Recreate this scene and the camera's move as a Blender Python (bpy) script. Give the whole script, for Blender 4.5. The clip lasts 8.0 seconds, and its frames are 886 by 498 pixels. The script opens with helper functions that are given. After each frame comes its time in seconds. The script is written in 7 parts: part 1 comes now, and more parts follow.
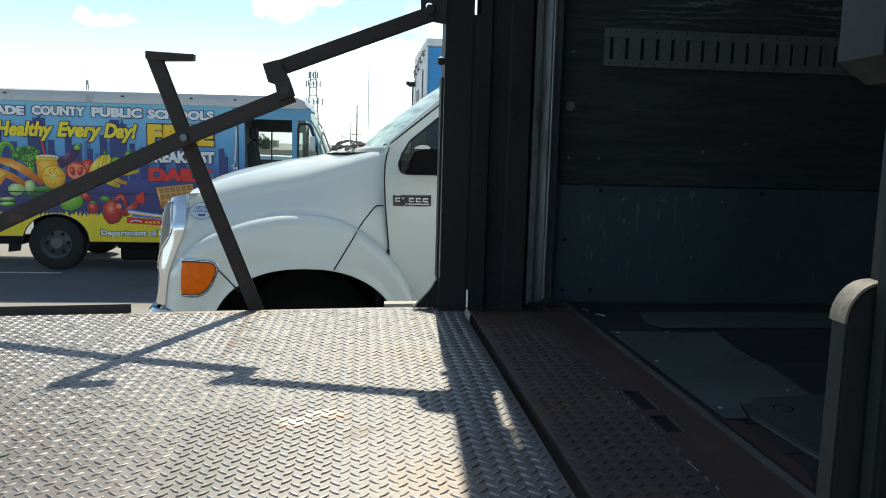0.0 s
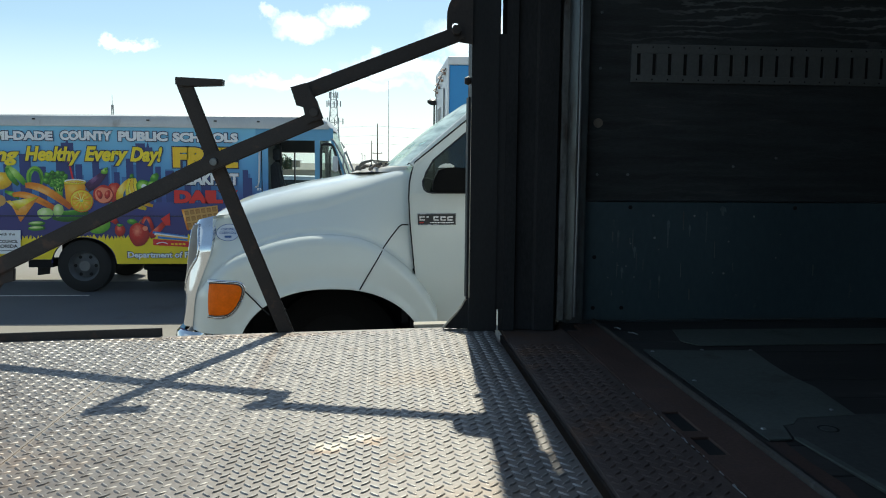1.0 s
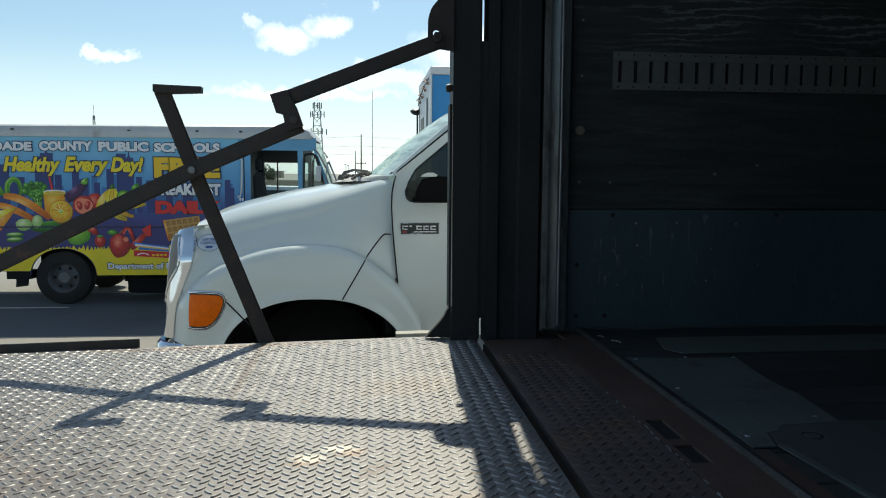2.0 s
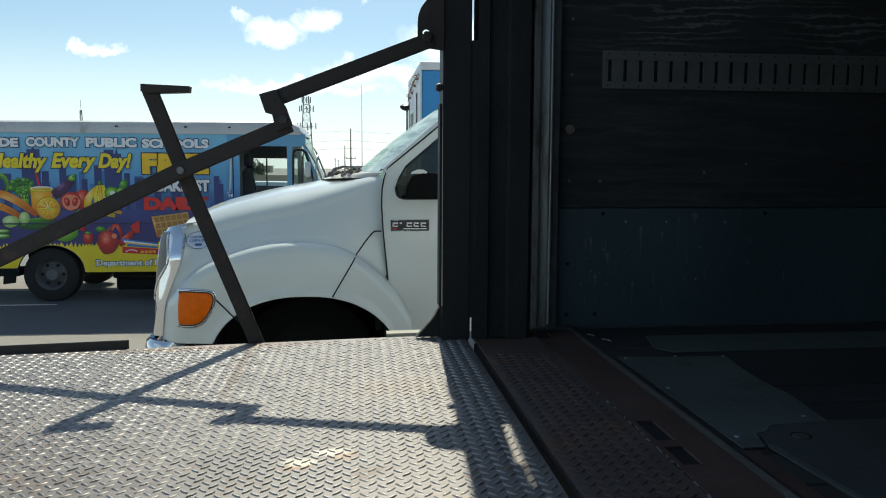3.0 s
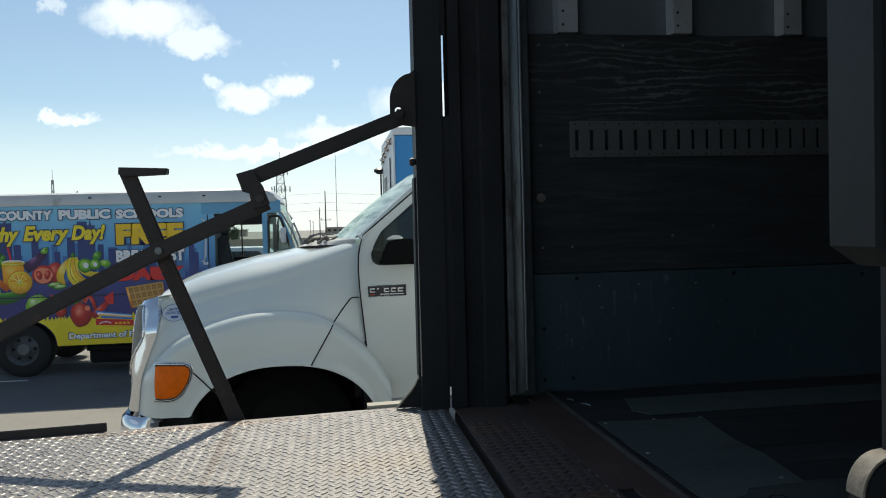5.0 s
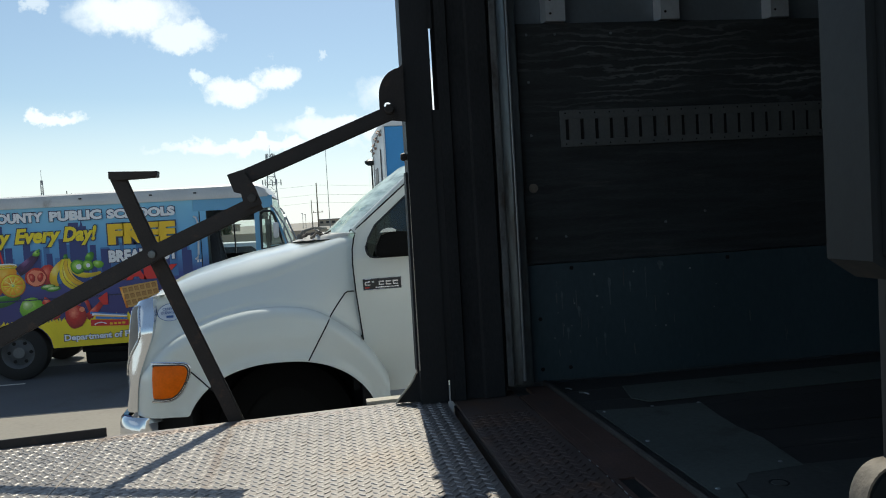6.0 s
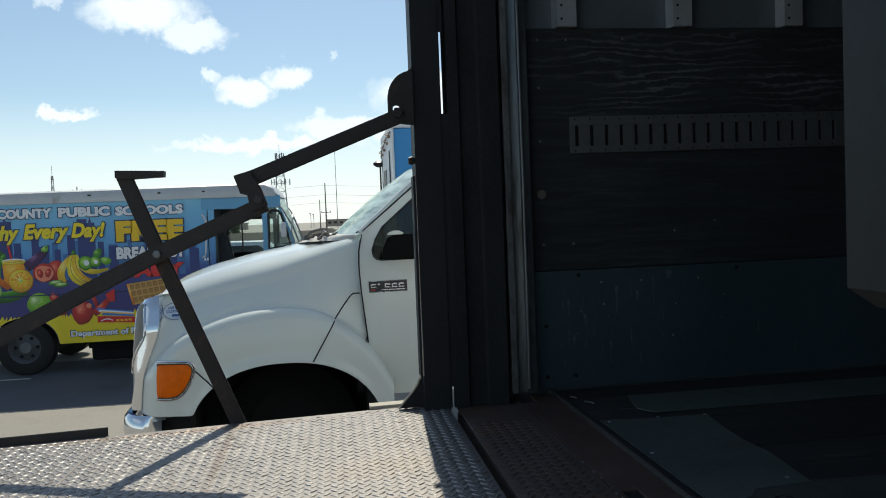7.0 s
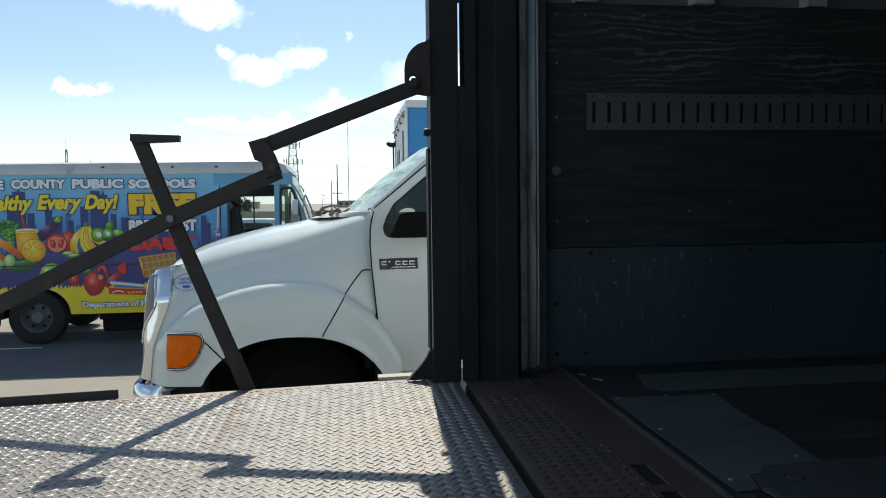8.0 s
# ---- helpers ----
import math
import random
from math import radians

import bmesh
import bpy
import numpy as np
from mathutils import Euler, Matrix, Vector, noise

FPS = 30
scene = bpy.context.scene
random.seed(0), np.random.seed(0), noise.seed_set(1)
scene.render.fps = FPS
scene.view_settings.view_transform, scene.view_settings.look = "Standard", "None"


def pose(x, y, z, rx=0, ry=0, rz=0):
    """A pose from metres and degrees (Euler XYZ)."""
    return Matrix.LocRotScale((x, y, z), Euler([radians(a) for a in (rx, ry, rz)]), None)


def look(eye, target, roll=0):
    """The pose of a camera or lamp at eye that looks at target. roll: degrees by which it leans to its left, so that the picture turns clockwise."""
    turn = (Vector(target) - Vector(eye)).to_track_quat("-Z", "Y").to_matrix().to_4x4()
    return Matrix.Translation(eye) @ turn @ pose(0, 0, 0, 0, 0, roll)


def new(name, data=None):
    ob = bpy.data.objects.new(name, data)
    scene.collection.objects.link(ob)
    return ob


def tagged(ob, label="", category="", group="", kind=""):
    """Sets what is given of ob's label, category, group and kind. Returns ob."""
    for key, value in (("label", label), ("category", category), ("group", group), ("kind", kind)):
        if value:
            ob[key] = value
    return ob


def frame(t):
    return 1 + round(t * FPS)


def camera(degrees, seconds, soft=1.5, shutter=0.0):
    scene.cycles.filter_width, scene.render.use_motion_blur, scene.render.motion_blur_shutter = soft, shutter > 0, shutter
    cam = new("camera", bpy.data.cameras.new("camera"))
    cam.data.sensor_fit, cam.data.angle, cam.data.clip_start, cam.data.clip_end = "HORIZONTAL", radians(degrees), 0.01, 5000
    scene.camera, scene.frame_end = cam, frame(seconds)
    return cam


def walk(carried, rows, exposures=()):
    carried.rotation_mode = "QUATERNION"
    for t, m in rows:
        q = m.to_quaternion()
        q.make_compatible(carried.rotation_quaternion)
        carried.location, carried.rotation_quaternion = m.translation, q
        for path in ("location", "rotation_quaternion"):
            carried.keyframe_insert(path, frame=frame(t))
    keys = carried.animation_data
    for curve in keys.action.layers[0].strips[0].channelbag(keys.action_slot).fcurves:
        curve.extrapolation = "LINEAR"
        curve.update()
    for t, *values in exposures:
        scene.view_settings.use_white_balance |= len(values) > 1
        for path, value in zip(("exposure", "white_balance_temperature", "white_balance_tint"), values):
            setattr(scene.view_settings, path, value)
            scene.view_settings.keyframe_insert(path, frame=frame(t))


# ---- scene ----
cam = camera(59.6, 8.0, 1.05)
PATH = [
    (0, (0.1035, 0.2749, 1.8237), (0.3162, 2.2463, 1.5623), 1.53),
    (0.2, (0.0958, 0.2738, 1.8318), (0.2701, 2.2499, 1.5774), 1.57),
    (0.5, (0.0846, 0.2723, 1.8436), (0.2369, 2.2521, 1.6048), 1.42),
    (1, (0.0808, 0.2896, 1.8316), (0.2375, 2.2714, 1.6123), 0.50),
    (1.5, (0.0796, 0.2941, 1.8255), (0.2444, 2.2771, 1.6242), 0.30),
    (2, (0.0896, 0.3083, 1.8236), (0.2869, 2.2892, 1.6309), 0.38),
    (2.2, (0.0893, 0.3093, 1.8267), (0.3041, 2.2876, 1.6264), 0.53),
    (3.3, (0.0886, 0.3137, 1.8460), (0.3212, 2.2887, 1.6333), -0.02),
    (3.5, (0.0886, 0.3144, 1.8496), (0.3334, 2.2871, 1.6293), -0.26),
    (4, (0.0840, 0.3048, 1.8397), (0.3496, 2.2755, 1.6257), 0.25),
    (4.2, (0.0856, 0.2988, 1.8532), (0.3434, 2.2743, 1.6767), 0.01),
    (4.5, (0.0892, 0.2901, 1.8733), (0.3432, 2.2718, 1.7820), -1.25),
    (4.7, (0.0850, 0.2780, 1.8810), (0.3590, 2.2585, 1.8230), -1.40),
    (5.8, (0.0832, 0.2794, 1.8838), (0.3926, 2.2541, 1.8139), -1.99),
    (6, (0.0826, 0.2797, 1.9003), (0.3834, 2.2549, 1.8108), -3.29),
    (6.5, (0.0821, 0.2761, 1.9161), (0.3677, 2.2540, 1.8355), -3.12),
    (7, (0.0892, 0.2969, 1.9082), (0.3716, 2.2752, 1.8254), -2.27),
    (7.5, (0.0843, 0.3258, 1.9013), (0.3603, 2.3035, 1.7894), -1.69),
    (8, (0.0812, 0.3029, 1.8723), (0.3365, 2.2828, 1.7497), -0.69),
]
EXPOSURES = [(0, 0.2, 6320, -1), (0.5, 0.05, 6200, -3), (1, -0.06, 6210, -3), (2, -0.18, 6220, -3), (3.5, -0.15, 6270, -2), (4.1, -0.14, 6300, -1), (4.6, -0.26, 6350, 1), (7.5, -0.25, 6350, 1), (7.7, -0.05, 6300, 1), (8, -0.03, 6300, 1)]
walk(cam, [(t, look(eye, target, roll)) for t, eye, target, roll in PATH], EXPOSURES)

# ---- world, sun, exposure ----
SUN = Vector((0.062, 1.0, 1.125)).normalized()
world = bpy.data.worlds.new("sky")
scene.world = world
world.use_nodes = True
wn, wl = world.node_tree.nodes, world.node_tree.links
wn.clear()


def wnode(kind, **sets):
    n = wn.new(kind)
    for k, v in sets.items():
        n.inputs[k].default_value = v
    return n


sky = wn.new("ShaderNodeTexSky")
sky.sky_type = "NISHITA"
sky.sun_disc = False
sky.sun_elevation = radians(48.3)
sky.sun_rotation = math.atan2(SUN.x, SUN.y)
sky.air_density, sky.dust_density, sky.ozone_density = 1.0, 0.4, 2.0
tex = wn.new("ShaderNodeTexCoord")
# clouds: soft ellipsoids of haze, broken up by noise
puff = wnode("ShaderNodeTexNoise", Scale=26.0, Detail=7.0, Roughness=0.62)
wl.new(tex.outputs["Generated"], puff.inputs["Vector"])
shift = wn.new("ShaderNodeVectorMath")
shift.operation = "MULTIPLY_ADD"
wl.new(puff.outputs["Color"], shift.inputs[0])
shift.inputs[1].default_value = (0.075, 0.03, 0.06)
wl.new(tex.outputs["Generated"], shift.inputs[2])
CLOUDS = [  # direction, half widths across and up, thickness
    ((-0.205, 0.950, 0.252), (0.075, 0.030), 1.0),
    ((-0.150, 0.962, 0.228), (0.045, 0.020), 0.9),
    ((-0.093, 0.980, 0.166), (0.040, 0.019), 1.0),
    ((-0.047, 0.982, 0.184), (0.034, 0.018), 1.0),
    ((-0.135, 0.975, 0.180), (0.022, 0.012), 0.8),
    ((-0.296, 0.945, 0.137), (0.032, 0.011), 1.0),
    ((-0.310, 0.943, 0.136), (0.020, 0.010), 1.0),
    ((-0.07, 0.992, 0.099), (0.16, 0.012), 1.0),
    ((0.03, 0.989, 0.120), (0.10, 0.018), 0.95),
    ((0.13, 0.981, 0.155), (0.09, 0.032), 1.0),
    ((0.017, 0.978, 0.206), (0.008, 0.006), 0.5),
    ((-0.298, 0.920, 0.256), (0.016, 0.012), 0.6),
    ((0.35, 0.90, 0.26), (0.12, 0.04), 0.8),
    ((-0.62, 0.74, 0.25), (0.12, 0.035), 0.8),
    # Unseen banks behind the camera, added for reflections and soft fill.
    ((-0.9, -0.2, 0.38), (0.45, 0.13), 0.28),
    ((0.0, -0.92, 0.28), (0.85, 0.12), 0.10),
    ((0.3, -0.62, 0.70), (0.60, 0.12), 0.15),
]
total = None
for centre, (wide, high), thick in CLOUDS:
    off = wn.new("ShaderNodeVectorMath")
    off.operation = "SUBTRACT"
    wl.new(shift.outputs[0], off.inputs[0])
    off.inputs[1].default_value = (centre[0] + 0.0375, centre[1] + 0.015, centre[2] + 0.03)
    sq = wn.new("ShaderNodeVectorMath")
    sq.operation = "DIVIDE"
    wl.new(off.outputs[0], sq.inputs[0])
    sq.inputs[1].default_value = (wide, max(wide, 0.05), high)
    ln = wn.new("ShaderNodeVectorMath")
    ln.operation = "LENGTH"
    wl.new(sq.outputs[0], ln.inputs[0])
    ramp = wn.new("ShaderNodeMapRange")
    ramp.interpolation_type = "SMOOTHSTEP"
    wl.new(ln.outputs["Value"], ramp.inputs["Value"])
    ramp.inputs["From Min"].default_value, ramp.inputs["From Max"].default_value = 1.1, 0.48
    ramp.inputs["To Min"].default_value, ramp.inputs["To Max"].default_value = 0.0, thick
    if total is None:
        total = ramp.outputs["Result"]
    else:
        top = wn.new("ShaderNodeMath")
        top.operation = "MAXIMUM"
        wl.new(total, top.inputs[0])
        wl.new(ramp.outputs["Result"], top.inputs[1])
        total = top.outputs[0]
haze = wnode("ShaderNodeMath")
haze.operation = "MAXIMUM"
wl.new(total, haze.inputs[0])
haze.inputs[1].default_value = 0.07
total = haze.outputs[0]
# pale band of haze along the horizon
rise = wn.new("ShaderNodeSeparateXYZ")
wl.new(tex.outputs["Generated"], rise.inputs[0])
low = wn.new("ShaderNodeMapRange")
low.interpolation_type = "SMOOTHSTEP"
wl.new(rise.outputs["Z"], low.inputs["Value"])
low.inputs["From Min"].default_value, low.inputs["From Max"].default_value = 0.20, -0.02
low.inputs["To Max"].default_value = 0.74
both = wn.new("ShaderNodeMath")
both.operation = "MAXIMUM"
wl.new(total, both.inputs[0])
wl.new(low.outputs["Result"], both.inputs[1])
total = both.outputs[0]
cloud = wn.new("ShaderNodeMix")
cloud.data_type = "RGBA"
wl.new(total, cloud.inputs["Factor"])
wl.new(sky.outputs["Color"], cloud.inputs["A"])
cloud.inputs["B"].default_value = (10.4, 10.7, 11.3, 1)
back = wnode("ShaderNodeBackground", Strength=0.119)
wl.new(cloud.outputs["Result"], back.inputs["Color"])
wout = wn.new("ShaderNodeOutputWorld")
wl.new(back.outputs[0], wout.inputs["Surface"])

sun = new("sun", bpy.data.lights.new("sun", "SUN"))
sun.data.energy, sun.data.angle, sun.data.color = 4.8, radians(0.53), (1.0, 0.90, 0.775)
sun.matrix_world = look(SUN * 60, (0, 0, 0))


# ---- materials ----
def mat(name, colour, rough=0.6, metal=0.0, vary=0.15, scale=6.0, fine=90.0, bump=0.1, dirt=None, dirt_amount=0.0,
        dirt_scale=3.0, coat=0.0, spec=0.5, stretch=(1, 1, 1), rough_vary=0.12, per_piece=0.0, coat_rough=0.05):
    """A procedural surface: two scales of colour change, dirt in patches, fine relief."""
    m = bpy.data.materials.new(name)
    m.use_nodes = True
    n, l = m.node_tree.nodes, m.node_tree.links
    p = n["Principled BSDF"]
    tc = n.new("ShaderNodeTexCoord")
    mp = n.new("ShaderNodeMapping")
    mp.inputs["Scale"].default_value = stretch
    l.new(tc.outputs["Object"], mp.inputs["Vector"])
    big = n.new("ShaderNodeTexNoise")
    big.inputs["Scale"].default_value, big.inputs["Detail"].default_value = scale, 6
    l.new(mp.outputs[0], big.inputs["Vector"])
    small = n.new("ShaderNodeTexNoise")
    small.inputs["Scale"].default_value, small.inputs["Detail"].default_value = fine, 4
    l.new(mp.outputs[0], small.inputs["Vector"])
    mix = n.new("ShaderNodeMath")
    mix.operation = "MULTIPLY_ADD"
    mix.inputs[1].default_value = 0.4
    l.new(small.outputs["Fac"], mix.inputs[0])
    half = n.new("ShaderNodeMath")
    half.operation = "MULTIPLY"
    half.inputs[1].default_value = 0.6
    l.new(big.outputs["Fac"], half.inputs[0])
    l.new(half.outputs[0], mix.inputs[2])
    ramp = n.new("ShaderNodeMapRange")
    ramp.inputs["From Min"].default_value, ramp.inputs["From Max"].default_value = 0.3, 0.7
    ramp.inputs["To Min"].default_value, ramp.inputs["To Max"].default_value = 1 - vary, 1 + vary
    l.new(mix.outputs[0], ramp.inputs["Value"])
    value = ramp.outputs["Result"]
    if per_piece:
        info = n.new("ShaderNodeObjectInfo")
        pr = n.new("ShaderNodeMapRange")
        pr.inputs["To Min"].default_value, pr.inputs["To Max"].default_value = 1 - per_piece, 1 + per_piece
        l.new(info.outputs["Random"], pr.inputs["Value"])
        mul = n.new("ShaderNodeMath")
        mul.operation = "MULTIPLY"
        l.new(value, mul.inputs[0])
        l.new(pr.outputs["Result"], mul.inputs[1])
        value = mul.outputs[0]
    tint = n.new("ShaderNodeVectorMath")
    tint.operation = "SCALE"
    tint.inputs[0].default_value = colour[:3]
    l.new(value, tint.inputs["Scale"])
    out = tint.outputs[0]
    if dirt:
        dn = n.new("ShaderNodeTexNoise")
        dn.inputs["Scale"].default_value, dn.inputs["Detail"].default_value, dn.inputs["Roughness"].default_value = dirt_scale, 8, 0.65
        l.new(mp.outputs[0], dn.inputs["Vector"])
        dr = n.new("ShaderNodeMapRange")
        dr.inputs["From Min"].default_value, dr.inputs["From Max"].default_value = 0.72 - 0.35 * dirt_amount, 0.86 - 0.35 * dirt_amount
        l.new(dn.outputs["Fac"], dr.inputs["Value"])
        dm = n.new("ShaderNodeMix")
        dm.data_type = "RGBA"
        l.new(dr.outputs["Result"], dm.inputs["Factor"])
        l.new(out, dm.inputs["A"])
        dm.inputs["B"].default_value = (*dirt, 1)
        out = dm.outputs["Result"]
        if metal:
            mm = n.new("ShaderNodeMapRange")
            mm.inputs["To Min"].default_value, mm.inputs["To Max"].default_value = metal, metal * 0.2
            l.new(dr.outputs["Result"], mm.inputs["Value"])
            l.new(mm.outputs["Result"], p.inputs["Metallic"])
    l.new(out, p.inputs["Base Color"])
    rr = n.new("ShaderNodeMapRange")
    rr.inputs["To Min"].default_value, rr.inputs["To Max"].default_value = max(0.02, rough - rough_vary), min(1, rough + rough_vary)
    l.new(big.outputs["Fac"], rr.inputs["Value"])
    l.new(rr.outputs["Result"], p.inputs["Roughness"])
    if not (dirt and metal):
        p.inputs["Metallic"].default_value = metal
    p.inputs["Specular IOR Level"].default_value = spec
    p.inputs["Coat Weight"].default_value = coat
    p.inputs["Coat Roughness"].default_value = coat_rough
    if bump:
        bp = n.new("ShaderNodeBump")
        bp.inputs["Strength"].default_value, bp.inputs["Distance"].default_value = bump, 0.004
        l.new(mix.outputs[0], bp.inputs["Height"])
        l.new(bp.outputs[0], p.inputs["Normal"])
    return m


def glass(name, colour=(0.8, 0.9, 0.88), rough=0.0, mixed=0.5, dust=0.0, shine=1.0):
    """Tinted thin glass: part clear, part mirror, with a film of dust."""
    m = bpy.data.materials.new(name)
    m.use_nodes = True
    n, l = m.node_tree.nodes, m.node_tree.links
    n.clear()
    tr = n.new("ShaderNodeBsdfTransparent")
    tr.inputs["Color"].default_value = (*colour, 1)
    gl = n.new("ShaderNodeBsdfGlossy")
    gl.inputs["Roughness"].default_value = rough
    gl.inputs["Color"].default_value = (0.82, 0.95, 0.89, 1)
    fr = n.new("ShaderNodeFresnel")
    fr.inputs["IOR"].default_value = 1.32
    ad = n.new("ShaderNodeMath")
    ad.operation = "MULTIPLY_ADD"
    ad.inputs[1].default_value, ad.inputs[2].default_value = shine, mixed
    l.new(fr.outputs[0], ad.inputs[0])
    mx = n.new("ShaderNodeMixShader")
    l.new(ad.outputs[0], mx.inputs[0])
    film = n.new("ShaderNodeBsdfDiffuse")
    film.inputs["Color"].default_value = (0.72, 0.8, 0.74, 1)
    dusty = n.new("ShaderNodeMixShader")
    dusty.inputs[0].default_value = dust
    l.new(tr.outputs[0], dusty.inputs[1])
    l.new(film.outputs[0], dusty.inputs[2])
    l.new(dusty.outputs[0], mx.inputs[1])
    l.new(gl.outputs[0], mx.inputs[2])
    ou = n.new("ShaderNodeOutputMaterial")
    l.new(mx.outputs[0], ou.inputs["Surface"])
    return m


TREAD = mat("worn tread plate", (0.214, 0.192, 0.18), 0.52, 0.35, 0.2, 5, 160, 0.15, (0.2, 0.14, 0.1), 0.42, 7)


def add_patches(m, spots):
    """Worn, rusty and broad darker patches laid over a plate: (x, y, half width, half length, colour, strength) in
    world metres.
    """
    n, l = m.node_tree.nodes, m.node_tree.links
    p = n["Principled BSDF"]
    geo = n.new("ShaderNodeNewGeometry")
    nz = n.new("ShaderNodeTexNoise")
    nz.inputs["Scale"].default_value, nz.inputs["Detail"].default_value = 38, 5
    l.new(geo.outputs["Position"], nz.inputs["Vector"])
    out = p.inputs["Base Color"].links[0].from_socket
    for x, y, a, b, colour, amount in spots:
        sb = n.new("ShaderNodeVectorMath")
        sb.operation = "SUBTRACT"
        l.new(geo.outputs["Position"], sb.inputs[0])
        sb.inputs[1].default_value = (x, y, 1.29)
        dv = n.new("ShaderNodeVectorMath")
        dv.operation = "DIVIDE"
        l.new(sb.outputs[0], dv.inputs[0])
        dv.inputs[1].default_value = (a, b, 1.0)
        ln = n.new("ShaderNodeVectorMath")
        ln.operation = "LENGTH"
        l.new(dv.outputs[0], ln.inputs[0])
        ad = n.new("ShaderNodeMath")
        ad.operation = "MULTIPLY_ADD"
        ad.inputs[1].default_value = 1.6
        l.new(nz.outputs["Fac"], ad.inputs[0])
        l.new(ln.outputs["Value"], ad.inputs[2])
        mr = n.new("ShaderNodeMapRange")
        mr.inputs["From Min"].default_value, mr.inputs["From Max"].default_value = 1.75, 1.15
        mr.inputs["To Max"].default_value = amount
        l.new(ad.outputs[0], mr.inputs["Value"])
        mx = n.new("ShaderNodeMix")
        mx.data_type = "RGBA"
        l.new(mr.outputs["Result"], mx.inputs["Factor"])
        l.new(out, mx.inputs["A"])
        mx.inputs["B"].default_value = (*colour, 1)
        out = mx.outputs["Result"]
    l.new(out, p.inputs["Base Color"])


# The first three darken the plates broadly towards the outer near corner.
SPOTS = [(-1.15, 2.0, 0.6, 0.75, (0.125, 0.1, 0.09), 0.5), (-0.78, 1.35, 0.75, 0.85, (0.1, 0.078, 0.066), 0.6), (-0.32, 1.1, 0.45, 0.35, (0.11, 0.088, 0.074), 0.4),
         (-0.025, 1.715, 0.045, 0.03, (0.34, 0.2, 0.1), 0.45), (0.06, 1.755, 0.045, 0.03, (0.34, 0.2, 0.1), 0.45),
         (-0.02, 1.735, 0.045, 0.028, (0.6, 0.55, 0.46), 0.7), (0.035, 1.778, 0.05, 0.03, (0.6, 0.55, 0.46), 0.7),
         (-0.235, 2.45, 0.02, 0.42, (0.16, 0.11, 0.08), 0.5), (-0.618, 1.9, 0.008, 1.1, (0.48, 0.41, 0.34), 0.5),
         (-0.75, 1.7, 0.3, 0.2, (0.3, 0.2, 0.14), 0.3), (0.25, 1.45, 0.16, 0.12, (0.28, 0.19, 0.12), 0.3), (0.2, 2.2, 0.2, 0.12, (0.27, 0.2, 0.14), 0.25), (-0.35, 2.74, 0.5, 0.045, (0.24, 0.15, 0.09), 0.5)]
LUG = mat("polished tread lug", (0.305, 0.290, 0.277), 0.43, 0.5, 0.2, 8, 120, 0.05)
add_patches(TREAD, SPOTS)
add_patches(LUG, SPOTS)
RUSTY = mat("rusty tread plate", (0.092, 0.066, 0.057), 0.8, 0.1, 0.3, 7, 120, 0.3, (0.12, 0.065, 0.04), 0.5, 5)
RUST = mat("rusted sill steel", (0.10, 0.060, 0.048), 0.75, 0.2, 0.35, 9, 140, 0.4, (0.07, 0.05, 0.045), 0.5, 8)
BLACKPAINT = mat("worn black paint", (0.031, 0.0245, 0.022), 0.58, 0.0, 0.4, 14, 180, 0.35, (0.095, 0.05, 0.034), 0.42, 14)
POSTPAINT = mat("black post paint", (0.024, 0.025, 0.027), 0.55, 0.0, 0.3, 9, 160, 0.25, (0.065, 0.054, 0.046), 0.25, 10, stretch=(1, 1, 0.35), spec=0.25)
MATTEPOST = mat("sooty matt post paint", (0.034, 0.035, 0.037), 0.8, 0.0, 0.3, 9, 160, 0.25, (0.07, 0.058, 0.05), 0.25, 10, stretch=(1, 1, 0.35), spec=0.0)
DULL = mat("dull threshold steel", (0.075, 0.07, 0.066), 0.65, 0.3, 0.4, 9, 120, 0.4, (0.17, 0.16, 0.15), 0.3, 14)
PALETAN = mat("pale weathered slab", (0.5, 0.45, 0.36), 0.75, 0.0, 0.15, 20, 120, 0.2, (0.3, 0.24, 0.17), 0.3, 14)
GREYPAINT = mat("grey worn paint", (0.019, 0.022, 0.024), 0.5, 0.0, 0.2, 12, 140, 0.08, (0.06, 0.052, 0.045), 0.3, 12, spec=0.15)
TANWORN = mat("worn tan edge", (0.20, 0.17, 0.135), 0.7, 0.0, 0.3, 30, 220, 0.4, (0.15, 0.1, 0.07), 0.4, 30)
ZINC = mat("galvanised steel", (0.42, 0.44, 0.45), 0.4, 0.75, 0.2, 10, 90, 0.15, (0.17, 0.14, 0.11), 0.3, 9, stretch=(1, 1, 0.3))
TUBEZ = mat("scuffed tube zinc", (0.17, 0.19, 0.2), 0.36, 0.65, 0.3, 12, 90, 0.2, (0.08, 0.065, 0.055), 0.45, 10, stretch=(1, 1, 0.25))
SCUFF = mat("scuffed wall sheet", (0.07, 0.104, 0.122), 0.5, 0.3, 0.18, 3, 60, 0.15, (0.27, 0.29, 0.3), 0.15, 16, stretch=(1.3, 1, 0.6))
DRIP = mat("dried pale drip", (0.13, 0.17, 0.19), 0.6, 0.0, 0.4, 30, 160, 0.2)
RIBZINC = mat("bright rib metal", (0.6, 0.63, 0.66), 0.4, 0.5, 0.12, 10, 90, 0.1)
SKIN = mat("wall skin", (0.16, 0.185, 0.21), 0.5, 0.3, 0.12, 3, 60, 0.1)
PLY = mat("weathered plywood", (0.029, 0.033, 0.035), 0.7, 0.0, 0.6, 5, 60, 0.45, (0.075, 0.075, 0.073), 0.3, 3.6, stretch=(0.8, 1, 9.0))


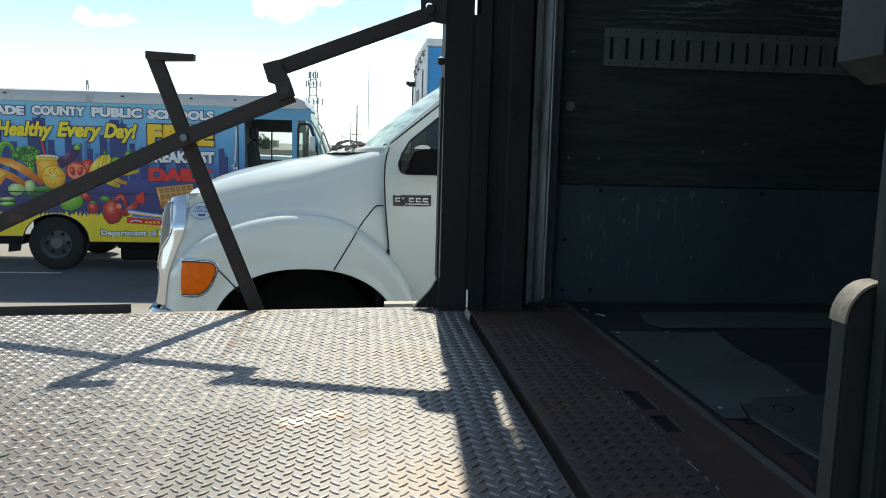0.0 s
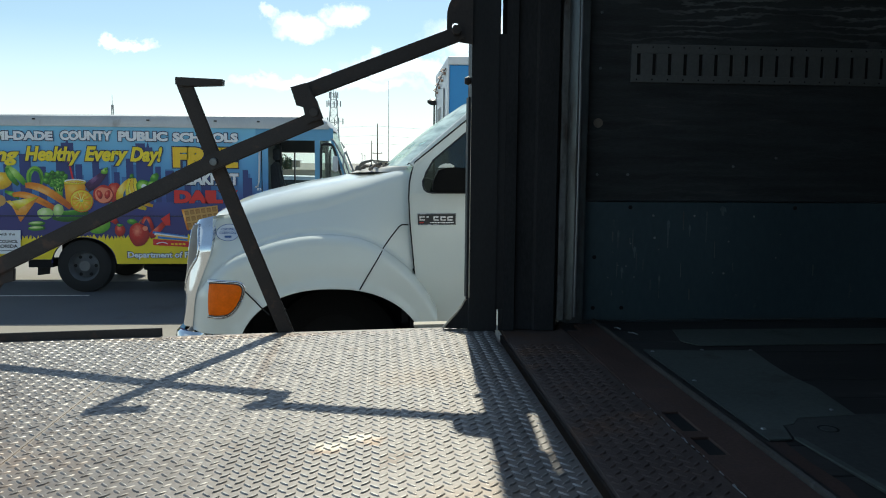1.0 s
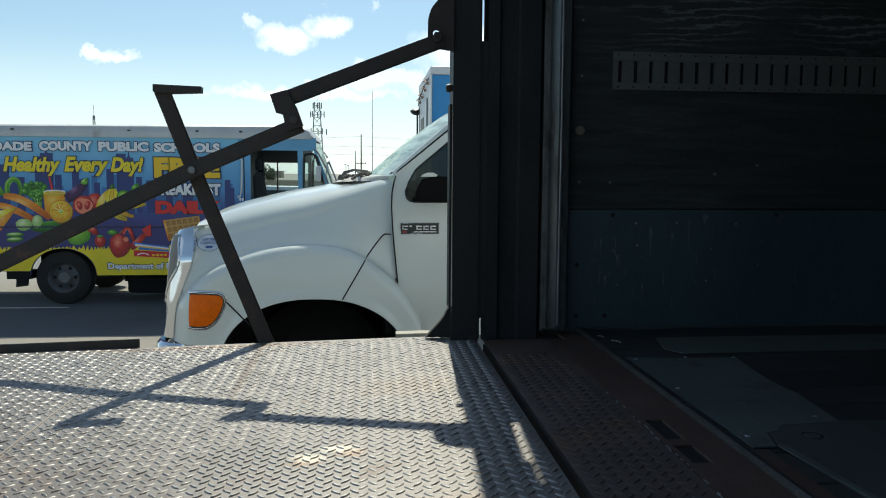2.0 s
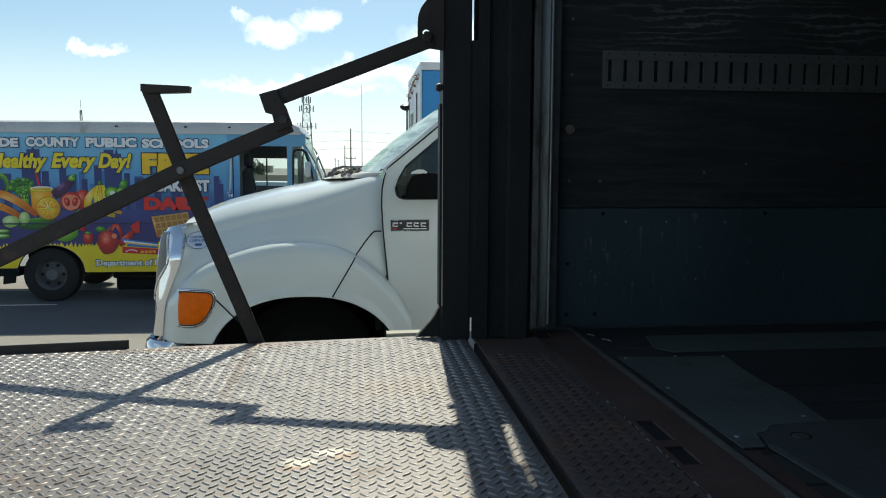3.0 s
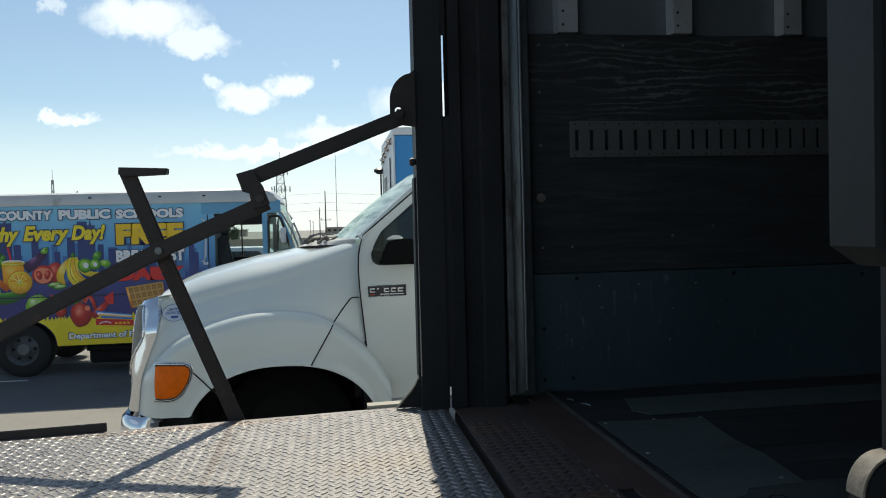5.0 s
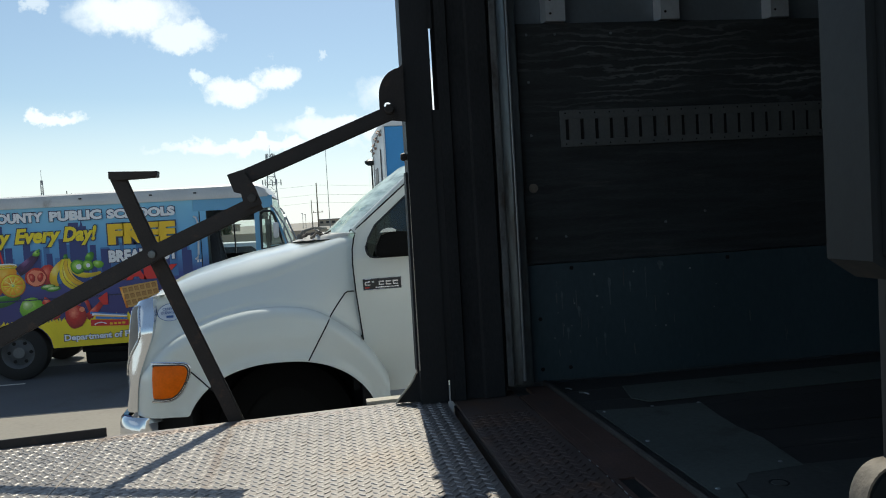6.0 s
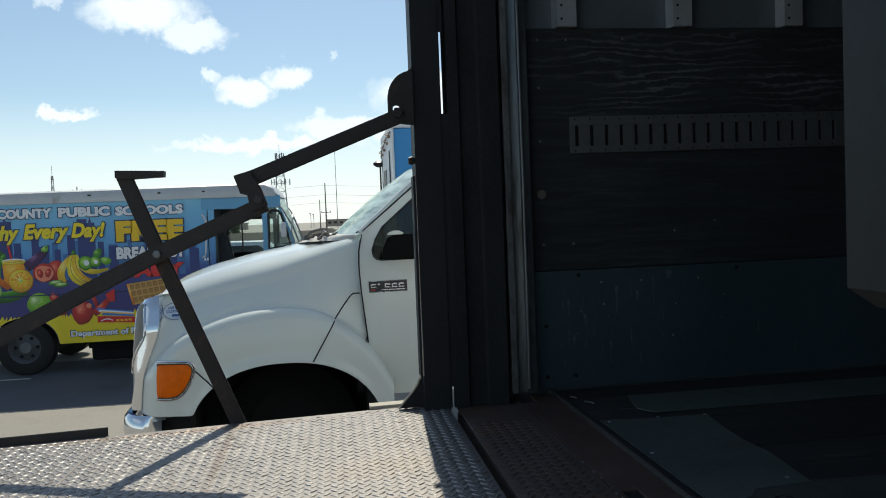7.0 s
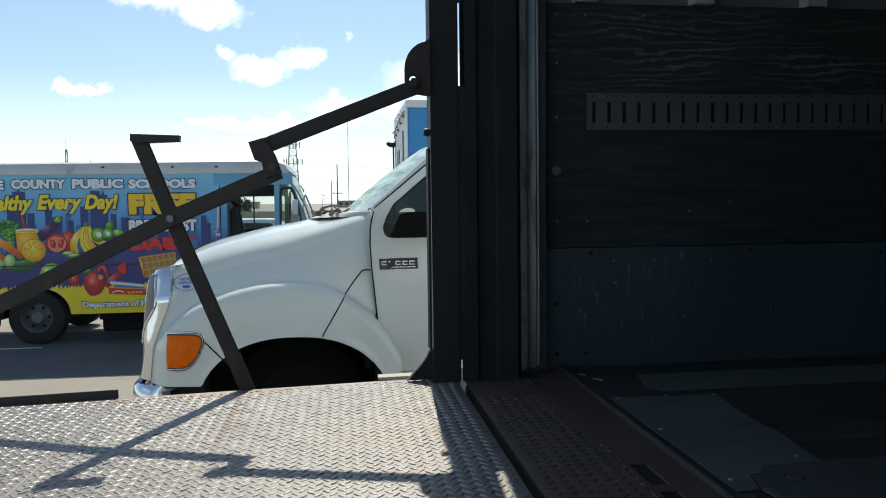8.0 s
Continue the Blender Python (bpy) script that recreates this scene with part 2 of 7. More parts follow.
def add_grain(m, colour, middle, reach):
    """Raised pale grain, wandering along the sheet, strongest at one height of the sheet where it has weathered most."""
    n, l = m.node_tree.nodes, m.node_tree.links
    p = n["Principled BSDF"]
    geo = n.new("ShaderNodeNewGeometry")
    mp = n.new("ShaderNodeMapping")
    mp.inputs["Scale"].default_value = (3.2, 1.0, 13.0)
    l.new(geo.outputs["Position"], mp.inputs["Vector"])
    wave = n.new("ShaderNodeTexWave")
    wave.bands_direction = "Z"
    for k, v in (("Scale", 0.95), ("Distortion", 15.0), ("Detail", 5.0), ("Detail Scale", 0.8), ("Detail Roughness", 0.68)):
        wave.inputs[k].default_value = v
    l.new(mp.outputs[0], wave.inputs["Vector"])
    patch = n.new("ShaderNodeTexNoise")
    patch.inputs["Scale"].default_value, patch.inputs["Detail"].default_value = 0.9, 5
    l.new(mp.outputs[0], patch.inputs["Vector"])
    sep = n.new("ShaderNodeSeparateXYZ")
    l.new(geo.outputs["Position"], sep.inputs[0])
    off = n.new("ShaderNodeMath")
    off.operation = "SUBTRACT"
    l.new(sep.outputs["Z"], off.inputs[0])
    off.inputs[1].default_value = middle
    dist = n.new("ShaderNodeMath")
    dist.operation = "ABSOLUTE"
    l.new(off.outputs[0], dist.inputs[0])
    zone = n.new("ShaderNodeMapRange")
    zone.interpolation_type = "SMOOTHSTEP"
    zone.inputs["From Min"].default_value, zone.inputs["From Max"].default_value = reach, reach * 0.25
    zone.inputs["To Min"].default_value = 0.12
    l.new(dist.outputs[0], zone.inputs["Value"])
    fine_line = n.new("ShaderNodeMapRange")
    fine_line.inputs["From Min"].default_value, fine_line.inputs["From Max"].default_value = 0.62, 0.98
    l.new(wave.outputs["Fac"], fine_line.inputs["Value"])
    broken = n.new("ShaderNodeMapRange")
    broken.inputs["From Min"].default_value, broken.inputs["From Max"].default_value = 0.42, 0.66
    l.new(patch.outputs["Fac"], broken.inputs["Value"])
    m1 = n.new("ShaderNodeMath")
    m1.operation = "MULTIPLY"
    l.new(fine_line.outputs["Result"], m1.inputs[0])
    l.new(broken.outputs["Result"], m1.inputs[1])
    m2 = n.new("ShaderNodeMath")
    m2.operation = "MULTIPLY"
    l.new(m1.outputs[0], m2.inputs[0])
    l.new(zone.outputs["Result"], m2.inputs[1])
    mx = n.new("ShaderNodeMix")
    mx.data_type = "RGBA"
    l.new(m2.outputs[0], mx.inputs["Factor"])
    l.new(p.inputs["Base Color"].links[0].from_socket, mx.inputs["A"])
    mx.inputs["B"].default_value = (*colour, 1)
    l.new(mx.outputs["Result"], p.inputs["Base Color"])


add_grain(PLY, (0.13, 0.14, 0.142), 2.37, 0.19)
TRACK = mat("dull track steel", (0.17, 0.18, 0.178), 0.5, 0.5, 0.2, 14, 120, 0.2, (0.14, 0.085, 0.05), 0.3, 14)
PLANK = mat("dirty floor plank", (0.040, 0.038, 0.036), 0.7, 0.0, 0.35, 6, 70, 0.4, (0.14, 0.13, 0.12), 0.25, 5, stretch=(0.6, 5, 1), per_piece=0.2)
PATCH = mat("steel floor patch", (0.126, 0.145, 0.134), 0.58, 0.25, 0.3, 5, 90, 0.2, (0.06, 0.052, 0.045), 0.42, 6)
DIRTYPATCH = mat("grimy floor sheet", (0.08, 0.086, 0.082), 0.6, 0.2, 0.35, 5, 90, 0.25, (0.13, 0.135, 0.13), 0.3, 9)
# Near-black gives slots and holes their shade in colour; also rivets and screws.
HOLE = mat("recess shade and dark rivets", (0.012, 0.011, 0.011), 0.9, 0.0, 0.1, 9, 60, 0.0)
CEIL = mat("box ceiling panel", (0.25, 0.26, 0.28), 0.6, 0.0, 0.08, 3, 60, 0.05)
OUTSKIN = mat("box outer skin", (0.7, 0.71, 0.72), 0.4, 0.0, 0.06, 3, 60, 0.05)
WHITECAR = mat("white car paint", (0.66, 0.70, 0.66), 0.38, 0.0, 0.03, 2.5, 200, 0.0, (0.66, 0.64, 0.59), 0.1, 2.5, coat=1.0, spec=0.3, coat_rough=0.11)
CHROME = mat("chrome", (0.75, 0.77, 0.8), 0.09, 1.0, 0.06, 8, 90, 0.02, rough_vary=0.05)
SLOTGREY = mat("grey grille opening", (0.20, 0.19, 0.17), 0.5, 0.0, 0.2, 14, 90, 0.1)
GRILLE = mat("dark grille", (0.03, 0.03, 0.032), 0.45, 0.0, 0.2, 20, 90, 0.1)
AMBER = mat("amber lens", (0.82, 0.15, 0.002), 0.35, 0.0, 0.15, 18, 70, 0.25, spec=0.15)
STRIP = mat("grey track edge paint", (0.13, 0.135, 0.135), 0.6, 0.1, 0.4, 14, 120, 0.4, (0.05, 0.04, 0.035), 0.62, 16, stretch=(1, 1, 0.5))
# Mirror's own black; on the rims it paints the wheel arch's shade.
RIMSHADEBLACK = mat("black mirror and shade-dark rim", (0.009, 0.009, 0.009), 0.7, 0.0, 0.2, 12, 90, 0.1, spec=0.05)
RUBBER = mat("tyre rubber", (0.016, 0.016, 0.016), 0.8, 0.0, 0.25, 12, 120, 0.3, (0.04, 0.038, 0.034), 0.25, 8)
# Copy of the tyre rubber, blackened to paint the shade under the wing.
SHADERUBBER = mat("tyre rubber darkened for arch shade", (0.007, 0.007, 0.007), 0.9, 0.0, 0.3, 12, 120, 0.3, spec=0.05)
LINER = mat("wheel liner", (0.02, 0.02, 0.021), 0.85, 0.0, 0.25, 9, 90, 0.3, spec=0.1)
RIM = mat("steel rim", (0.13, 0.135, 0.14), 0.5, 0.4, 0.2, 12, 90, 0.2, (0.1, 0.085, 0.07), 0.35, 10)
COPPER = mat("weathered copper brown", (0.36, 0.23, 0.17), 0.6, 0.2, 0.35, 20, 120, 0.3)
TRIM = mat("black plastic trim", (0.025, 0.026, 0.028), 0.4, 0.0, 0.15, 16, 140, 0.1)
SEAM = mat("panel gap", (0.01, 0.01, 0.01), 0.8, 0.0, 0.1, 9, 60, 0.0)
BADGE = mat("badge metal", (0.55, 0.56, 0.58), 0.25, 0.8, 0.1, 20, 90, 0.05)
REDINK = mat("red inlay", (0.5, 0.03, 0.025), 0.4, 0.0, 0.1, 20, 90, 0.0)
STICKER = mat("sticker vinyl", (0.62, 0.68, 0.76), 0.45, 0.0, 0.04, 20, 120, 0.0)
STICKINK = mat("sticker blue ink", (0.05, 0.12, 0.32), 0.5, 0.0, 0.1, 20, 120, 0.0)
WINDSCREEN = glass("windscreen glass", (0.62, 0.78, 0.70), 0.04, 0.0, 0.62, 0.28)


def add_reflection_streaks(m):
    """Streaks in the dust film that stand in for reflections across a windscreen."""
    n, l = m.node_tree.nodes, m.node_tree.links
    dusty = next(k for k in n if k.type == "MIX_SHADER" and not k.inputs[0].is_linked)
    tc = n.new("ShaderNodeTexCoord")
    mp = n.new("ShaderNodeMapping")
    mp.inputs["Rotation"].default_value, mp.inputs["Scale"].default_value = (0.5, 0.9, 0.2), (1.2, 2.2, 11.0)
    l.new(tc.outputs["Object"], mp.inputs["Vector"])
    nz = n.new("ShaderNodeTexNoise")
    nz.inputs["Scale"].default_value, nz.inputs["Detail"].default_value = 1.3, 5
    l.new(mp.outputs[0], nz.inputs["Vector"])
    mr = n.new("ShaderNodeMapRange")
    mr.inputs["From Min"].default_value, mr.inputs["From Max"].default_value = 0.36, 0.62
    mr.inputs["To Min"].default_value, mr.inputs["To Max"].default_value = 0.30, 0.92
    l.new(nz.outputs["Fac"], mr.inputs["Value"])
    l.new(mr.outputs["Result"], dusty.inputs[0])


add_reflection_streaks(WINDSCREEN)
SIDEGLASS = glass("dark side glass", (0.065, 0.085, 0.085), 0.01, 0.0)
VANGLASS = glass("van windscreen glass", (0.3, 0.36, 0.36), 0.02, 0.0, 0.08, 0.35)
HAZY = glass("dusty door glass", (0.80, 0.90, 0.86), 0.02, 0.02, 0.16, 0.4)
QUARTER = glass("green quarter glass", (0.62, 0.74, 0.72), 0.0, 0.03, 0.06)
CLEAR = glass("clear glass", (0.72, 0.8, 0.82), 0.0, 0.03)
SEATCLOTH = mat("seat cloth", (0.05, 0.055, 0.065), 0.85, 0.0, 0.2, 20, 160, 0.2)
TEALCLOTH = mat("teal seat cloth", (0.06, 0.17, 0.19), 0.85, 0.0, 0.2, 20, 160, 0.2)
INTERIOR = mat("cab interior", (0.16, 0.16, 0.155), 0.7, 0.0, 0.15, 8, 90, 0.1)
ROOFGREY = mat("van roof aluminium", (0.56, 0.56, 0.55), 0.45, 0.25, 0.1, 3, 60, 0.1, (0.32, 0.29, 0.26), 0.25, 4, stretch=(1, 1, 0.4))
TEALBODY = mat("blue cab body", (0.13, 0.38, 0.62), 0.4, 0.0, 0.08, 3, 60, 0.05, coat=0.2)
BLUEBOX = mat("blue box panel", (0.05, 0.28, 0.62), 0.45, 0.0, 0.08, 3, 60, 0.05, (0.12, 0.28, 0.55), 0.2, 3)
CONCRETE = mat("sunlit concrete", (0.30, 0.272, 0.232), 0.85, 0.0, 0.14, 0.5, 22, 0.25, (0.2, 0.18, 0.155), 0.35, 0.35)
VANSHADE = mat("ground darkened for van shade", (0.094, 0.100, 0.112), 0.9, 0.0, 0.2, 0.8, 40, 0.35, (0.07, 0.07, 0.075), 0.35, 0.5)
WIPER = mat("sun-bleached black plastic", (0.10, 0.095, 0.09), 0.6, 0.0, 0.25, 20, 120, 0.1)
COWL = mat("pale cowl panel", (0.52, 0.51, 0.48), 0.6, 0.0, 0.12, 9, 90, 0.1)
ASPHALT = mat("grey asphalt", (0.19, 0.185, 0.18), 0.85, 0.0, 0.18, 0.8, 40, 0.35, (0.11, 0.11, 0.11), 0.35, 0.5)
LINE = mat("road paint", (0.62, 0.6, 0.55), 0.8, 0.0, 0.15, 3, 40, 0.1, (0.3, 0.28, 0.26), 0.35, 2)
LATTICE = mat("mast steel", (0.30, 0.31, 0.33), 0.6, 0.3, 0.1, 1, 9, 0.0)
WOODPOLE = mat("pole timber", (0.14, 0.115, 0.095), 0.8, 0.0, 0.2, 1, 9, 0.1)
BEIGE = mat("beige render wall", (0.42, 0.36, 0.28), 0.85, 0.0, 0.1, 0.4, 5, 0.1)
FARROOF = mat("far roof", (0.25, 0.25, 0.26), 0.8, 0.0, 0.1, 0.4, 5, 0.1)
LEAF = mat("leaf mass", (0.055, 0.085, 0.035), 0.7, 0.0, 0.4, 0.8, 6, 0.2)
BARK = mat("bark", (0.11, 0.085, 0.065), 0.9, 0.0, 0.2, 2, 20, 0.2)


def ink(name, colour, rough=0.42):
    return mat(name, colour, rough, 0.0, 0.07, 5, 60, 0.0, coat=0.15)


INKS = {k: ink("print " + k, c) for k, c in {
    "white": (0.82, 0.84, 0.86), "navy": (0.02, 0.025, 0.09), "skyline": (0.022, 0.045, 0.2), "yellow": (0.86, 0.68, 0.015),
    "gold": (0.86, 0.55, 0.01), "red": (0.66, 0.02, 0.02), "orange": (0.85, 0.3, 0.01), "pale_orange": (0.9, 0.55, 0.1),
    "green": (0.1, 0.4, 0.03), "lime": (0.32, 0.62, 0.06), "pale_green": (0.55, 0.75, 0.25), "purple": (0.06, 0.015, 0.09),
    "pink": (0.82, 0.25, 0.14), "tan": (0.58, 0.33, 0.09), "brown": (0.3, 0.14, 0.03), "tan_dark": (0.42, 0.21, 0.05), "blue": (0.04, 0.2, 0.6), "black": (0.01, 0.01, 0.012)}.items()}


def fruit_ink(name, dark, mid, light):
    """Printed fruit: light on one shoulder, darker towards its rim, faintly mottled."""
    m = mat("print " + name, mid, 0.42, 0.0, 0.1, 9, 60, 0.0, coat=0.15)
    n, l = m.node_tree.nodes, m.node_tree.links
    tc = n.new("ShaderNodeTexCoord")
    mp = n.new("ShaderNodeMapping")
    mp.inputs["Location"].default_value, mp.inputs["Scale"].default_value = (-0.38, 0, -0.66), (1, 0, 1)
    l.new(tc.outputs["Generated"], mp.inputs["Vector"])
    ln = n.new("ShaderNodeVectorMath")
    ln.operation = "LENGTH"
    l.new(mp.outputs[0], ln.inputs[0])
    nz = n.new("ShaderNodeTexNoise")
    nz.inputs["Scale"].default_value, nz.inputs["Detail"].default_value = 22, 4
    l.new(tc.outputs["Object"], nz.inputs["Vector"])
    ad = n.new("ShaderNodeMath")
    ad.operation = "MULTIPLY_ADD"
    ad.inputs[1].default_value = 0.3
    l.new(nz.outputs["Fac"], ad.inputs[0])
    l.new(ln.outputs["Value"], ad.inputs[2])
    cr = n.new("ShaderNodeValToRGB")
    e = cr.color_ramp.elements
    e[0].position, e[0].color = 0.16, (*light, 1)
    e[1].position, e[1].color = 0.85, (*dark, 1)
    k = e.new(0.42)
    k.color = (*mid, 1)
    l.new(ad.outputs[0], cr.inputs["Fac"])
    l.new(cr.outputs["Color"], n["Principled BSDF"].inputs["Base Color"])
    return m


INKS["far_tower"] = ink("print far tower", (0.05, 0.17, 0.42))
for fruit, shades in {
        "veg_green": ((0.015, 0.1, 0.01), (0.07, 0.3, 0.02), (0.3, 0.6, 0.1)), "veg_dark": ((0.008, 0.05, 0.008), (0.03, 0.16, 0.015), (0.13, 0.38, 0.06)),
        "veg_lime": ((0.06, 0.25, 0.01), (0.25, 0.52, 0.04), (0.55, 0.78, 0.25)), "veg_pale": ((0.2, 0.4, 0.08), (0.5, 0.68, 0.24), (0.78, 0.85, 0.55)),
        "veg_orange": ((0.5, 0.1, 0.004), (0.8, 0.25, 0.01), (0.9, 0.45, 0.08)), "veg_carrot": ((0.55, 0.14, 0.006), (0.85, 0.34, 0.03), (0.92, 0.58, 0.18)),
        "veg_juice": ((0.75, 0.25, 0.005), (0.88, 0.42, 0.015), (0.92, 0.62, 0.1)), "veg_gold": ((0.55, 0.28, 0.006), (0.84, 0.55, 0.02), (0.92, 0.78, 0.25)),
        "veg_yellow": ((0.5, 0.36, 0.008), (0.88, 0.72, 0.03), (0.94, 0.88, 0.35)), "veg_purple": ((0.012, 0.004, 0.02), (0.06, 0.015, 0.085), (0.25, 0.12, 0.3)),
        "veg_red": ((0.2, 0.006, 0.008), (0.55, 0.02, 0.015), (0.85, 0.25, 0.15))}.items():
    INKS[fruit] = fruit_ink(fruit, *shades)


def wrap_material():
    """The printed wrap: pale blue sky at the top, deep violet blue further down."""
    m = mat("printed van wrap", (1, 1, 1), 0.38, 0.0, 0.06, 2, 40, 0.0, coat=0.25)
    n, l = m.node_tree.nodes, m.node_tree.links
    p = n["Principled BSDF"]
    tc = n.new("ShaderNodeTexCoord")
    sp = n.new("ShaderNodeSeparateXYZ")
    l.new(tc.outputs["Object"], sp.inputs[0])
    nz = n.new("ShaderNodeTexNoise")
    nz.inputs["Scale"].default_value = 2.2
    l.new(tc.outputs["Object"], nz.inputs["Vector"])
    ad = n.new("ShaderNodeMath")
    ad.operation = "MULTIPLY_ADD"
    ad.inputs[1].default_value = 0.25
    l.new(nz.outputs["Fac"], ad.inputs[0])
    l.new(sp.outputs["Z"], ad.inputs[2])
    rm = n.new("ShaderNodeMapRange")
    rm.inputs["From Min"].default_value, rm.inputs["From Max"].default_value = 0.55, 2.4
    l.new(ad.outputs[0], rm.inputs["Value"])
    cr = n.new("ShaderNodeValToRGB")
    e = cr.color_ramp.elements
    e[0].position, e[0].color = 0.0, (0.03, 0.03, 0.16, 1)
    e[1].position, e[1].color = 1.0, (0.22, 0.56, 0.78, 1)
    for at, c in ((0.36, (0.03, 0.032, 0.19)), (0.50, (0.035, 0.07, 0.3)), (0.62, (0.09, 0.30, 0.6)), (0.8, (0.14, 0.42, 0.72))):
        k = e.new(at)
        k.color = (*c, 1)
    l.new(rm.outputs["Result"], cr.inputs["Fac"])
    l.new(cr.outputs["Color"], p.inputs["Base Color"])
    return m


WRAP = wrap_material()

# ---- building helpers ----
ORIGIN = {}


def thing(name, place, label, category, group="", kind=""):
    ob = new(name)
    ob.empty_display_size = 0.2
    ob.location = place
    ORIGIN[ob] = Vector(place)
    return tagged(ob, label, category, group, kind)


def mesh_of(name, bm, material, shift=None, smooth=None):
    if shift is not None:
        bmesh.ops.translate(bm, vec=-shift, verts=bm.verts)
    data = bpy.data.meshes.new(name)
    bm.to_mesh(data)
    bm.free()
    for m in material if isinstance(material, (list, tuple)) else [material]:
        data.materials.append(m)
    if smooth:
        data.polygons.foreach_set("use_smooth", [True] * len(data.polygons))
        data.set_sharp_from_angle(angle=radians(smooth))
    return data


def part(name, bm, material, parent, label="", smooth=None, kind=""):
    """One mesh object under a thing or a part; bm is in world metres."""
    shift = ORIGIN[parent]
    ob = new(name, mesh_of(name, bm, material, shift, smooth))
    ob.parent = parent
    ORIGIN[ob] = shift
    return tagged(ob, label, kind=kind)


def solid(name, bm, material, label, category, group="", kind="", smooth=None, place=None):
    """A thing that is one mesh."""
    bm.verts.ensure_lookup_table()
    lo = Vector([min(v.co[i] for v in bm.verts) for i in range(3)])
    hi = Vector([max(v.co[i] for v in bm.verts) for i in range(3)])
    base = Vector(place) if place else Vector(((lo.x + hi.x) / 2, (lo.y + hi.y) / 2, lo.z))
    ob = new(name, mesh_of(name, bm, material, base, smooth))
    ob.location = base
    ORIGIN[ob] = base
    return tagged(ob, label, category, group, kind)


def box(x0, x1, y0, y1, z0, z1, bevel=0.0, bm=None, seg=2):
    bm = bm or bmesh.new()
    made = bmesh.ops.create_cube(bm, size=1)["verts"]
    for v in made:
        v.co = Vector(((x0 + x1) / 2 + v.co.x * (x1 - x0), (y0 + y1) / 2 + v.co.y * (y1 - y0), (z0 + z1) / 2 + v.co.z * (z1 - z0)))
    if bevel:
        edges = list({e for v in made for e in v.link_edges})
        bmesh.ops.bevel(bm, geom=edges, offset=bevel, segments=seg, affect="EDGES", profile=0.5)
    return bm


def prism(points, y0, y1, bevel=0.0, bm=None, axis="y"):
    """A plate: an outline in x, z (axis y), in x, y (axis z) or in y, z (axis x), given thickness along the axis."""
    bm = bm or bmesh.new()
    put = {"y": lambda a, b, c: (a, c, b), "z": lambda a, b, c: (a, b, c), "x": lambda a, b, c: (c, a, b)}[axis]
    low = [bm.verts.new(put(a, b, y0)) for a, b in points]
    high = [bm.verts.new(put(a, b, y1)) for a, b in points]
    k = len(points)
    faces = [bm.faces.new(low), bm.faces.new(high[::-1])]
    for i in range(k):
        faces.append(bm.faces.new((low[i], high[i], high[(i + 1) % k], low[(i + 1) % k])))
    bmesh.ops.recalc_face_normals(bm, faces=faces)
    if bevel:
        edges = [e for f in faces[:2] for e in f.edges]
        bmesh.ops.bevel(bm, geom=edges, offset=bevel, segments=2, affect="EDGES")
    return bm


def holed_plate(points, holes, y0, y1):
    """A plate facing -y with round holes through it: holes of (x, z, r)."""
    bm = bmesh.new()
    loops = [points] + [[(x + r * math.cos(2 * math.pi * k / 14), z + r * math.sin(2 * math.pi * k / 14)) for k in range(14)] for x, z, r in holes]
    for loop in loops:
        vs = [bm.verts.new((a, y0, b)) for a, b in loop]
        for i in range(len(vs)):
            bm.edges.new((vs[i], vs[(i + 1) % len(vs)]))
    bmesh.ops.triangle_fill(bm, edges=bm.edges[:], use_beauty=True)
    out = bmesh.ops.extrude_face_region(bm, geom=bm.faces[:])
    bmesh.ops.translate(bm, vec=(0, y1 - y0, 0), verts=[v for v in out["geom"] if isinstance(v, bmesh.types.BMVert)])
    bmesh.ops.recalc_face_normals(bm, faces=bm.faces)
    return bm


def tube(points, r, sides=10, bm=None, closed=False, flat=1.0):
    """A round bar along a line of points; r may be a list."""
    bm = bm or bmesh.new()
    pts = [Vector(p) for p in points]
    rings = []
    for i, p in enumerate(pts):
        a, b = pts[max(i - 1, 0)], pts[min(i + 1, len(pts) - 1)]
        if closed:
            a, b = pts[i - 1], pts[(i + 1) % len(pts)]
        d = (b - a).normalized()
        up = Vector((0, 0, 1)) if abs(d.z) < 0.9 else Vector((1, 0, 0))
        s = d.cross(up).normalized()
        u = s.cross(d)
        rad = r[i] if isinstance(r, (list, tuple)) else r
        rings.append([bm.verts.new(p + rad * (math.cos(t) * s + flat * math.sin(t) * u)) for t in [2 * math.pi * k / sides for k in range(sides)]])
    n = len(rings)
    for i in range(n if closed else n - 1):
        a, b = rings[i], rings[(i + 1) % n]
        for k in range(sides):
            bm.faces.new((a[k], a[(k + 1) % sides], b[(k + 1) % sides], b[k]))
    if not closed:
        bm.faces.new(rings[0][::-1])
        bm.faces.new(rings[-1])
    bmesh.ops.recalc_face_normals(bm, faces=bm.faces)
    return bm


def lathe(profile, centre, axis="y", sides=40, bm=None, caps=True):
    """A turned form: profile of (along, radius) round an axis through centre."""
    bm = bm or bmesh.new()
    c = Vector(centre)
    rings = []
    for along, r in profile:
        ring = []
        for k in range(sides):
            t = 2 * math.pi * k / sides
            a, b = r * math.cos(t), r * math.sin(t)
            ring.append(bm.verts.new(c + {"y": Vector((a, along, b)), "z": Vector((a, b, along)), "x": Vector((along, a, b))}[axis]))
        rings.append(ring)
    for a, b in zip(rings, rings[1:]):
        for k in range(sides):
            bm.faces.new((a[k], a[(k + 1) % sides], b[(k + 1) % sides], b[k]))
    if caps:
        bm.faces.new(rings[0][::-1])
        bm.faces.new(rings[-1])
    bmesh.ops.recalc_face_normals(bm, faces=bm.faces)
    return bm


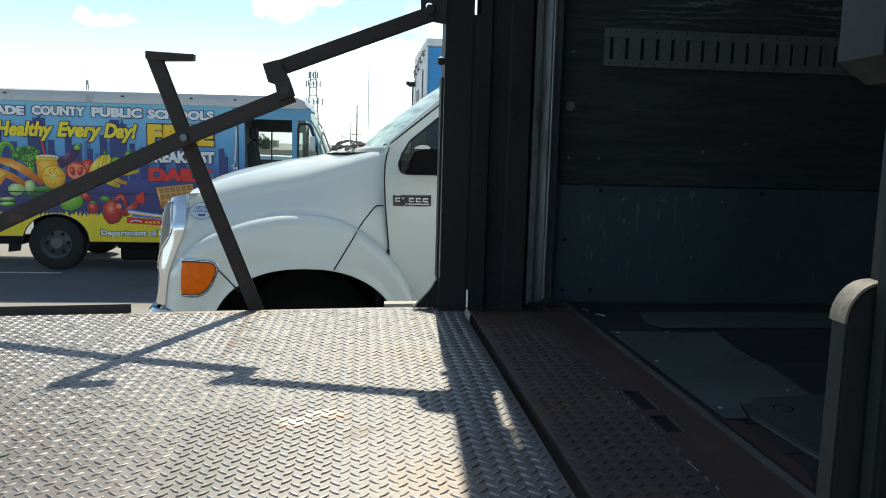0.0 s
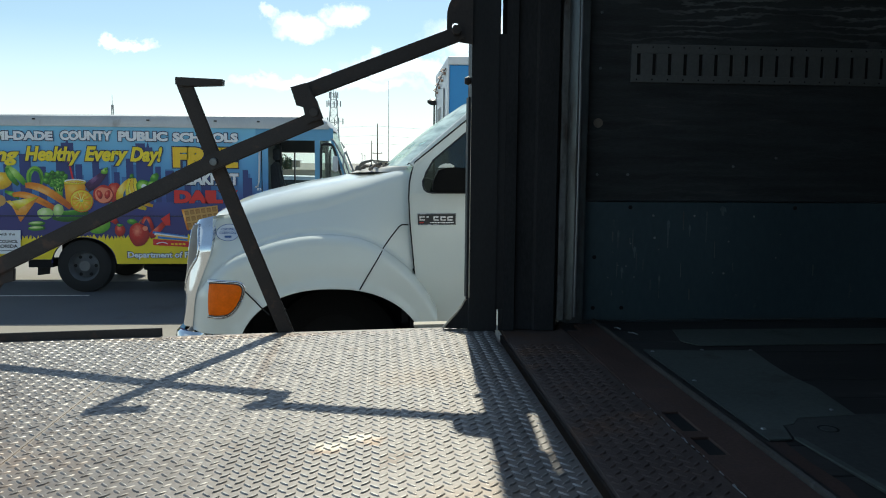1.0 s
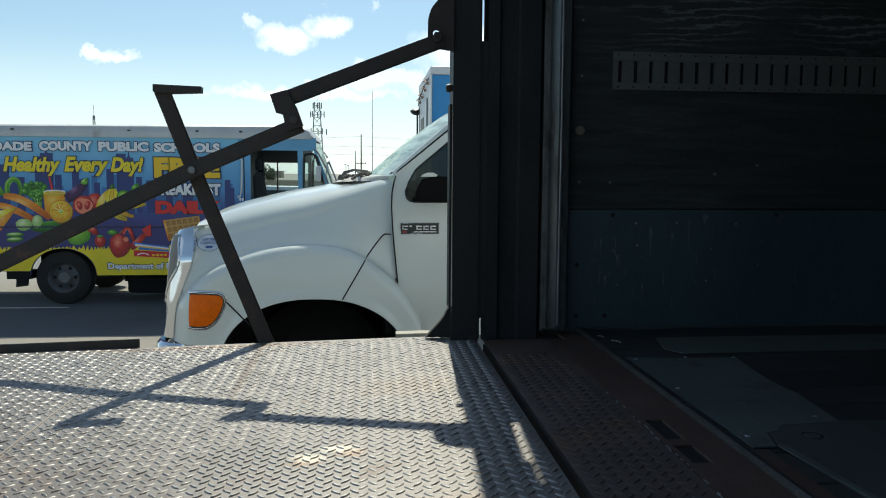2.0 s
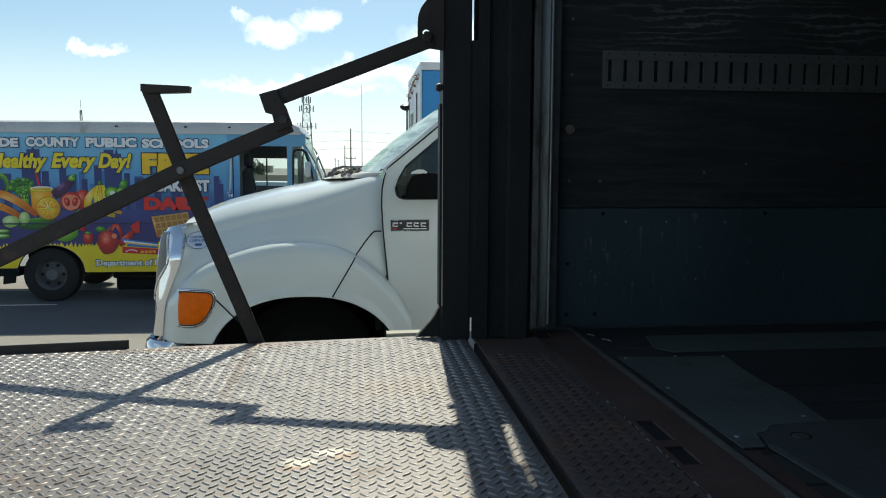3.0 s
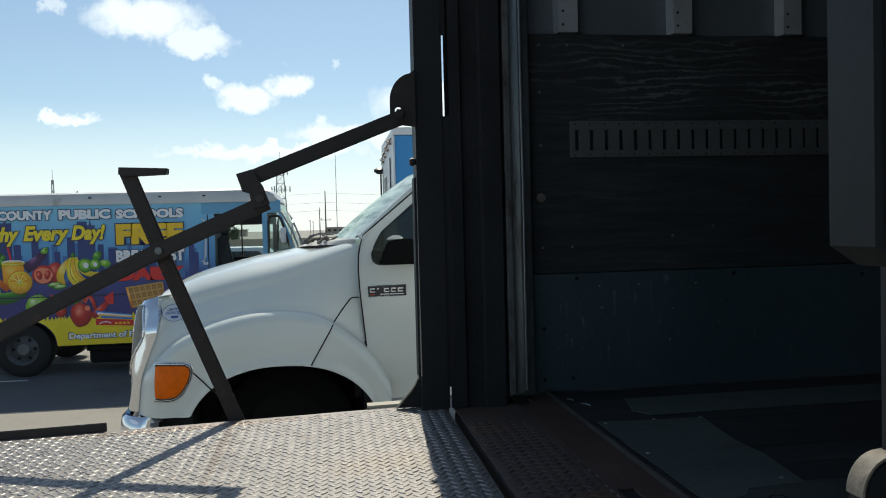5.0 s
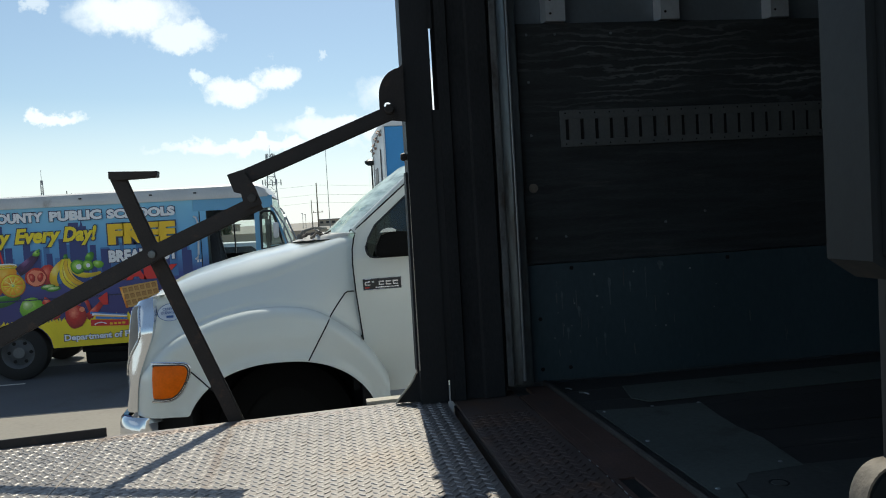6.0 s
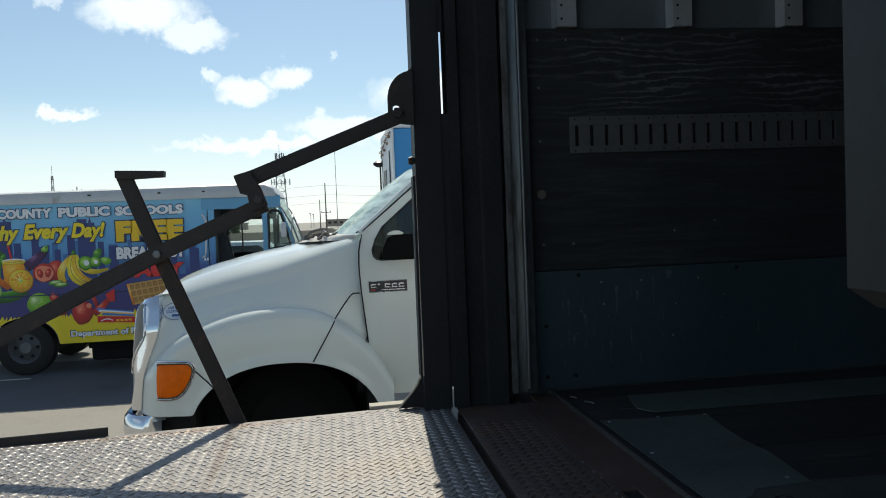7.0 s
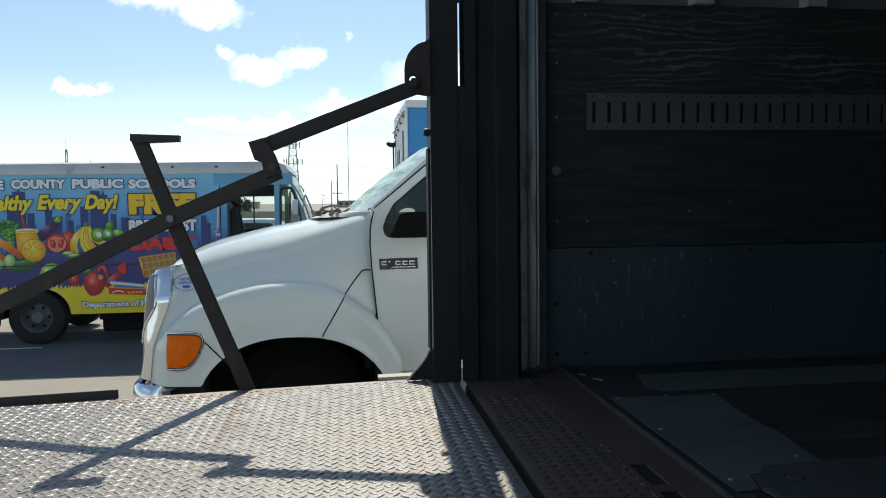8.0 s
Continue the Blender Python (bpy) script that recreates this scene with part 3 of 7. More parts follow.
def bolt(x, y, z, r=0.008, deep=0.008, axis="y", sides=6):
    return lathe([(-deep, r * 0.85), (-deep * 0.7, r), (0.002, r)], (x, y, z), axis, sides)


def sheet(rows, bm=None, close=False):
    """A surface through rows of points."""
    bm = bm or bmesh.new()
    grid = [[bm.verts.new(p) for p in row] for row in rows]
    for a, b in zip(grid, grid[1:]):
        for k in range(len(a) - 1):
            bm.faces.new((a[k], a[k + 1], b[k + 1], b[k]))
    return bm


def lerp_table(table, x):
    for (a, p), (b, q) in zip(table, table[1:]):
        if x <= b:
            t = max(0.0, min(1.0, (x - a) / (b - a)))
            return p + (q - p) * t
    return table[-1][1]


def smooth(a, b, x):
    t = max(0.0, min(1.0, (x - a) / (b - a)))
    return t * t * (3 - 2 * t)


def letters(text, x0, x1, z0, z1, y, fat=0.0, shear=0.0, deep=0.0):
    """Raised lettering in the built-in font, fitted to a box on a side that faces -y."""
    cu = bpy.data.curves.new("letters", "FONT")
    cu.body, cu.offset, cu.shear, cu.resolution_u = text, fat, shear, 3
    ob = bpy.data.objects.new("letters", cu)
    scene.collection.objects.link(ob)
    dg = bpy.context.evaluated_depsgraph_get()
    dg.update()
    me = bpy.data.meshes.new_from_object(ob.evaluated_get(dg))
    bpy.data.objects.remove(ob)
    bpy.data.curves.remove(cu)
    bm = bmesh.new()
    bm.from_mesh(me)
    bpy.data.meshes.remove(me)
    xs = [v.co.x for v in bm.verts]
    ys = [v.co.y for v in bm.verts]
    lo, hi, bot, top = min(xs), max(xs), min(ys), max(ys)
    for v in bm.verts:
        v.co = Vector((x0 + (v.co.x - lo) / (hi - lo) * (x1 - x0), y, z0 + (v.co.y - bot) / (top - bot) * (z1 - z0)))
    bmesh.ops.recalc_face_normals(bm, faces=bm.faces)
    return bm


def blob(x, z, rx, rz, y, n=20, turn=0.0, wobble=0.0, seed=0):
    """A flat printed round shape on a side that faces -y."""
    bm = bmesh.new()
    rnd = random.Random(seed)
    ph = rnd.random() * 6
    ring = []
    for k in range(n):
        t = 2 * math.pi * k / n
        w = 1 + wobble * math.sin(3 * t + ph) + wobble * 0.6 * math.sin(7 * t + 2 * ph)
        a, b = rx * w * math.cos(t), rz * w * math.sin(t)
        c, s = math.cos(turn), math.sin(turn)
        ring.append(bm.verts.new((x + a * c - b * s, y, z + a * s + b * c)))
    bm.faces.new(ring)
    return bm


def flat(points, y):
    bm = bmesh.new()
    bm.faces.new([bm.verts.new((a, y, b)) for a, b in points])
    return bm

# ---- ground ----
bm = bmesh.new()
R = [0, 6, 14, 30, 70, 160, 400, 1000, 2400]
rings = []
for r in R[1:]:
    rings.append([bm.verts.new((r * math.cos(2 * math.pi * k / 48), 8 + r * math.sin(2 * math.pi * k / 48), 0)) for k in range(48)])
mid = bm.verts.new((0, 8, 0))
for k in range(48):
    bm.faces.new((mid, rings[0][k], rings[0][(k + 1) % 48]))
    for a, b in zip(rings, rings[1:]):
        bm.faces.new((a[k], b[k], b[(k + 1) % 48], a[(k + 1) % 48]))
solid("ground", bm, CONCRETE, "sunlit pale concrete yard with dark stains", "ground", kind="structure", place=(0, 8, 0))
bm = box(-14, 9, 15.2, 22.0, -0.02, 0.006)
solid("road", bm, ASPHALT, "grey asphalt lane beyond the parked van", "road", kind="structure")
# Dark patch laid where the van's shadow falls, shade put into the colour.
solid("parking_bay", box(-12.0, 1.2, 9.08, 12.3, -0.02, 0.004), VANSHADE, "dark ground patch painted for the van shadow", "bay", kind="structure")
solid("pavement_joint", box(-9.0, -3.9, 11.02, 11.07, 0.001, 0.0075), LINE, "thin pale joint line in the ground", "line", kind="structure")

# ---- the box truck that the lift belongs to ----
ZF = 1.30           # floor of the box
YW = 2.85           # inner face of the far wall
truck = thing("box_truck", (2.9, 1.7, 0), "delivery truck with open rear and dark dirty cargo box", "truck")
part("wall_skin", box(0.66, 5.5, YW + 0.03, YW + 0.10, ZF - 0.1, 3.5), SKIN, truck, "bluish grey inner wall skin")
part("outer_skin", box(0.51, 5.58, YW + 0.104, YW + 0.13, ZF - 0.2, 3.56, 0.01), OUTSKIN, truck)
part("near_wall", box(0.62, 5.5, 0.42, 0.50, ZF - 0.2, 3.5), SKIN, truck)
part("front_wall", box(5.504, 5.58, 0.42, YW + 0.10, ZF - 0.2, 3.5), SKIN, truck)
part("roof", box(0.46, 5.58, 0.42, YW + 0.10, 3.504, 3.56, 0.01), CEIL, truck)
part("header", box(0.46, 0.62, 0.50, YW + 0.02, 3.30, 3.50, 0.01), POSTPAINT, truck)
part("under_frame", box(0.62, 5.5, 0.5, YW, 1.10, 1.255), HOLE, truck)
for y in (1.25, 2.05):
    part("chassis_rail", box(0.6, 5.5, y - 0.05, y + 0.05, 0.78, 1.098, 0.01), BLACKPAINT, truck)
for x, y in ((2.0, 0.72), (2.0, 2.62), (4.9, 0.72), (4.9, 2.62)):
    tyre = part("tyre", lathe([(-0.13, 0.28), (-0.13, 0.43), (-0.10, 0.48), (0.10, 0.48), (0.13, 0.43), (0.13, 0.28)], (x, y, 0.48), "y", 36, caps=False), RUBBER, truck, smooth=40)
    part("rim", lathe([(-0.10, 0.275), (-0.06, 0.2), (-0.09, 0.09), (0.09, 0.09), (0.06, 0.2), (0.10, 0.275)], (x, y, 0.48), "y", 28), RIM, tyre, smooth=40)
for x in (2.0, 4.9):
    part("axle", tube([(x, 0.72, 0.48), (x, 2.62, 0.48)], 0.06), BLACKPAINT, truck)
    for y in (1.25, 2.05):
        part("spring_hanger", box(x - 0.06, x + 0.06, y - 0.04, y + 0.04, 0.48, 0.78), BLACKPAINT, truck)

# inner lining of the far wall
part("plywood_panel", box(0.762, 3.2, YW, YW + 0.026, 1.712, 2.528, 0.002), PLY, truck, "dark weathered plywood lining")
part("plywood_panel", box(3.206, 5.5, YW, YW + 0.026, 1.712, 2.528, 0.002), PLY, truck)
part("scuff_sheet", box(0.762, 3.0, YW + 0.006, YW + 0.026, ZF + 0.002, 1.708, 0.002), SCUFF, truck, "scratched blue-grey metal sheet")
part("scuff_sheet", box(3.004, 5.5, YW + 0.006, YW + 0.026, ZF + 0.002, 1.708, 0.002), SCUFF, truck)
for i in range(11):
    x = 0.862 + 0.411 * i
    rib = prism([(x, YW + 0.03), (x + 0.004, YW - 0.022), (x + 0.072, YW - 0.022), (x + 0.076, YW + 0.03)], 2.53, 3.5, axis="z")
    rib = part("wall_rib", rib, RIBZINC, truck, "pale galvanised wall rib")
    for z in (2.555, 2.60, 2.68, 2.76):
        part("rivet", lathe([(-0.024, 0.004), (-0.0215, 0.0045)], (x + 0.02, YW, z), "y", 8), HOLE, rib)
rnd = random.Random(7)
# load track, with open slots
x, X1, z0, z1 = 0.902, 3.95, 2.106, 2.230
bm = bmesh.new()
box(x, X1, YW - 0.010, YW - 0.002, z1 - 0.030, z1, 0.0015, bm)
box(x, X1, YW - 0.010, YW - 0.002, z0, z0 + 0.024, 0.0015, bm)
n = int((X1 - x - 0.03) / 0.0527)
edge = x
for i in range(n):
    a = x + 0.018 + 0.0527 * i
    box(edge, a, YW - 0.010, YW - 0.002, z0 + 0.024, z1 - 0.030, 0, bm)
    edge = a + 0.014
box(edge, X1, YW - 0.010, YW - 0.002, z0 + 0.024, z1 - 0.030, 0, bm)
track = part("load_track", bm, TRACK, truck, "slotted dull steel load track")
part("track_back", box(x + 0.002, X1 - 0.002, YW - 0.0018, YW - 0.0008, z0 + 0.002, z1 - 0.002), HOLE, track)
for i in range(n):
    for z in (z0 + 0.009, z1 - 0.010):
        part("rivet", lathe([(-0.0015, 0.0022), (0.0, 0.003)], (x + 0.018 + 0.0527 * i, YW - 0.0105, z), "y", 6), HOLE, track)
for (a, z) in ((0.80, 2.49), (0.80, 2.33), (0.80, 2.15), (0.80, 1.80), (0.90, 2.49), (1.10, 2.49), (0.905, 1.80), (1.27, 1.83), (1.42, 1.86)):
    part("screw", bolt(a, YW - 0.0005, z, 0.005, 0.002), TUBEZ, truck)
for (a, z) in ((0.80, 1.345), (0.90, 1.345), (0.80, 1.52), (0.92, 1.69), (1.5, 1.69), (2.0, 1.67)):
    part("screw", bolt(a, YW + 0.005, z, 0.0075, 0.003), HOLE, truck)
for k in range(18):
    a, z, h = 0.85 + 0.9 * rnd.random() ** 1.6, 1.36 + 0.3 * rnd.random(), 0.01 + 0.06 * rnd.random() ** 2
    w = 0.0016 + 0.002 * rnd.random()
    part("scratch", prism([(a, z), (a + w, z), (a + w * 0.6 + rnd.uniform(-0.003, 0.003), z + h), (a - w * 0.3, z + h)], YW + 0.0045, YW + 0.0055), TUBEZ, truck)
for k in range(16):
    a, z, r = 0.84 + 0.75 * rnd.random() ** 1.5, 1.45 + 0.24 * rnd.random(), 0.0016 + 0.003 * rnd.random() ** 2
    part("paint_speck", lathe([(-0.001, r * 0.7), (0.0005, r)], (a, YW + 0.0055, z), "y", 8), ZINC, truck)
for a, z, h, w in ((1.055, 1.636, 0.085, 0.006), (1.189, 1.668, 0.10, 0.003), (1.245, 1.684, 0.022, 0.012), (0.881, 1.60, 0.05, 0.004), (0.94, 1.545, 0.028, 0.006), (0.898, 1.475, 0.03, 0.005), (1.03, 1.445, 0.035, 0.004), (1.13, 1.62, 0.03, 0.004)):
    pts = [(a - w, z), (a - w * 0.3, z + 0.012), (a + w * 0.8, z + 0.006), (a + w, z - 0.01), (a + w * 0.35, z - 0.25 * h), (a + w * 0.3, z - h), (a - w * 0.2, z - h), (a - w * 0.5, z - 0.3 * h)]
    part("paint_drip", prism(pts, YW + 0.0045, YW + 0.0056), DRIP, truck, "pale blue-grey paint drip")
part("plug", lathe([(-0.006, 0.010), (-0.004, 0.015), (0.002, 0.016)], (0.798, YW - 0.001, 1.971), "y", 16), TANWORN, truck, "round yellowed plug in the plywood", smooth=40)

# rear frame of the box
bm = prism([(0.465, 2.80), (0.465, 2.70), (0.50, 2.70), (0.505, 2.715), (0.56, 2.715), (0.566, 2.70), (0.628, 2.70), (0.636, 2.71), (0.636, 2.95), (0.487, 2.95)], ZF + 0.002, 3.499, axis="z")
part("rear_post", bm, MATTEPOST, truck, "black dented rear frame post", smooth=30)
part("edge_strip", box(0.642, 0.664, 2.712, 2.76, ZF + 0.03, 3.3, 0.003), STRIP, truck, "grey door track edge")
# Bright zinc strip stands in for the highlight along the door track.
part("track_edge", tube([(0.7135, 2.772, ZF + 0.03), (0.7150, 2.772, 1.9), (0.7135, 2.772, 2.4), (0.7135, 2.772, 3.3)], 0.0052, 8), ZINC, truck, "bright strip standing in for a highlight on the door track", smooth=60)
part("track_web", prism([(0.672, 2.79), (0.708, 2.778), (0.719, 2.778), (0.722, 2.80), (0.672, 2.802)], ZF + 0.02, 3.3, axis="z"), TUBEZ, truck)
part("door_track", box(0.668, 0.752, 2.804, 2.852, ZF + 0.003, 3.3, 0.004), TUBEZ, truck, "scuffed galvanised door track")
bm = prism([(0.462, 0.55), (0.462, 0.40), (0.62, 0.40), (0.62, 0.55)], ZF - 0.2, 3.499, axis="z")
part("rear_post", bm, POSTPAINT, truck)

# sill
part("sill_beam", box(0.458, 0.80, 0.50, 2.70, ZF - 0.2, ZF - 0.012), BLACKPAINT, truck)
sill_tread = part("sill_tread", box(0.462, 0.668, 0.56, 2.79, ZF - 0.010, ZF, 0.001), RUSTY, truck, "rust-brown tread plate step")
part("sill_edge", box(0.672, 0.684, 0.56, 2.698, ZF - 0.010, ZF + 0.001, 0.001), RUST, truck, "rusted steel sill")
part("sill_edge", box(0.722, 0.792, 0.56, 2.80, ZF - 0.010, ZF + 0.001, 0.001), RUST, truck)
for a, b in ((0.56, 1.625), (1.718, 1.753), (1.876, 2.698)):
    part("sill_web", box(0.6842, 0.7218, a, b, ZF - 0.010, ZF + 0.001), RUST, truck)
# Near-black block close under the slots, standing in for the shade inside them.
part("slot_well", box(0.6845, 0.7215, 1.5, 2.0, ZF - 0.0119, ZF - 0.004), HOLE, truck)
part("sill_lip", prism([(0.794, ZF - 0.01), (0.794, ZF + 0.008), (0.80, ZF + 0.011), (0.816, ZF + 0.005), (0.82, ZF - 0.01)], 0.56, 2.84), DULL, truck, "dull metal threshold lip")
rnd = random.Random(7)
for i in range(26):
    y = 1.35 + 0.75 * rnd.random()
    x = 0.669 + rnd.uniform(-0.0025, 0.0025)
    part("weld_spot", tube([(x, y, ZF + 0.0006), (x + rnd.uniform(-0.001, 0.001), y + rnd.uniform(0.004, 0.02), ZF + 0.0006)], 0.0012, 5), ZINC, sill_tread)

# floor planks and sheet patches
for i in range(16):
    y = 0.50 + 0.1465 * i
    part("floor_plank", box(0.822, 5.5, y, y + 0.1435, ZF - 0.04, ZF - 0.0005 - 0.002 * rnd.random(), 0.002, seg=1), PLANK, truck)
bm = prism([(0.832, 2.425), (0.985, 2.405), (1.148, 2.402), (1.126, 2.258), (1.116, 2.147), (1.122, 2.03), (1.094, 1.826), (0.955, 1.812), (0.927, 1.775), (0.90, 1.768), (0.878, 1.692), (0.832, 1.69)], ZF + 0.0005, ZF + 0.004, axis="z")
part("floor_patch", bm, PATCH, truck, "worn sheet metal patch")
bm = prism([(1.02, 2.69), (3.1, 2.69), (3.1, 2.48), (1.6, 2.475), (1.02, 2.47), (0.985, 2.53)], ZF + 0.0005, ZF + 0.003, axis="z")
part("floor_patch", bm, PATCH, truck)
bm = prism([(0.886, 1.685), (0.905, 1.775), (0.930, 1.785), (0.955, 1.82), (1.095, 1.835), (1.5, 1.82), (1.5, 1.1), (0.925, 1.1)], ZF + 0.0005, ZF + 0.003, axis="z")
patch = part("floor_patch", bm, DIRTYPATCH, truck, "grimy sheet metal patch")
bm = prism([(0.882, 1.69), (0.888, 1.70), (0.900, 1.69), (0.916, 1.46), (0.934, 1.1), (0.922, 1.1), (0.903, 1.46)], ZF + 0.0032, ZF + 0.0055, 0.0005, axis="z")
part("folded_edge", bm, PATCH, patch, "paler folded edge")
part("floor_patch", prism([(0.826, 1.36), (0.862, 1.41), (0.884, 1.40), (0.90, 1.1), (0.826, 1.1)], ZF + 0.0005, ZF + 0.0035, axis="z"), PATCH, truck)
part("rust_strip", prism([(0.8215, 1.684), (0.858, 1.684), (0.852, 1.58), (0.858, 1.48), (0.846, 1.42), (0.8215, 1.362)], ZF - 0.0004, ZF + 0.0012, axis="z"), RUST, truck, "rust-brown strip along the threshold")
part("patch_hole", lathe([(0.0, 0.021), (0.0006, 0.021)], (0.984, 1.745, ZF + 0.0032), "z", 20), HOLE, patch)
part("patch_plug", lathe([(0.0, 0.0165), (0.0012, 0.0155)], (0.9825, 1.7425, ZF + 0.0038), "z", 20), DIRTYPATCH, patch)
for (a, b) in ((0.85, 2.40), (1.0, 2.41), (1.14, 2.40), (0.85, 2.1), (0.85, 1.75), (1.06, 1.86)):
    part("screw", lathe([(0, 0.006), (0.002, 0.004)], (a, b, ZF + 0.004), "z", 8), ZINC, truck)
for (a, b, c, d) in ((0.838, 2.728, 0.852, 2.705), (0.862, 2.655, 0.882, 2.624)):
    part("debris_strip", tube([(a, b, ZF + 0.003), ((a + c) / 2, (b + d) / 2, ZF + 0.005), (c, d, ZF + 0.003)], 0.0022, 6), ZINC, truck)


# ---- lift gate ----
def tilt(x):
    """Height of the platform's top: it drops a little outwards."""
    return ZF + min(0.0, (x - 0.36) * 0.0255)


def lugs(name, x0, x1, y0, y1, pitch, parent, material, top, label, single=None):
    """All the raised lugs of a tread plate as one mesh."""
    n = 8
    t = np.arange(n) * 2 * np.pi / n
    ring = np.stack([np.sign(np.cos(t)) * np.abs(np.cos(t)) ** 1.1 * 0.0125, np.sin(t) * 0.0039], 1)
    verts, faces, at, alone = [], [], 0, []
    nx, ny = int((x1 - x0) / pitch * 2), int((y1 - y0) / pitch * 2)
    r = np.random.RandomState(5)
    for i in range(nx):
        for j in range(ny):
            if (i + j) % 2:
                continue
            x, y = x0 + (i + 0.5) * pitch / 2, y0 + (j + 0.5) * pitch / 2
            a = math.pi / 4 if i % 2 else -math.pi / 4
            a += r.uniform(-0.04, 0.04)
            c, s = math.cos(a), math.sin(a)
            if single and single[0] < x < single[1] and single[2] < y < single[3]:
                alone.append((x, y, a))
                continue
            rot = np.array([[c, s], [-s, c]])
            low, high = ring @ rot, (ring * (0.72, 0.45)) @ rot
            h = 0.0022 * r.uniform(0.75, 1.05)
            z = top(x)
            verts += [(x + p[0], y + p[1], z - 0.0003) for p in low] + [(x + p[0], y + p[1], z + h) for p in high]
            for k in range(n):
                faces.append((at + k, at + (k + 1) % n, at + n + (k + 1) % n, at + n + k))
            faces.append(tuple(at + n + k for k in range(n)))
            at += 2 * n
    o = ORIGIN[parent]
    data = bpy.data.meshes.new(name)
    data.from_pydata([(a - o.x, b - o.y, c - o.z) for a, b, c in verts], [], faces)
    data.materials.append(material)
    data.polygons.foreach_set("use_smooth", [True] * len(data.polygons))
    data.set_sharp_from_angle(angle=radians(50))
    ob = new(name, data)
    ob.parent = parent
    ORIGIN[ob] = o
    if alone:
        one = bpy.data.meshes.new("tread_lug")
        one.from_pydata([(a, b, -0.0003) for a, b in ring] + [(a * 0.72, b * 0.45, 0.0023) for a, b in ring], [],
                        [(k, (k + 1) % n, n + (k + 1) % n, n + k) for k in range(n)] + [tuple(n + k for k in range(n))])
        one.materials.append(material)
        one.polygons.foreach_set("use_smooth", [True] * len(one.polygons))
        one.set_sharp_from_angle(angle=radians(50))
        for x, y, a in alone:
            lug = new("tread_lug", one)
            lug.parent = parent
            lug.matrix_basis = Matrix.Translation((x - o.x, y - o.y, top(x) - o.z)) @ Matrix.Rotation(a, 4, "Z")
    return tagged(ob, label, kind="stuff")


def bar(points, y, wide, deep, bevel=0.004):
    """A flat steel bar along points in x, z, its plate facing -y."""
    bm = bmesh.new()
    pts = [Vector((p[0], 0, p[1])) for p in points]
    left, right = [], []
    for i, p in enumerate(pts):
        d = (pts[min(i + 1, len(pts) - 1)] - pts[max(i - 1, 0)]).normalized()
        s = Vector((-d.z, 0, d.x)) * wide / 2
        left.append(((p + s).x, (p + s).z))
        right.append(((p - s).x, (p - s).z))
    return prism(left + right[::-1], y, y + deep, bevel, bm)


gate = thing("lift_gate", (-0.1, 1.7, ZF), "steel tail lift with tread plate platform and black folding arms", "tail lift")
YE, YN = 2.78, 0.66
# platform plates
def plate(x0, x1, corner=0.0):
    out = [(x0, YN), (x1, YN), (x1, YE - corner), (x1 - corner * 0.35, YE - corner * 0.35), (x1 - corner, YE), (x0, YE)] if corner else [(x0, YN), (x1, YN), (x1, YE), (x0, YE)]
    bm = prism(out, ZF - 0.012, ZF, 0.0015, axis="z")
    bmesh.ops.bisect_plane(bm, geom=bm.verts[:] + bm.edges[:] + bm.faces[:], plane_co=(0.36, 0, 0), plane_no=(1, 0, 0))
    for v in bm.verts:
        v.co.z += tilt(v.co.x) - ZF
    return bm


platform = part("platform", plate(-0.6165, 0.436, 0.06), TREAD, gate, "worn bare steel tread plate with rust stains")
flap = part("folding_flap", plate(-1.75, -0.6172), TREAD, gate, "worn bare steel tread plate")
PITCH = 0.0307
lugs("tread_relief", -0.6145, 0.43, YN + 0.01, YE - 0.008, PITCH, platform, LUG, tilt, "raised polished tread lugs", (-0.22, 0.08, 1.36, 1.80))
lugs("tread_relief", -1.744, -0.6155, YN + 0.01, YE - 0.008, PITCH, flap, LUG, tilt, "raised polished tread lugs")
lugs("tread_relief", 0.466, 0.664, 0.58, 2.52, PITCH, sill_tread, RUSTY, lambda x: ZF, "rusty raised tread lugs")
for y in (YN + 0.02, YE - 0.05):
    part("side_beam", box(-0.6, 0.43, y - 0.02, y + 0.03, ZF - 0.12, ZF - 0.04, 0.006), BLACKPAINT, platform)
part("cross_beam", box(-0.58, 0.43, 0.70, 2.70, ZF - 0.09, ZF - 0.045), BLACKPAINT, platform)
part("edge_rail", prism([(-1.75, tilt(-1.75) - 0.03), (-0.622, tilt(-0.622) - 0.03), (-0.622, tilt(-0.622) + 0.026), (-1.75, tilt(-1.75) + 0.024)], YE + 0.003, YE + 0.012, 0.002), BLACKPAINT, flap, "black steel edge rail")
part("hinge_pin", tube([(-0.618, YN, tilt(-0.618) - 0.014), (-0.618, YE + 0.01, tilt(-0.618) - 0.010)], 0.004, 8), TANWORN, platform)
part("stop_block", prism([(0.185, ZF - 0.004), (0.345, ZF - 0.001), (0.345, ZF + 0.009), (0.185, ZF + 0.006)], YE + 0.002, YE + 0.05, 0.001), PALETAN, platform, "pale worn stop block")

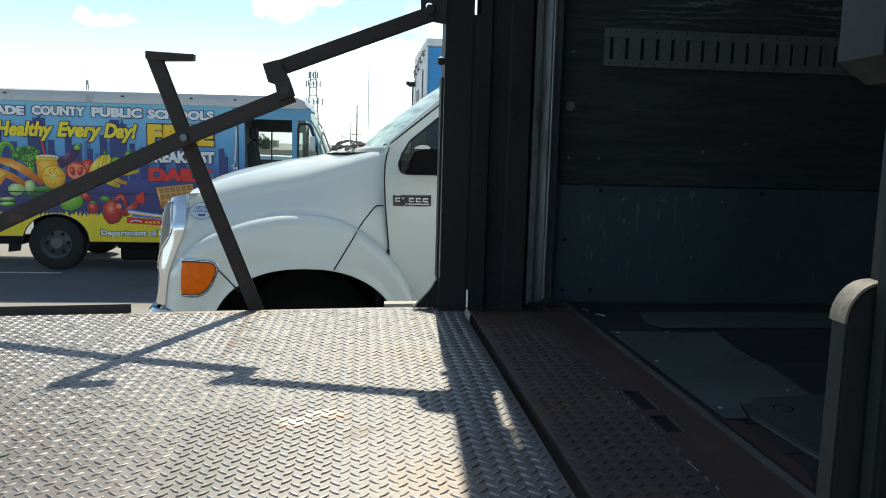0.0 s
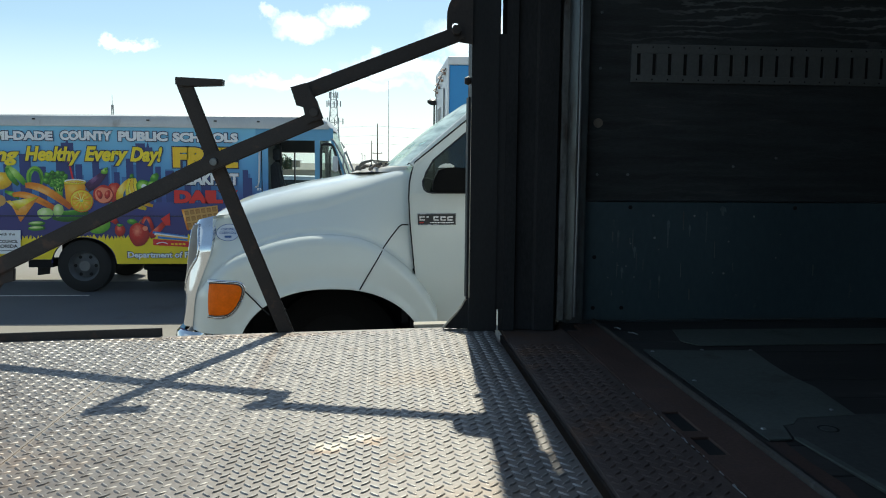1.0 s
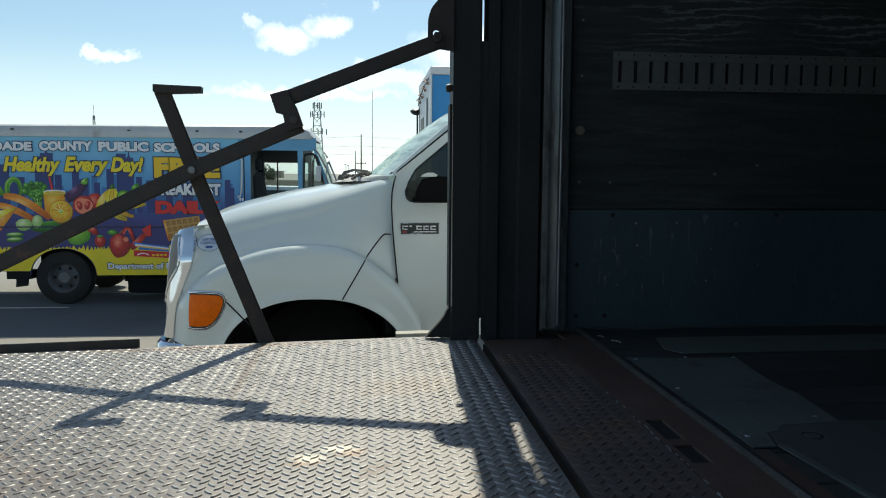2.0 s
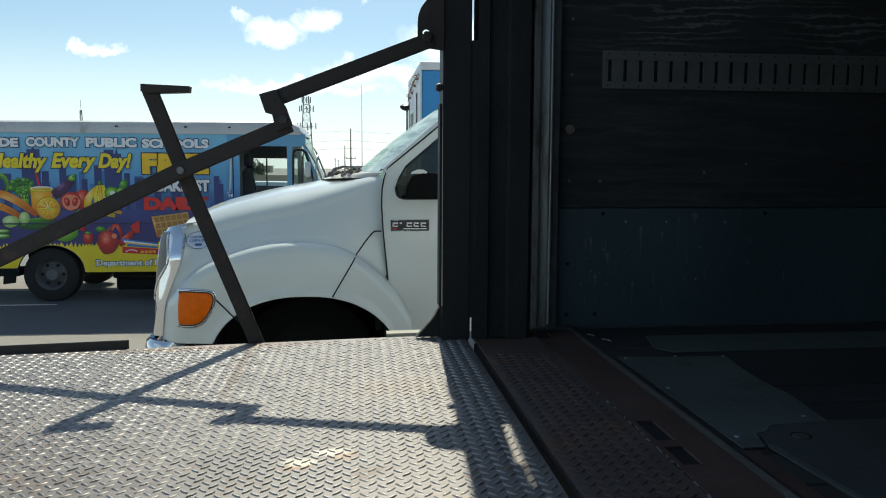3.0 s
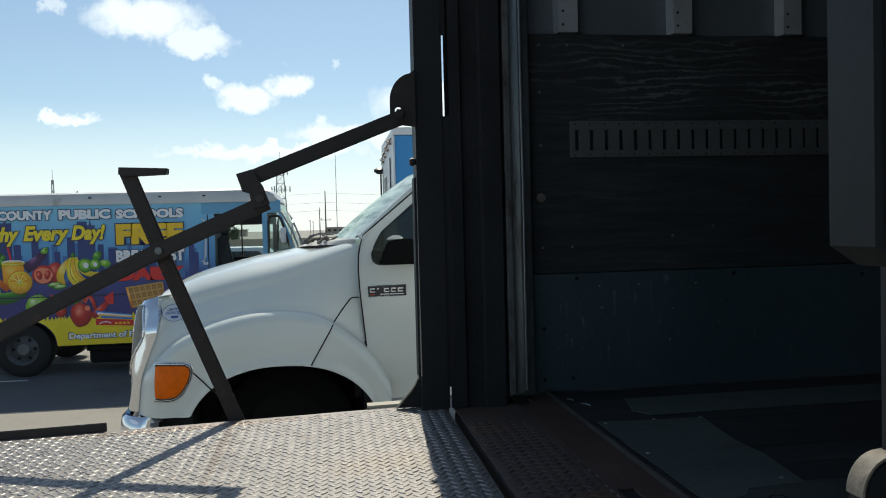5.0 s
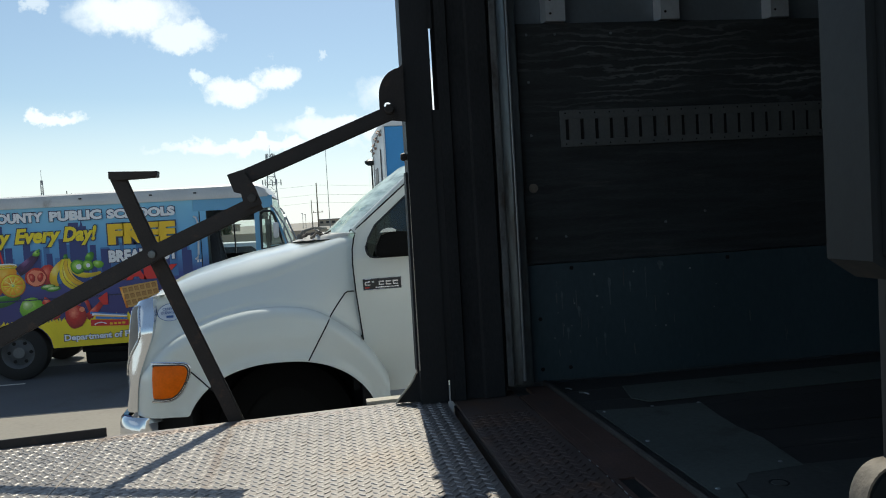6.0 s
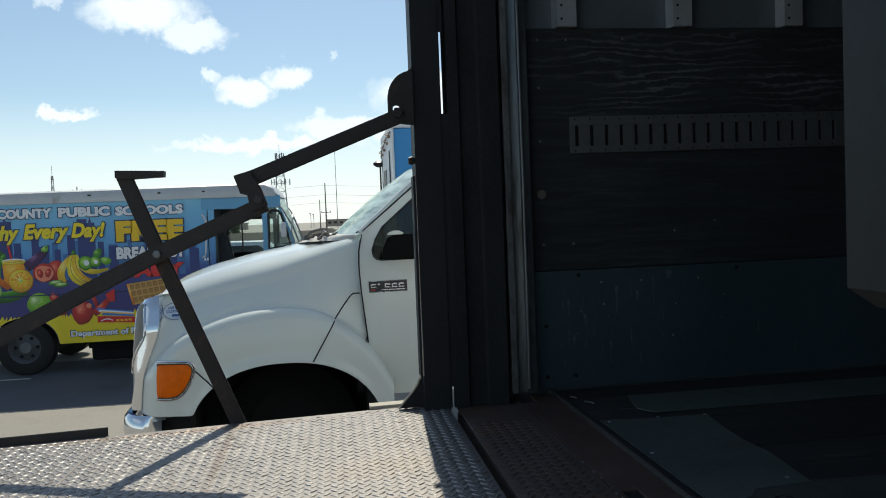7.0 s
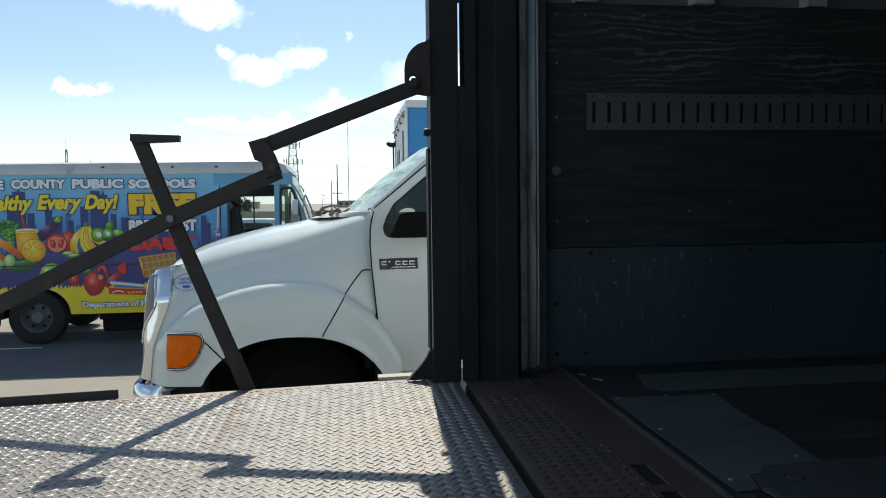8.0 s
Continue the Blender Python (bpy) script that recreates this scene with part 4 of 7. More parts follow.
SWEEP = [(0.357, ZF + 0.125), (0.350, ZF + 0.100), (0.338, ZF + 0.078), (0.322, ZF + 0.056), (0.302, ZF + 0.034), (0.286, ZF + 0.016), (0.276, ZF + 0.003)]
for side, y, s in (("far", 2.70, 1), ("near", 0.53, -1)):
    # upright channel with a slit beside the body
    bm = prism([(0.356, y), (0.44, y), (0.44, y + 0.02), (0.375, y + 0.02), (0.375, y + 0.08), (0.44, y + 0.08), (0.44, y + 0.10), (0.356, y + 0.10)], ZF - 0.16, 3.3, axis="z")
    post = part("upright", bm, POSTPAINT, gate, "black painted steel upright", smooth=30)
    if side == "far":
        for a, z0, z1 in ((0.467, ZF + 0.065, 2.18), (0.467, 2.75, 3.3)):
            part("back_plate", box(0.40, a, 2.802, 2.812, z0, z1), POSTPAINT, post)
    if side == "far":
        for z0, z1, reach in ((ZF + 0.002, ZF + 0.0698, 0.4450), (ZF + 0.07, 2.23, 0.4648), (2.485, 2.60, 0.4565), (2.6002, 3.3, 0.4648)):
            part("filler_plate", box(0.4402, reach, 2.706, 2.714, z0, z1), POSTPAINT, post)
        part("filler_plate", box(0.4512, 0.4648, 2.706, 2.714, ZF + 0.002, ZF + 0.0698), POSTPAINT, post)
        part("slit_lip", box(0.4402, 0.4448, 2.706, 2.714, 2.2302, 2.4848), POSTPAINT, post)
        gus = part("gusset", prism([(0.357, ZF + 0.002)] + SWEEP, y + 0.04, y + 0.055, 0.001), POSTPAINT, post)
        part("worn_edge", tube([(a, y + 0.037, b) for a, b in SWEEP], 0.0036, 6), PALETAN, gus, "pale worn edge")
        part("worn_edge", tube([(0.3555, y + 0.001, ZF + 0.11), (0.3555, y + 0.001, 1.60), (0.3558, y + 0.001, 2.02)], [0.0024, 0.0018, 0.0008], 6), PALETAN, post, "pale worn edge")
        part("side_plate", box(0.3495, 0.3555, y + 0.03, y + 0.09, ZF + 0.10, 2.04, 0.001), POSTPAINT, post)
        # rounded hanger plate
        out = [(0.356, 2.372)] + [(0.352 - 0.075 * math.sin(t), 2.277 + 0.085 * math.cos(t)) for t in [math.pi / 2 * k / 10 for k in range(1, 11)]] + [(0.277, 2.24), (0.285, 2.205), (0.356, 2.195)]
        part("hanger_plate", holed_plate(out, [(0.303, 2.246, 0.0115)], y - 0.012, y - 0.002), BLACKPAINT, post)
        part("pivot_bolt", bolt(0.304, y - 0.034, 2.232, 0.016, 0.010), BLACKPAINT, post)
        part("stop_knob", tube([(0.357, y + 0.02, 2.088), (0.347, y + 0.02, 2.088), (0.336, y + 0.02, 2.088)], [0.008, 0.014, 0.010], 10), BLACKPAINT, post, smooth=50)
YA = 2.682


def leant(bm, lean):
    """The bar leant out of its plane by lean(x, z) metres."""
    for v in bm.verts:
        v.co.y += lean(v.co.x, v.co.z)
    return bm


def splay(x, z):
    return 0.042 * max(0.0, -0.104 - x)


def lean_in(x, z):
    return -0.085 * max(0.0, z - 1.30)


# long arm: from the hanger down to the outer end, in two pieces with an elbow
arm = part("upper_arm", bar([(0.326, 2.230), (0.073, 2.131), (-0.180, 2.032)], YA, 0.046, 0.018), BLACKPAINT, gate, "worn black steel folding arm")
elbow = part("elbow_link", prism([(-0.193, 2.055), (-0.146, 2.069), (-0.114, 2.016), (-0.096, 1.964), (-0.146, 1.947), (-0.156, 1.996), (-0.176, 2.002)], YA - 0.014, YA - 0.002, 0.002), BLACKPAINT, gate)
part("pivot_bolt", bolt(-0.124, YA - 0.014, 1.982, 0.014, 0.006, sides=12), DULL, elbow)
lower = part("lower_arm", leant(bar([(-0.104, 1.970), (-0.429, 1.831), (-1.137, 1.483)], YA, 0.048, 0.018), splay), BLACKPAINT, gate, "worn black steel folding arm")
part("end_link", prism([(-1.10, 1.525), (-1.045, 1.50), (-1.048, 1.462), (-1.085, 1.452), (-1.19, tilt(-1.2) + 0.02), (-1.25, tilt(-1.2) + 0.02), (-1.145, 1.49)], YA + 0.055, YA + 0.069, 0.002), BLACKPAINT, gate)
part("end_foot", box(-1.28, -1.17, YA + 0.0, YE + 0.0, tilt(-1.28) + 0.001, tilt(-1.2) + 0.022, 0.003), BLACKPAINT, gate)
# crossing strut just outside the platform's edge, with a bent handle on top
YS = YE + 0.004
strut = part("strut", leant(bar([(-0.5195, 2.0753), (-0.4345, 1.834), (-0.228, 1.280), (-0.155, 1.092)], YS, 0.0468, 0.012), lean_in), BLACKPAINT, gate, "black steel strut with bent handle")
part("handle", leant(prism([(-0.537, 2.083), (-0.538, 2.0617), (-0.5195, 2.0558), (-0.400, 2.0607), (-0.398, 2.0782)], YS - 0.018, YS + 0.022, 0.002), lean_in), BLACKPAINT, strut)
part("pivot_bolt", bolt(-0.428, YA + 0.012, 1.831, 0.012, 0.007, sides=12), TUBEZ, lower, "round steel pivot bolt")
part("pivot_pin", tube([(-0.436, YA + 0.01, 1.832), (-0.436, YS + 0.006, 1.834)], 0.010, 10), BLACKPAINT, strut)
part("strut_pin", tube([(-0.165, YE - 0.08, 1.115), (-0.165, YS + 0.018, 1.115)], 0.014, 10), BLACKPAINT, strut)
# near side hanger pieces, pale at their worn edges; the guard's cap also paints sunlight
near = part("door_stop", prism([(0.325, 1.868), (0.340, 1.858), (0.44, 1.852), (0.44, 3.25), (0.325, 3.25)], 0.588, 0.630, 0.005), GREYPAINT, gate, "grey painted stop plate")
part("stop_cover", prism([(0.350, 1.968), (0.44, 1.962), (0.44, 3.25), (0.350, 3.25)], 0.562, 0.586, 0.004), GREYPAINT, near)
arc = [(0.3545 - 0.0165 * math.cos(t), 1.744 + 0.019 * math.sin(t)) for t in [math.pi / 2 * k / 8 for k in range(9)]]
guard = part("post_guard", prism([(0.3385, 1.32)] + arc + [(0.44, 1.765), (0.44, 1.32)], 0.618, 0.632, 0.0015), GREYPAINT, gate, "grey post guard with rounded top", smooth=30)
shell = [(0.3545 - 0.0178 * math.cos(t), 1.744 + 0.0203 * math.sin(t)) for t in [math.pi / 2 * k / 8 for k in range(9)]]
part("worn_cap", prism(shell + [(0.375, 1.7655), (0.375, 1.7645)] + arc[::-1], 0.6188, 0.6312), TANWORN, guard, "pale worn edge", smooth=30)
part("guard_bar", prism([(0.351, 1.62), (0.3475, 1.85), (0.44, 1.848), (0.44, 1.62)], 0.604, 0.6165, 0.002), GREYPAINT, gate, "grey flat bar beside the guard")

# ---- white medium-duty truck ----
pick = thing("white_truck", (1.0, 6.5, 0), "white medium-duty truck with chrome nose and amber signal lamp", "truck")
YC = 6.5
HOODLINE = [(-1.30, 1.36), (-1.205, 1.427), (-1.123, 1.482), (-1.04, 1.530), (-0.957, 1.567), (-0.813, 1.614), (-0.515, 1.685), (-0.296, 1.724), (-0.145, 1.752), (0.07, 1.778), (0.30, 1.818)]
CREST = [(-1.30, 0.74), (-1.2, 0.90), (-1.1, 1.035), (-1.04, 1.098), (-0.931, 1.182), (-0.817, 1.236), (-0.664, 1.294), (-0.512, 1.332), (-0.359, 1.352), (-0.206, 1.350), (-0.052, 1.325), (0.084, 1.260), (0.259, 1.118), (0.358, 0.998), (0.418, 0.898), (0.50, 0.745)]
NOSEEDGE = [(0.70, -1.200), (0.777, -1.194), (0.943, -1.172), (1.07, -1.127), (1.211, -1.074), (1.337, -1.058), (1.457, -1.070), (1.60, -1.10)]
XW, ZW = -0.25, 0.45
RIM_HIGH, RIM_DEEP, FILLET, ROLL = 0.085, 0.088, 0.042, 1.42


def arch(x):
    d = abs(x - XW) / 0.64
    return 0.70 if d >= 1 else max(0.70 if x < XW else 0.62, ZW + 0.556 * (1 - d ** 2.3) ** (1 / 2.3))


def curve(table, x):
    """A smooth line through a table of pairs."""
    x = max(table[0][0], min(table[-1][0], x))
    i = next(k for k in range(len(table) - 1) if x <= table[k + 1][0])
    (x1, p1), (x2, p2) = table[i], table[i + 1]
    x0, p0 = table[i - 1] if i else (x1 - 1e-6, p1)
    x3, p3 = table[i + 2] if i + 2 < len(table) else (x2 + 1e-6, p2)
    m1 = (p2 - p0) / (x2 - x0)
    m2 = (p3 - p1) / (x3 - x1)
    h = x2 - x1
    t = (x - x1) / h
    return (2 * t ** 3 - 3 * t * t + 1) * p1 + (t ** 3 - 2 * t * t + t) * h * m1 + (3 * t * t - 2 * t ** 3) * p2 + (t ** 3 - t * t) * h * m2


def wing_y(x, z):
    """The outer face of the wing, fullest over the wheel."""
    lip = smooth(0.08, 0.0, z - arch(x)) * smooth(0.72, 0.62, abs(x - XW))
    return 5.372 + 0.32 * max(0.0, z - 1.0) ** 2 + 0.10 * max(0.0, 0.95 - z) ** 2 - 0.012 * lip + 0.03 * smooth(-0.5, -1.0, x)


def side_y(x, z):
    """How far out the near flank of the hood and wing stands."""
    crest, top = curve(CREST, x), curve(HOODLINE, x)
    base = 5.535 - 0.05 * smooth(-0.9, 0.26, x)
    t = max(0.0, min(1.0, (z - crest - FILLET) / (top - crest - FILLET)))
    y = base + 0.015 + (0.325 - 0.08 * smooth(-0.95, 0.0, x) - 0.12 * smooth(-0.15, 0.3, x)) * t
    low = wing_y(x, min(z, crest - RIM_HIGH))
    ledge = wing_y(x, crest - RIM_HIGH) + RIM_DEEP
    if z <= crest - RIM_HIGH:
        y = low
    elif z <= crest:
        u = (z - crest + RIM_HIGH) / RIM_HIGH
        y = low + RIM_DEEP * (1 - math.sqrt(max(0.0, 1 - u * u)))
    elif z <= crest + FILLET:
        u = 1 - (z - crest) / FILLET
        y = ledge + max(0.003, base + 0.015 - ledge) * math.sqrt(max(0.0, 1 - u * u))
    d = x - curve(NOSEEDGE, z)
    if d < 0.24:
        w = (max(0.0, 0.24 - d) / 0.24) ** 2.6
        y += (5.575 + 0.30 * max(0.0, z - 1.25) - y) * min(1.0, w)
    return y


def shoulder(x):
    """Height and depth of the hood's rounded shoulder, tighter towards the cab."""
    t = smooth(-0.40, 0.26, x)
    k = smooth(-1.25, -0.85, x)
    return 0.10 + 0.07 * k - 0.09 * t, 0.22 + 0.11 * k - 0.22 * t


def crown(x):
    """How far the shoulder lies below the hood's middle."""
    return 0.032 - 0.022 * smooth(-0.1, 0.24, x)


def hood_y(x, z):
    """The near side of the hood, its rounded shoulder included."""
    high, deep = shoulder(x)
    base = curve(HOODLINE, x) - high - crown(x)
    if z <= base:
        return side_y(x, z)
    u = min(1.0, (z - base) / high) * math.sin(ROLL)
    return side_y(x, base) + deep * (1 - math.sqrt(1 - u * u)) / (1 - math.cos(ROLL))


def front_edge(z):
    """The forward edge of the cab door."""
    return lerp_table([(0.7, 0.32), (1.096, 0.301), (1.417, 0.270), (1.635, 0.258), (1.80, 0.285), (1.837, 0.295)], z)


def flank(x, zlow, ztop):
    """One upright run of points on the near flank: wing, rim, fillet and the hood's side."""
    crest = max(zlow + RIM_HIGH + 0.03, min(ztop - FILLET - 0.02, curve(CREST, x)))
    steps = [zlow + (crest - RIM_HIGH - zlow) * k / 16 for k in range(16)]
    steps += [crest - RIM_HIGH + RIM_HIGH * math.sin(math.pi / 2 * k / 10) for k in range(10)]
    steps += [crest + FILLET * (1 - math.cos(math.pi / 2 * k / 10)) for k in range(10)]
    steps += [crest + FILLET + (ztop - crest - FILLET) * k / 16 for k in range(17)]
    out = []
    for z in steps:
        back = (front_edge(z) - 0.262) * smooth(-0.1, 0.268, x) * smooth(crest - 0.03, crest + 0.05, z)
        front = (curve(NOSEEDGE, z) + 1.20) * smooth(-0.80, -1.20, x)
        out.append(Vector((x + back + front, side_y(x + front, z), z)))
    return out


XS = [-1.20 + 1.468 * k / 110 for k in range(111)]
rows = []
for x in XS:
    high, deep = shoulder(x)
    reach = x + (curve(NOSEEDGE, 1.45) + 1.20) * smooth(-0.80, -1.20, x)
    top = curve(HOODLINE, reach)
    col = flank(x, arch(x), top - high - crown(x))
    inner = [Vector((x, col[0].y + 0.05, col[0].z + 0.004)), Vector((x, col[0].y + 0.006, col[0].z - 0.004))]
    last = col[-1]
    across = []
    for k in range(1, 17):
        t = ROLL * k / 16
        z = last.z + high * math.sin(t) / math.sin(ROLL)
        tuck = max(0.0, front_edge(z) - front_edge(last.z) + 0.006) * smooth(-0.1, 0.268, x)
        across.append(Vector((last.x + tuck, last.y + deep * (1 - math.cos(t)) / (1 - math.cos(ROLL)), z)))
    for k in range(1, 13):
        t = k / 12
        px = across[15].x - 0.10 * smooth(-0.85, -1.20, x) * math.sin(t * math.pi / 2)
        fall = max(0.0, curve(HOODLINE, across[15].x) - curve(HOODLINE, px))
        across.append(Vector((px, across[15].y + (YC - across[15].y) * t, top - crown(x) - fall + crown(x) * math.sin(t * math.pi / 2))))
    half = inner + col + across
    rows.append(half + [Vector((p.x, 2 * YC - p.y, p.z)) for p in half[-2::-1]])
bm = sheet(rows)
bmesh.ops.recalc_face_normals(bm, faces=bm.faces)
hood = part("hood", bm, WHITECAR, pick, "glossy white hood with flared wings", smooth=50)
for flip in (False, True):
    XT = [0.268 + 0.182 * k / 14 for k in range(15)]
    rows = []
    for x in XT:
        crest = curve(CREST, x)
        low = max(0.60, arch(x)) if x < XW + 0.64 else 0.60
        col = [Vector((x, side_y(x, low + (crest + 0.012 - low) * k / 15), low + (crest + 0.012 - low) * k / 15)) for k in range(16)]
        col = [Vector((x, col[0].y + 0.04, low))] + col + [Vector((x, 5.53, crest + 0.02))]
        rows.append([Vector((p.x, 2 * YC - p.y, p.z)) for p in col] if flip else col)
    bm = sheet(rows)
    bmesh.ops.recalc_face_normals(bm, faces=bm.faces)
    if not flip:
        bmesh.ops.reverse_faces(bm, faces=[f for f in bm.faces if f.normal.y > 0.2])
    part("wing_tail", bm, WHITECAR, pick, smooth=50)
part("bulkhead", prism([(0.22, 0.7), (0.262, 0.7), (0.262, 1.68), (0.22, 1.68)], 5.72, 7.28), LINER, pick)
part("wheel_liner", box(-1.10, 0.40, 5.94, 7.06, 0.32, 1.22), LINER, pick)
part("mud_guard", box(0.28, 0.38, 5.60, 5.938, 0.40, 0.82), LINER, pick)
part("apron", box(-1.12, -0.86, 5.58, 7.42, 0.50, 0.80), LINER, pick)


def seam(name, pts, r=0.0045, lift=0.003, material=SEAM):
    path = []
    for (a, b), (c, d) in zip(pts, pts[1:]):
        for k in range(16):
            t = k / 16
            path.append((a + (c - a) * t, b + (d - b) * t))
    path.append(pts[-1])
    return part(name, tube([(x, side_y(x, z) - lift, z) for x, z in path], r, 6), material, pick)


seam("panel_gap", [(0.258, 1.416), (0.215, 1.417), (0.196, 1.405), (0.14, 1.335), (0.087, 1.262), (-0.068, 1.0)])
seam("panel_gap", [(-0.815, 0.985), (-0.73, 0.90), (-0.66, 0.835)])
# door
DY = 5.478


def door_y(x, z):
    return DY + 0.05 * smooth(1.1, 0.75, z) + 0.012 * smooth(1.35, 1.62, z) + 0.22 * max(0.0, z - 1.63)


def door_sheet(points_rows):
    return sheet([[(x, door_y(x, z), z) for x, z in row] for row in points_rows])


rows = []
for k in range(22):
    z = 0.72 + (1.64 - 0.72) * k / 21
    rows.append([(front_edge(z) + (1.36 - front_edge(z)) * j / 12, z) for j in range(13)])
bm = door_sheet(rows)
bmesh.ops.recalc_face_normals(bm, faces=bm.faces)
door = part("door", bm, WHITECAR, pick, "white cab door", smooth=50)
far = bmesh.new()
far.from_mesh(door.data)
for v in far.verts:
    v.co.y = -v.co.y
bmesh.ops.reverse_faces(far, faces=far.faces)
bmesh.ops.translate(far, vec=ORIGIN[pick], verts=far.verts)
part("door", far, WHITECAR, pick, smooth=50)
# window frame round a dark pane
WIN = [(0.352, 1.71), (0.354, 1.685), (0.362, 1.66), (0.380, 1.643), (0.41, 1.636), (1.28, 1.64), (1.28, 2.20), (0.86, 2.20), (0.638, 2.035), (0.425, 1.855), (0.375, 1.77)]
OUT = [(0.262, 1.72), (0.261, 1.69), (0.26, 1.66), (0.26, 1.63), (0.41, 1.60), (1.36, 1.60), (1.36, 2.30), (0.86, 2.295), (0.65, 2.123), (0.300, 1.838), (0.278, 1.77)]
for s in (1, -1):
    bm = bmesh.new()
    ring = []
    for lay in (0.0, 0.03):
        o = [bm.verts.new((x, YC + s * (door_y(x, z) + lay - YC), z)) for x, z in OUT]
        i = [bm.verts.new((x, YC + s * (door_y(x, z) + lay - YC), z)) for x, z in WIN]
        ring.append((o, i))
    n = len(OUT)
    for k in range(n):
        j = (k + 1) % n
        for a, b in (ring[0], ring[1]):
            bm.faces.new((a[k], a[j], b[j], b[k]))
        bm.faces.new((ring[0][1][k], ring[0][1][j], ring[1][1][j], ring[1][1][k]))
        bm.faces.new((ring[0][0][k], ring[0][0][j], ring[1][0][j], ring[1][0][k]))
    bmesh.ops.recalc_face_normals(bm, faces=bm.faces)
    frame_part = part("window_frame", bm, WHITECAR, pick)
    bm = bmesh.new()
    bm.faces.new([bm.verts.new((x, YC + s * (door_y(x, z) + 0.015 - YC), z)) for x, z in WIN])
    part("side_window", bm, SIDEGLASS if s == 1 else CLEAR, pick, "dark tinted side glass")
    if s == 1:
        part("window_seal", tube([(x, door_y(x, z) - 0.001, z) for x, z in WIN], 0.006, 6, closed=True), TRIM, frame_part)
        part("pillar_seal", tube([(x, door_y(x, z) - 0.002, z) for x, z in [(0.258, 1.60), (0.262, 1.70), (0.276, 1.77), (0.298, 1.838), (0.65, 2.125), (0.86, 2.297)]], 0.0055, 6), SEAM, frame_part)
        part("door_gap", tube([(front_edge(z) - 0.002, door_y(0.3, z) - 0.001, z) for z in [1.09 + 0.51 * k / 12 for k in range(13)]], 0.005, 6), SEAM, door)
# roof, back, cab floor
part("roof", prism([(0.80, 2.27), (0.95, 2.36), (1.3, 2.40), (1.7, 2.38), (1.80, 2.27)], 5.60, 7.40, 0.03), WHITECAR, pick, smooth=40)
part("cab_back", prism([(1.36, 0.8), (1.80, 0.8), (1.82, 2.28), (1.36, 2.295)], 5.50, 7.50, 0.02), WHITECAR, pick, smooth=40)
part("cab_floor", box(0.27, 1.36, 5.56, 7.44, 0.78, 0.90), LINER, pick)
part("dashboard", prism([(0.27, 1.2), (0.55, 1.2), (0.58, 1.62), (0.50, 1.70), (0.28, 1.76)], 5.58, 7.42, 0.01), INTERIOR, pick)
for y in (5.8, 6.75):
    part("head_rest", box(1.18, 1.30, y + 0.10, y + 0.36, 1.99, 2.15, 0.04, seg=3), TEALCLOTH, pick, "teal head rest", smooth=50)
    part("seat", prism([(0.95, 1.0), (1.30, 1.0), (1.34, 1.95), (1.20, 2.0), (1.12, 1.3), (0.9, 1.25)], y, y + 0.45, 0.03), SEATCLOTH, pick)
part("steering_wheel", tube([(0.66 + 0.07 * math.sin(t), 6.0 + 0.19 * math.cos(t), 1.60 + 0.17 * math.sin(t)) for t in [2 * math.pi * k / 20 for k in range(20)]], 0.014, 6, closed=True), TRIM, pick)
# windscreen, bowed forward
rows = []
for k in range(9):
    t = k / 8
    row = []
    for j in range(17):
        u = 2 * j / 16 - 1
        half = 0.93 - 0.12 * t
        row.append((0.285 + 0.55 * t - (0.185 - 0.05 * t) * (1 - u * u), YC + half * u, 1.812 + 0.475 * t + 0.02 * math.sin(math.pi * t)))
    rows.append(row)
bm = sheet(rows)
screen = part("windscreen", bm, WINDSCREEN, pick, "pale reflecting windscreen", smooth=60)
for s in (1, -1):
    pts = [(0.285 + 0.55 * k / 6, YC - s * (0.945 - 0.12 * k / 6), 1.81 + 0.475 * k / 6) for k in range(7)]
    part("pillar", tube(pts, 0.032, 8, flat=1.2), WHITECAR, pick, smooth=60)
    part("screen_seal", tube([(x - 0.034, y + s * 0.012, z + 0.012) for x, y, z in pts], 0.005, 6), TRIM, screen)
# cowl with wipers
def cowl_lip(u):
    """The front edge of the cowl, bowed forward across the hood."""
    x = 0.235 - 0.41 * (1 - u * u)
    return Vector((x, YC + 0.80 * u, curve(HOODLINE, x) + 0.004 - 0.035 * u ** 4))


rows = []
for k in range(5):
    row = []
    for j in range(17):
        u = 2 * j / 16 - 1
        back = Vector((0.275 - 0.185 * (1 - u * u), YC + 0.90 * u, 1.812))
        p = cowl_lip(u).lerp(back, k / 4)
        row.append(p + Vector((0, 0, 0.012 * math.sin(math.pi * k / 4))))
    rows.append(row)
cowl = part("cowl", sheet(rows), COWL, pick, "pale cowl panel under the windscreen", smooth=60)
part("cowl_gap", tube([cowl_lip(2 * j / 24 - 1) - Vector((0.006, 0, 0.003)) for j in range(25)], 0.003, 6), SEAM, cowl, "dark gap along the cowl")
for k in range(5):
    y = 5.98 + 0.10 * k
    part("cowl_vent", box(0.045 - 0.012 * k, 0.085 - 0.012 * k, y, y + 0.055, 1.796, 1.809, 0.003), WIPER, cowl)
for x, y, h in ((0.00, 5.98, 0.034), (0.06, 6.12, 0.036), (-0.06, 6.30, 0.036), (-0.09, 6.55, 0.04)):
    part("washer_jet", lathe([(0.0, 0.018), (h * 0.6, 0.016), (h, 0.007)], (x, y, 1.785), "z", 10), TRIM, cowl)
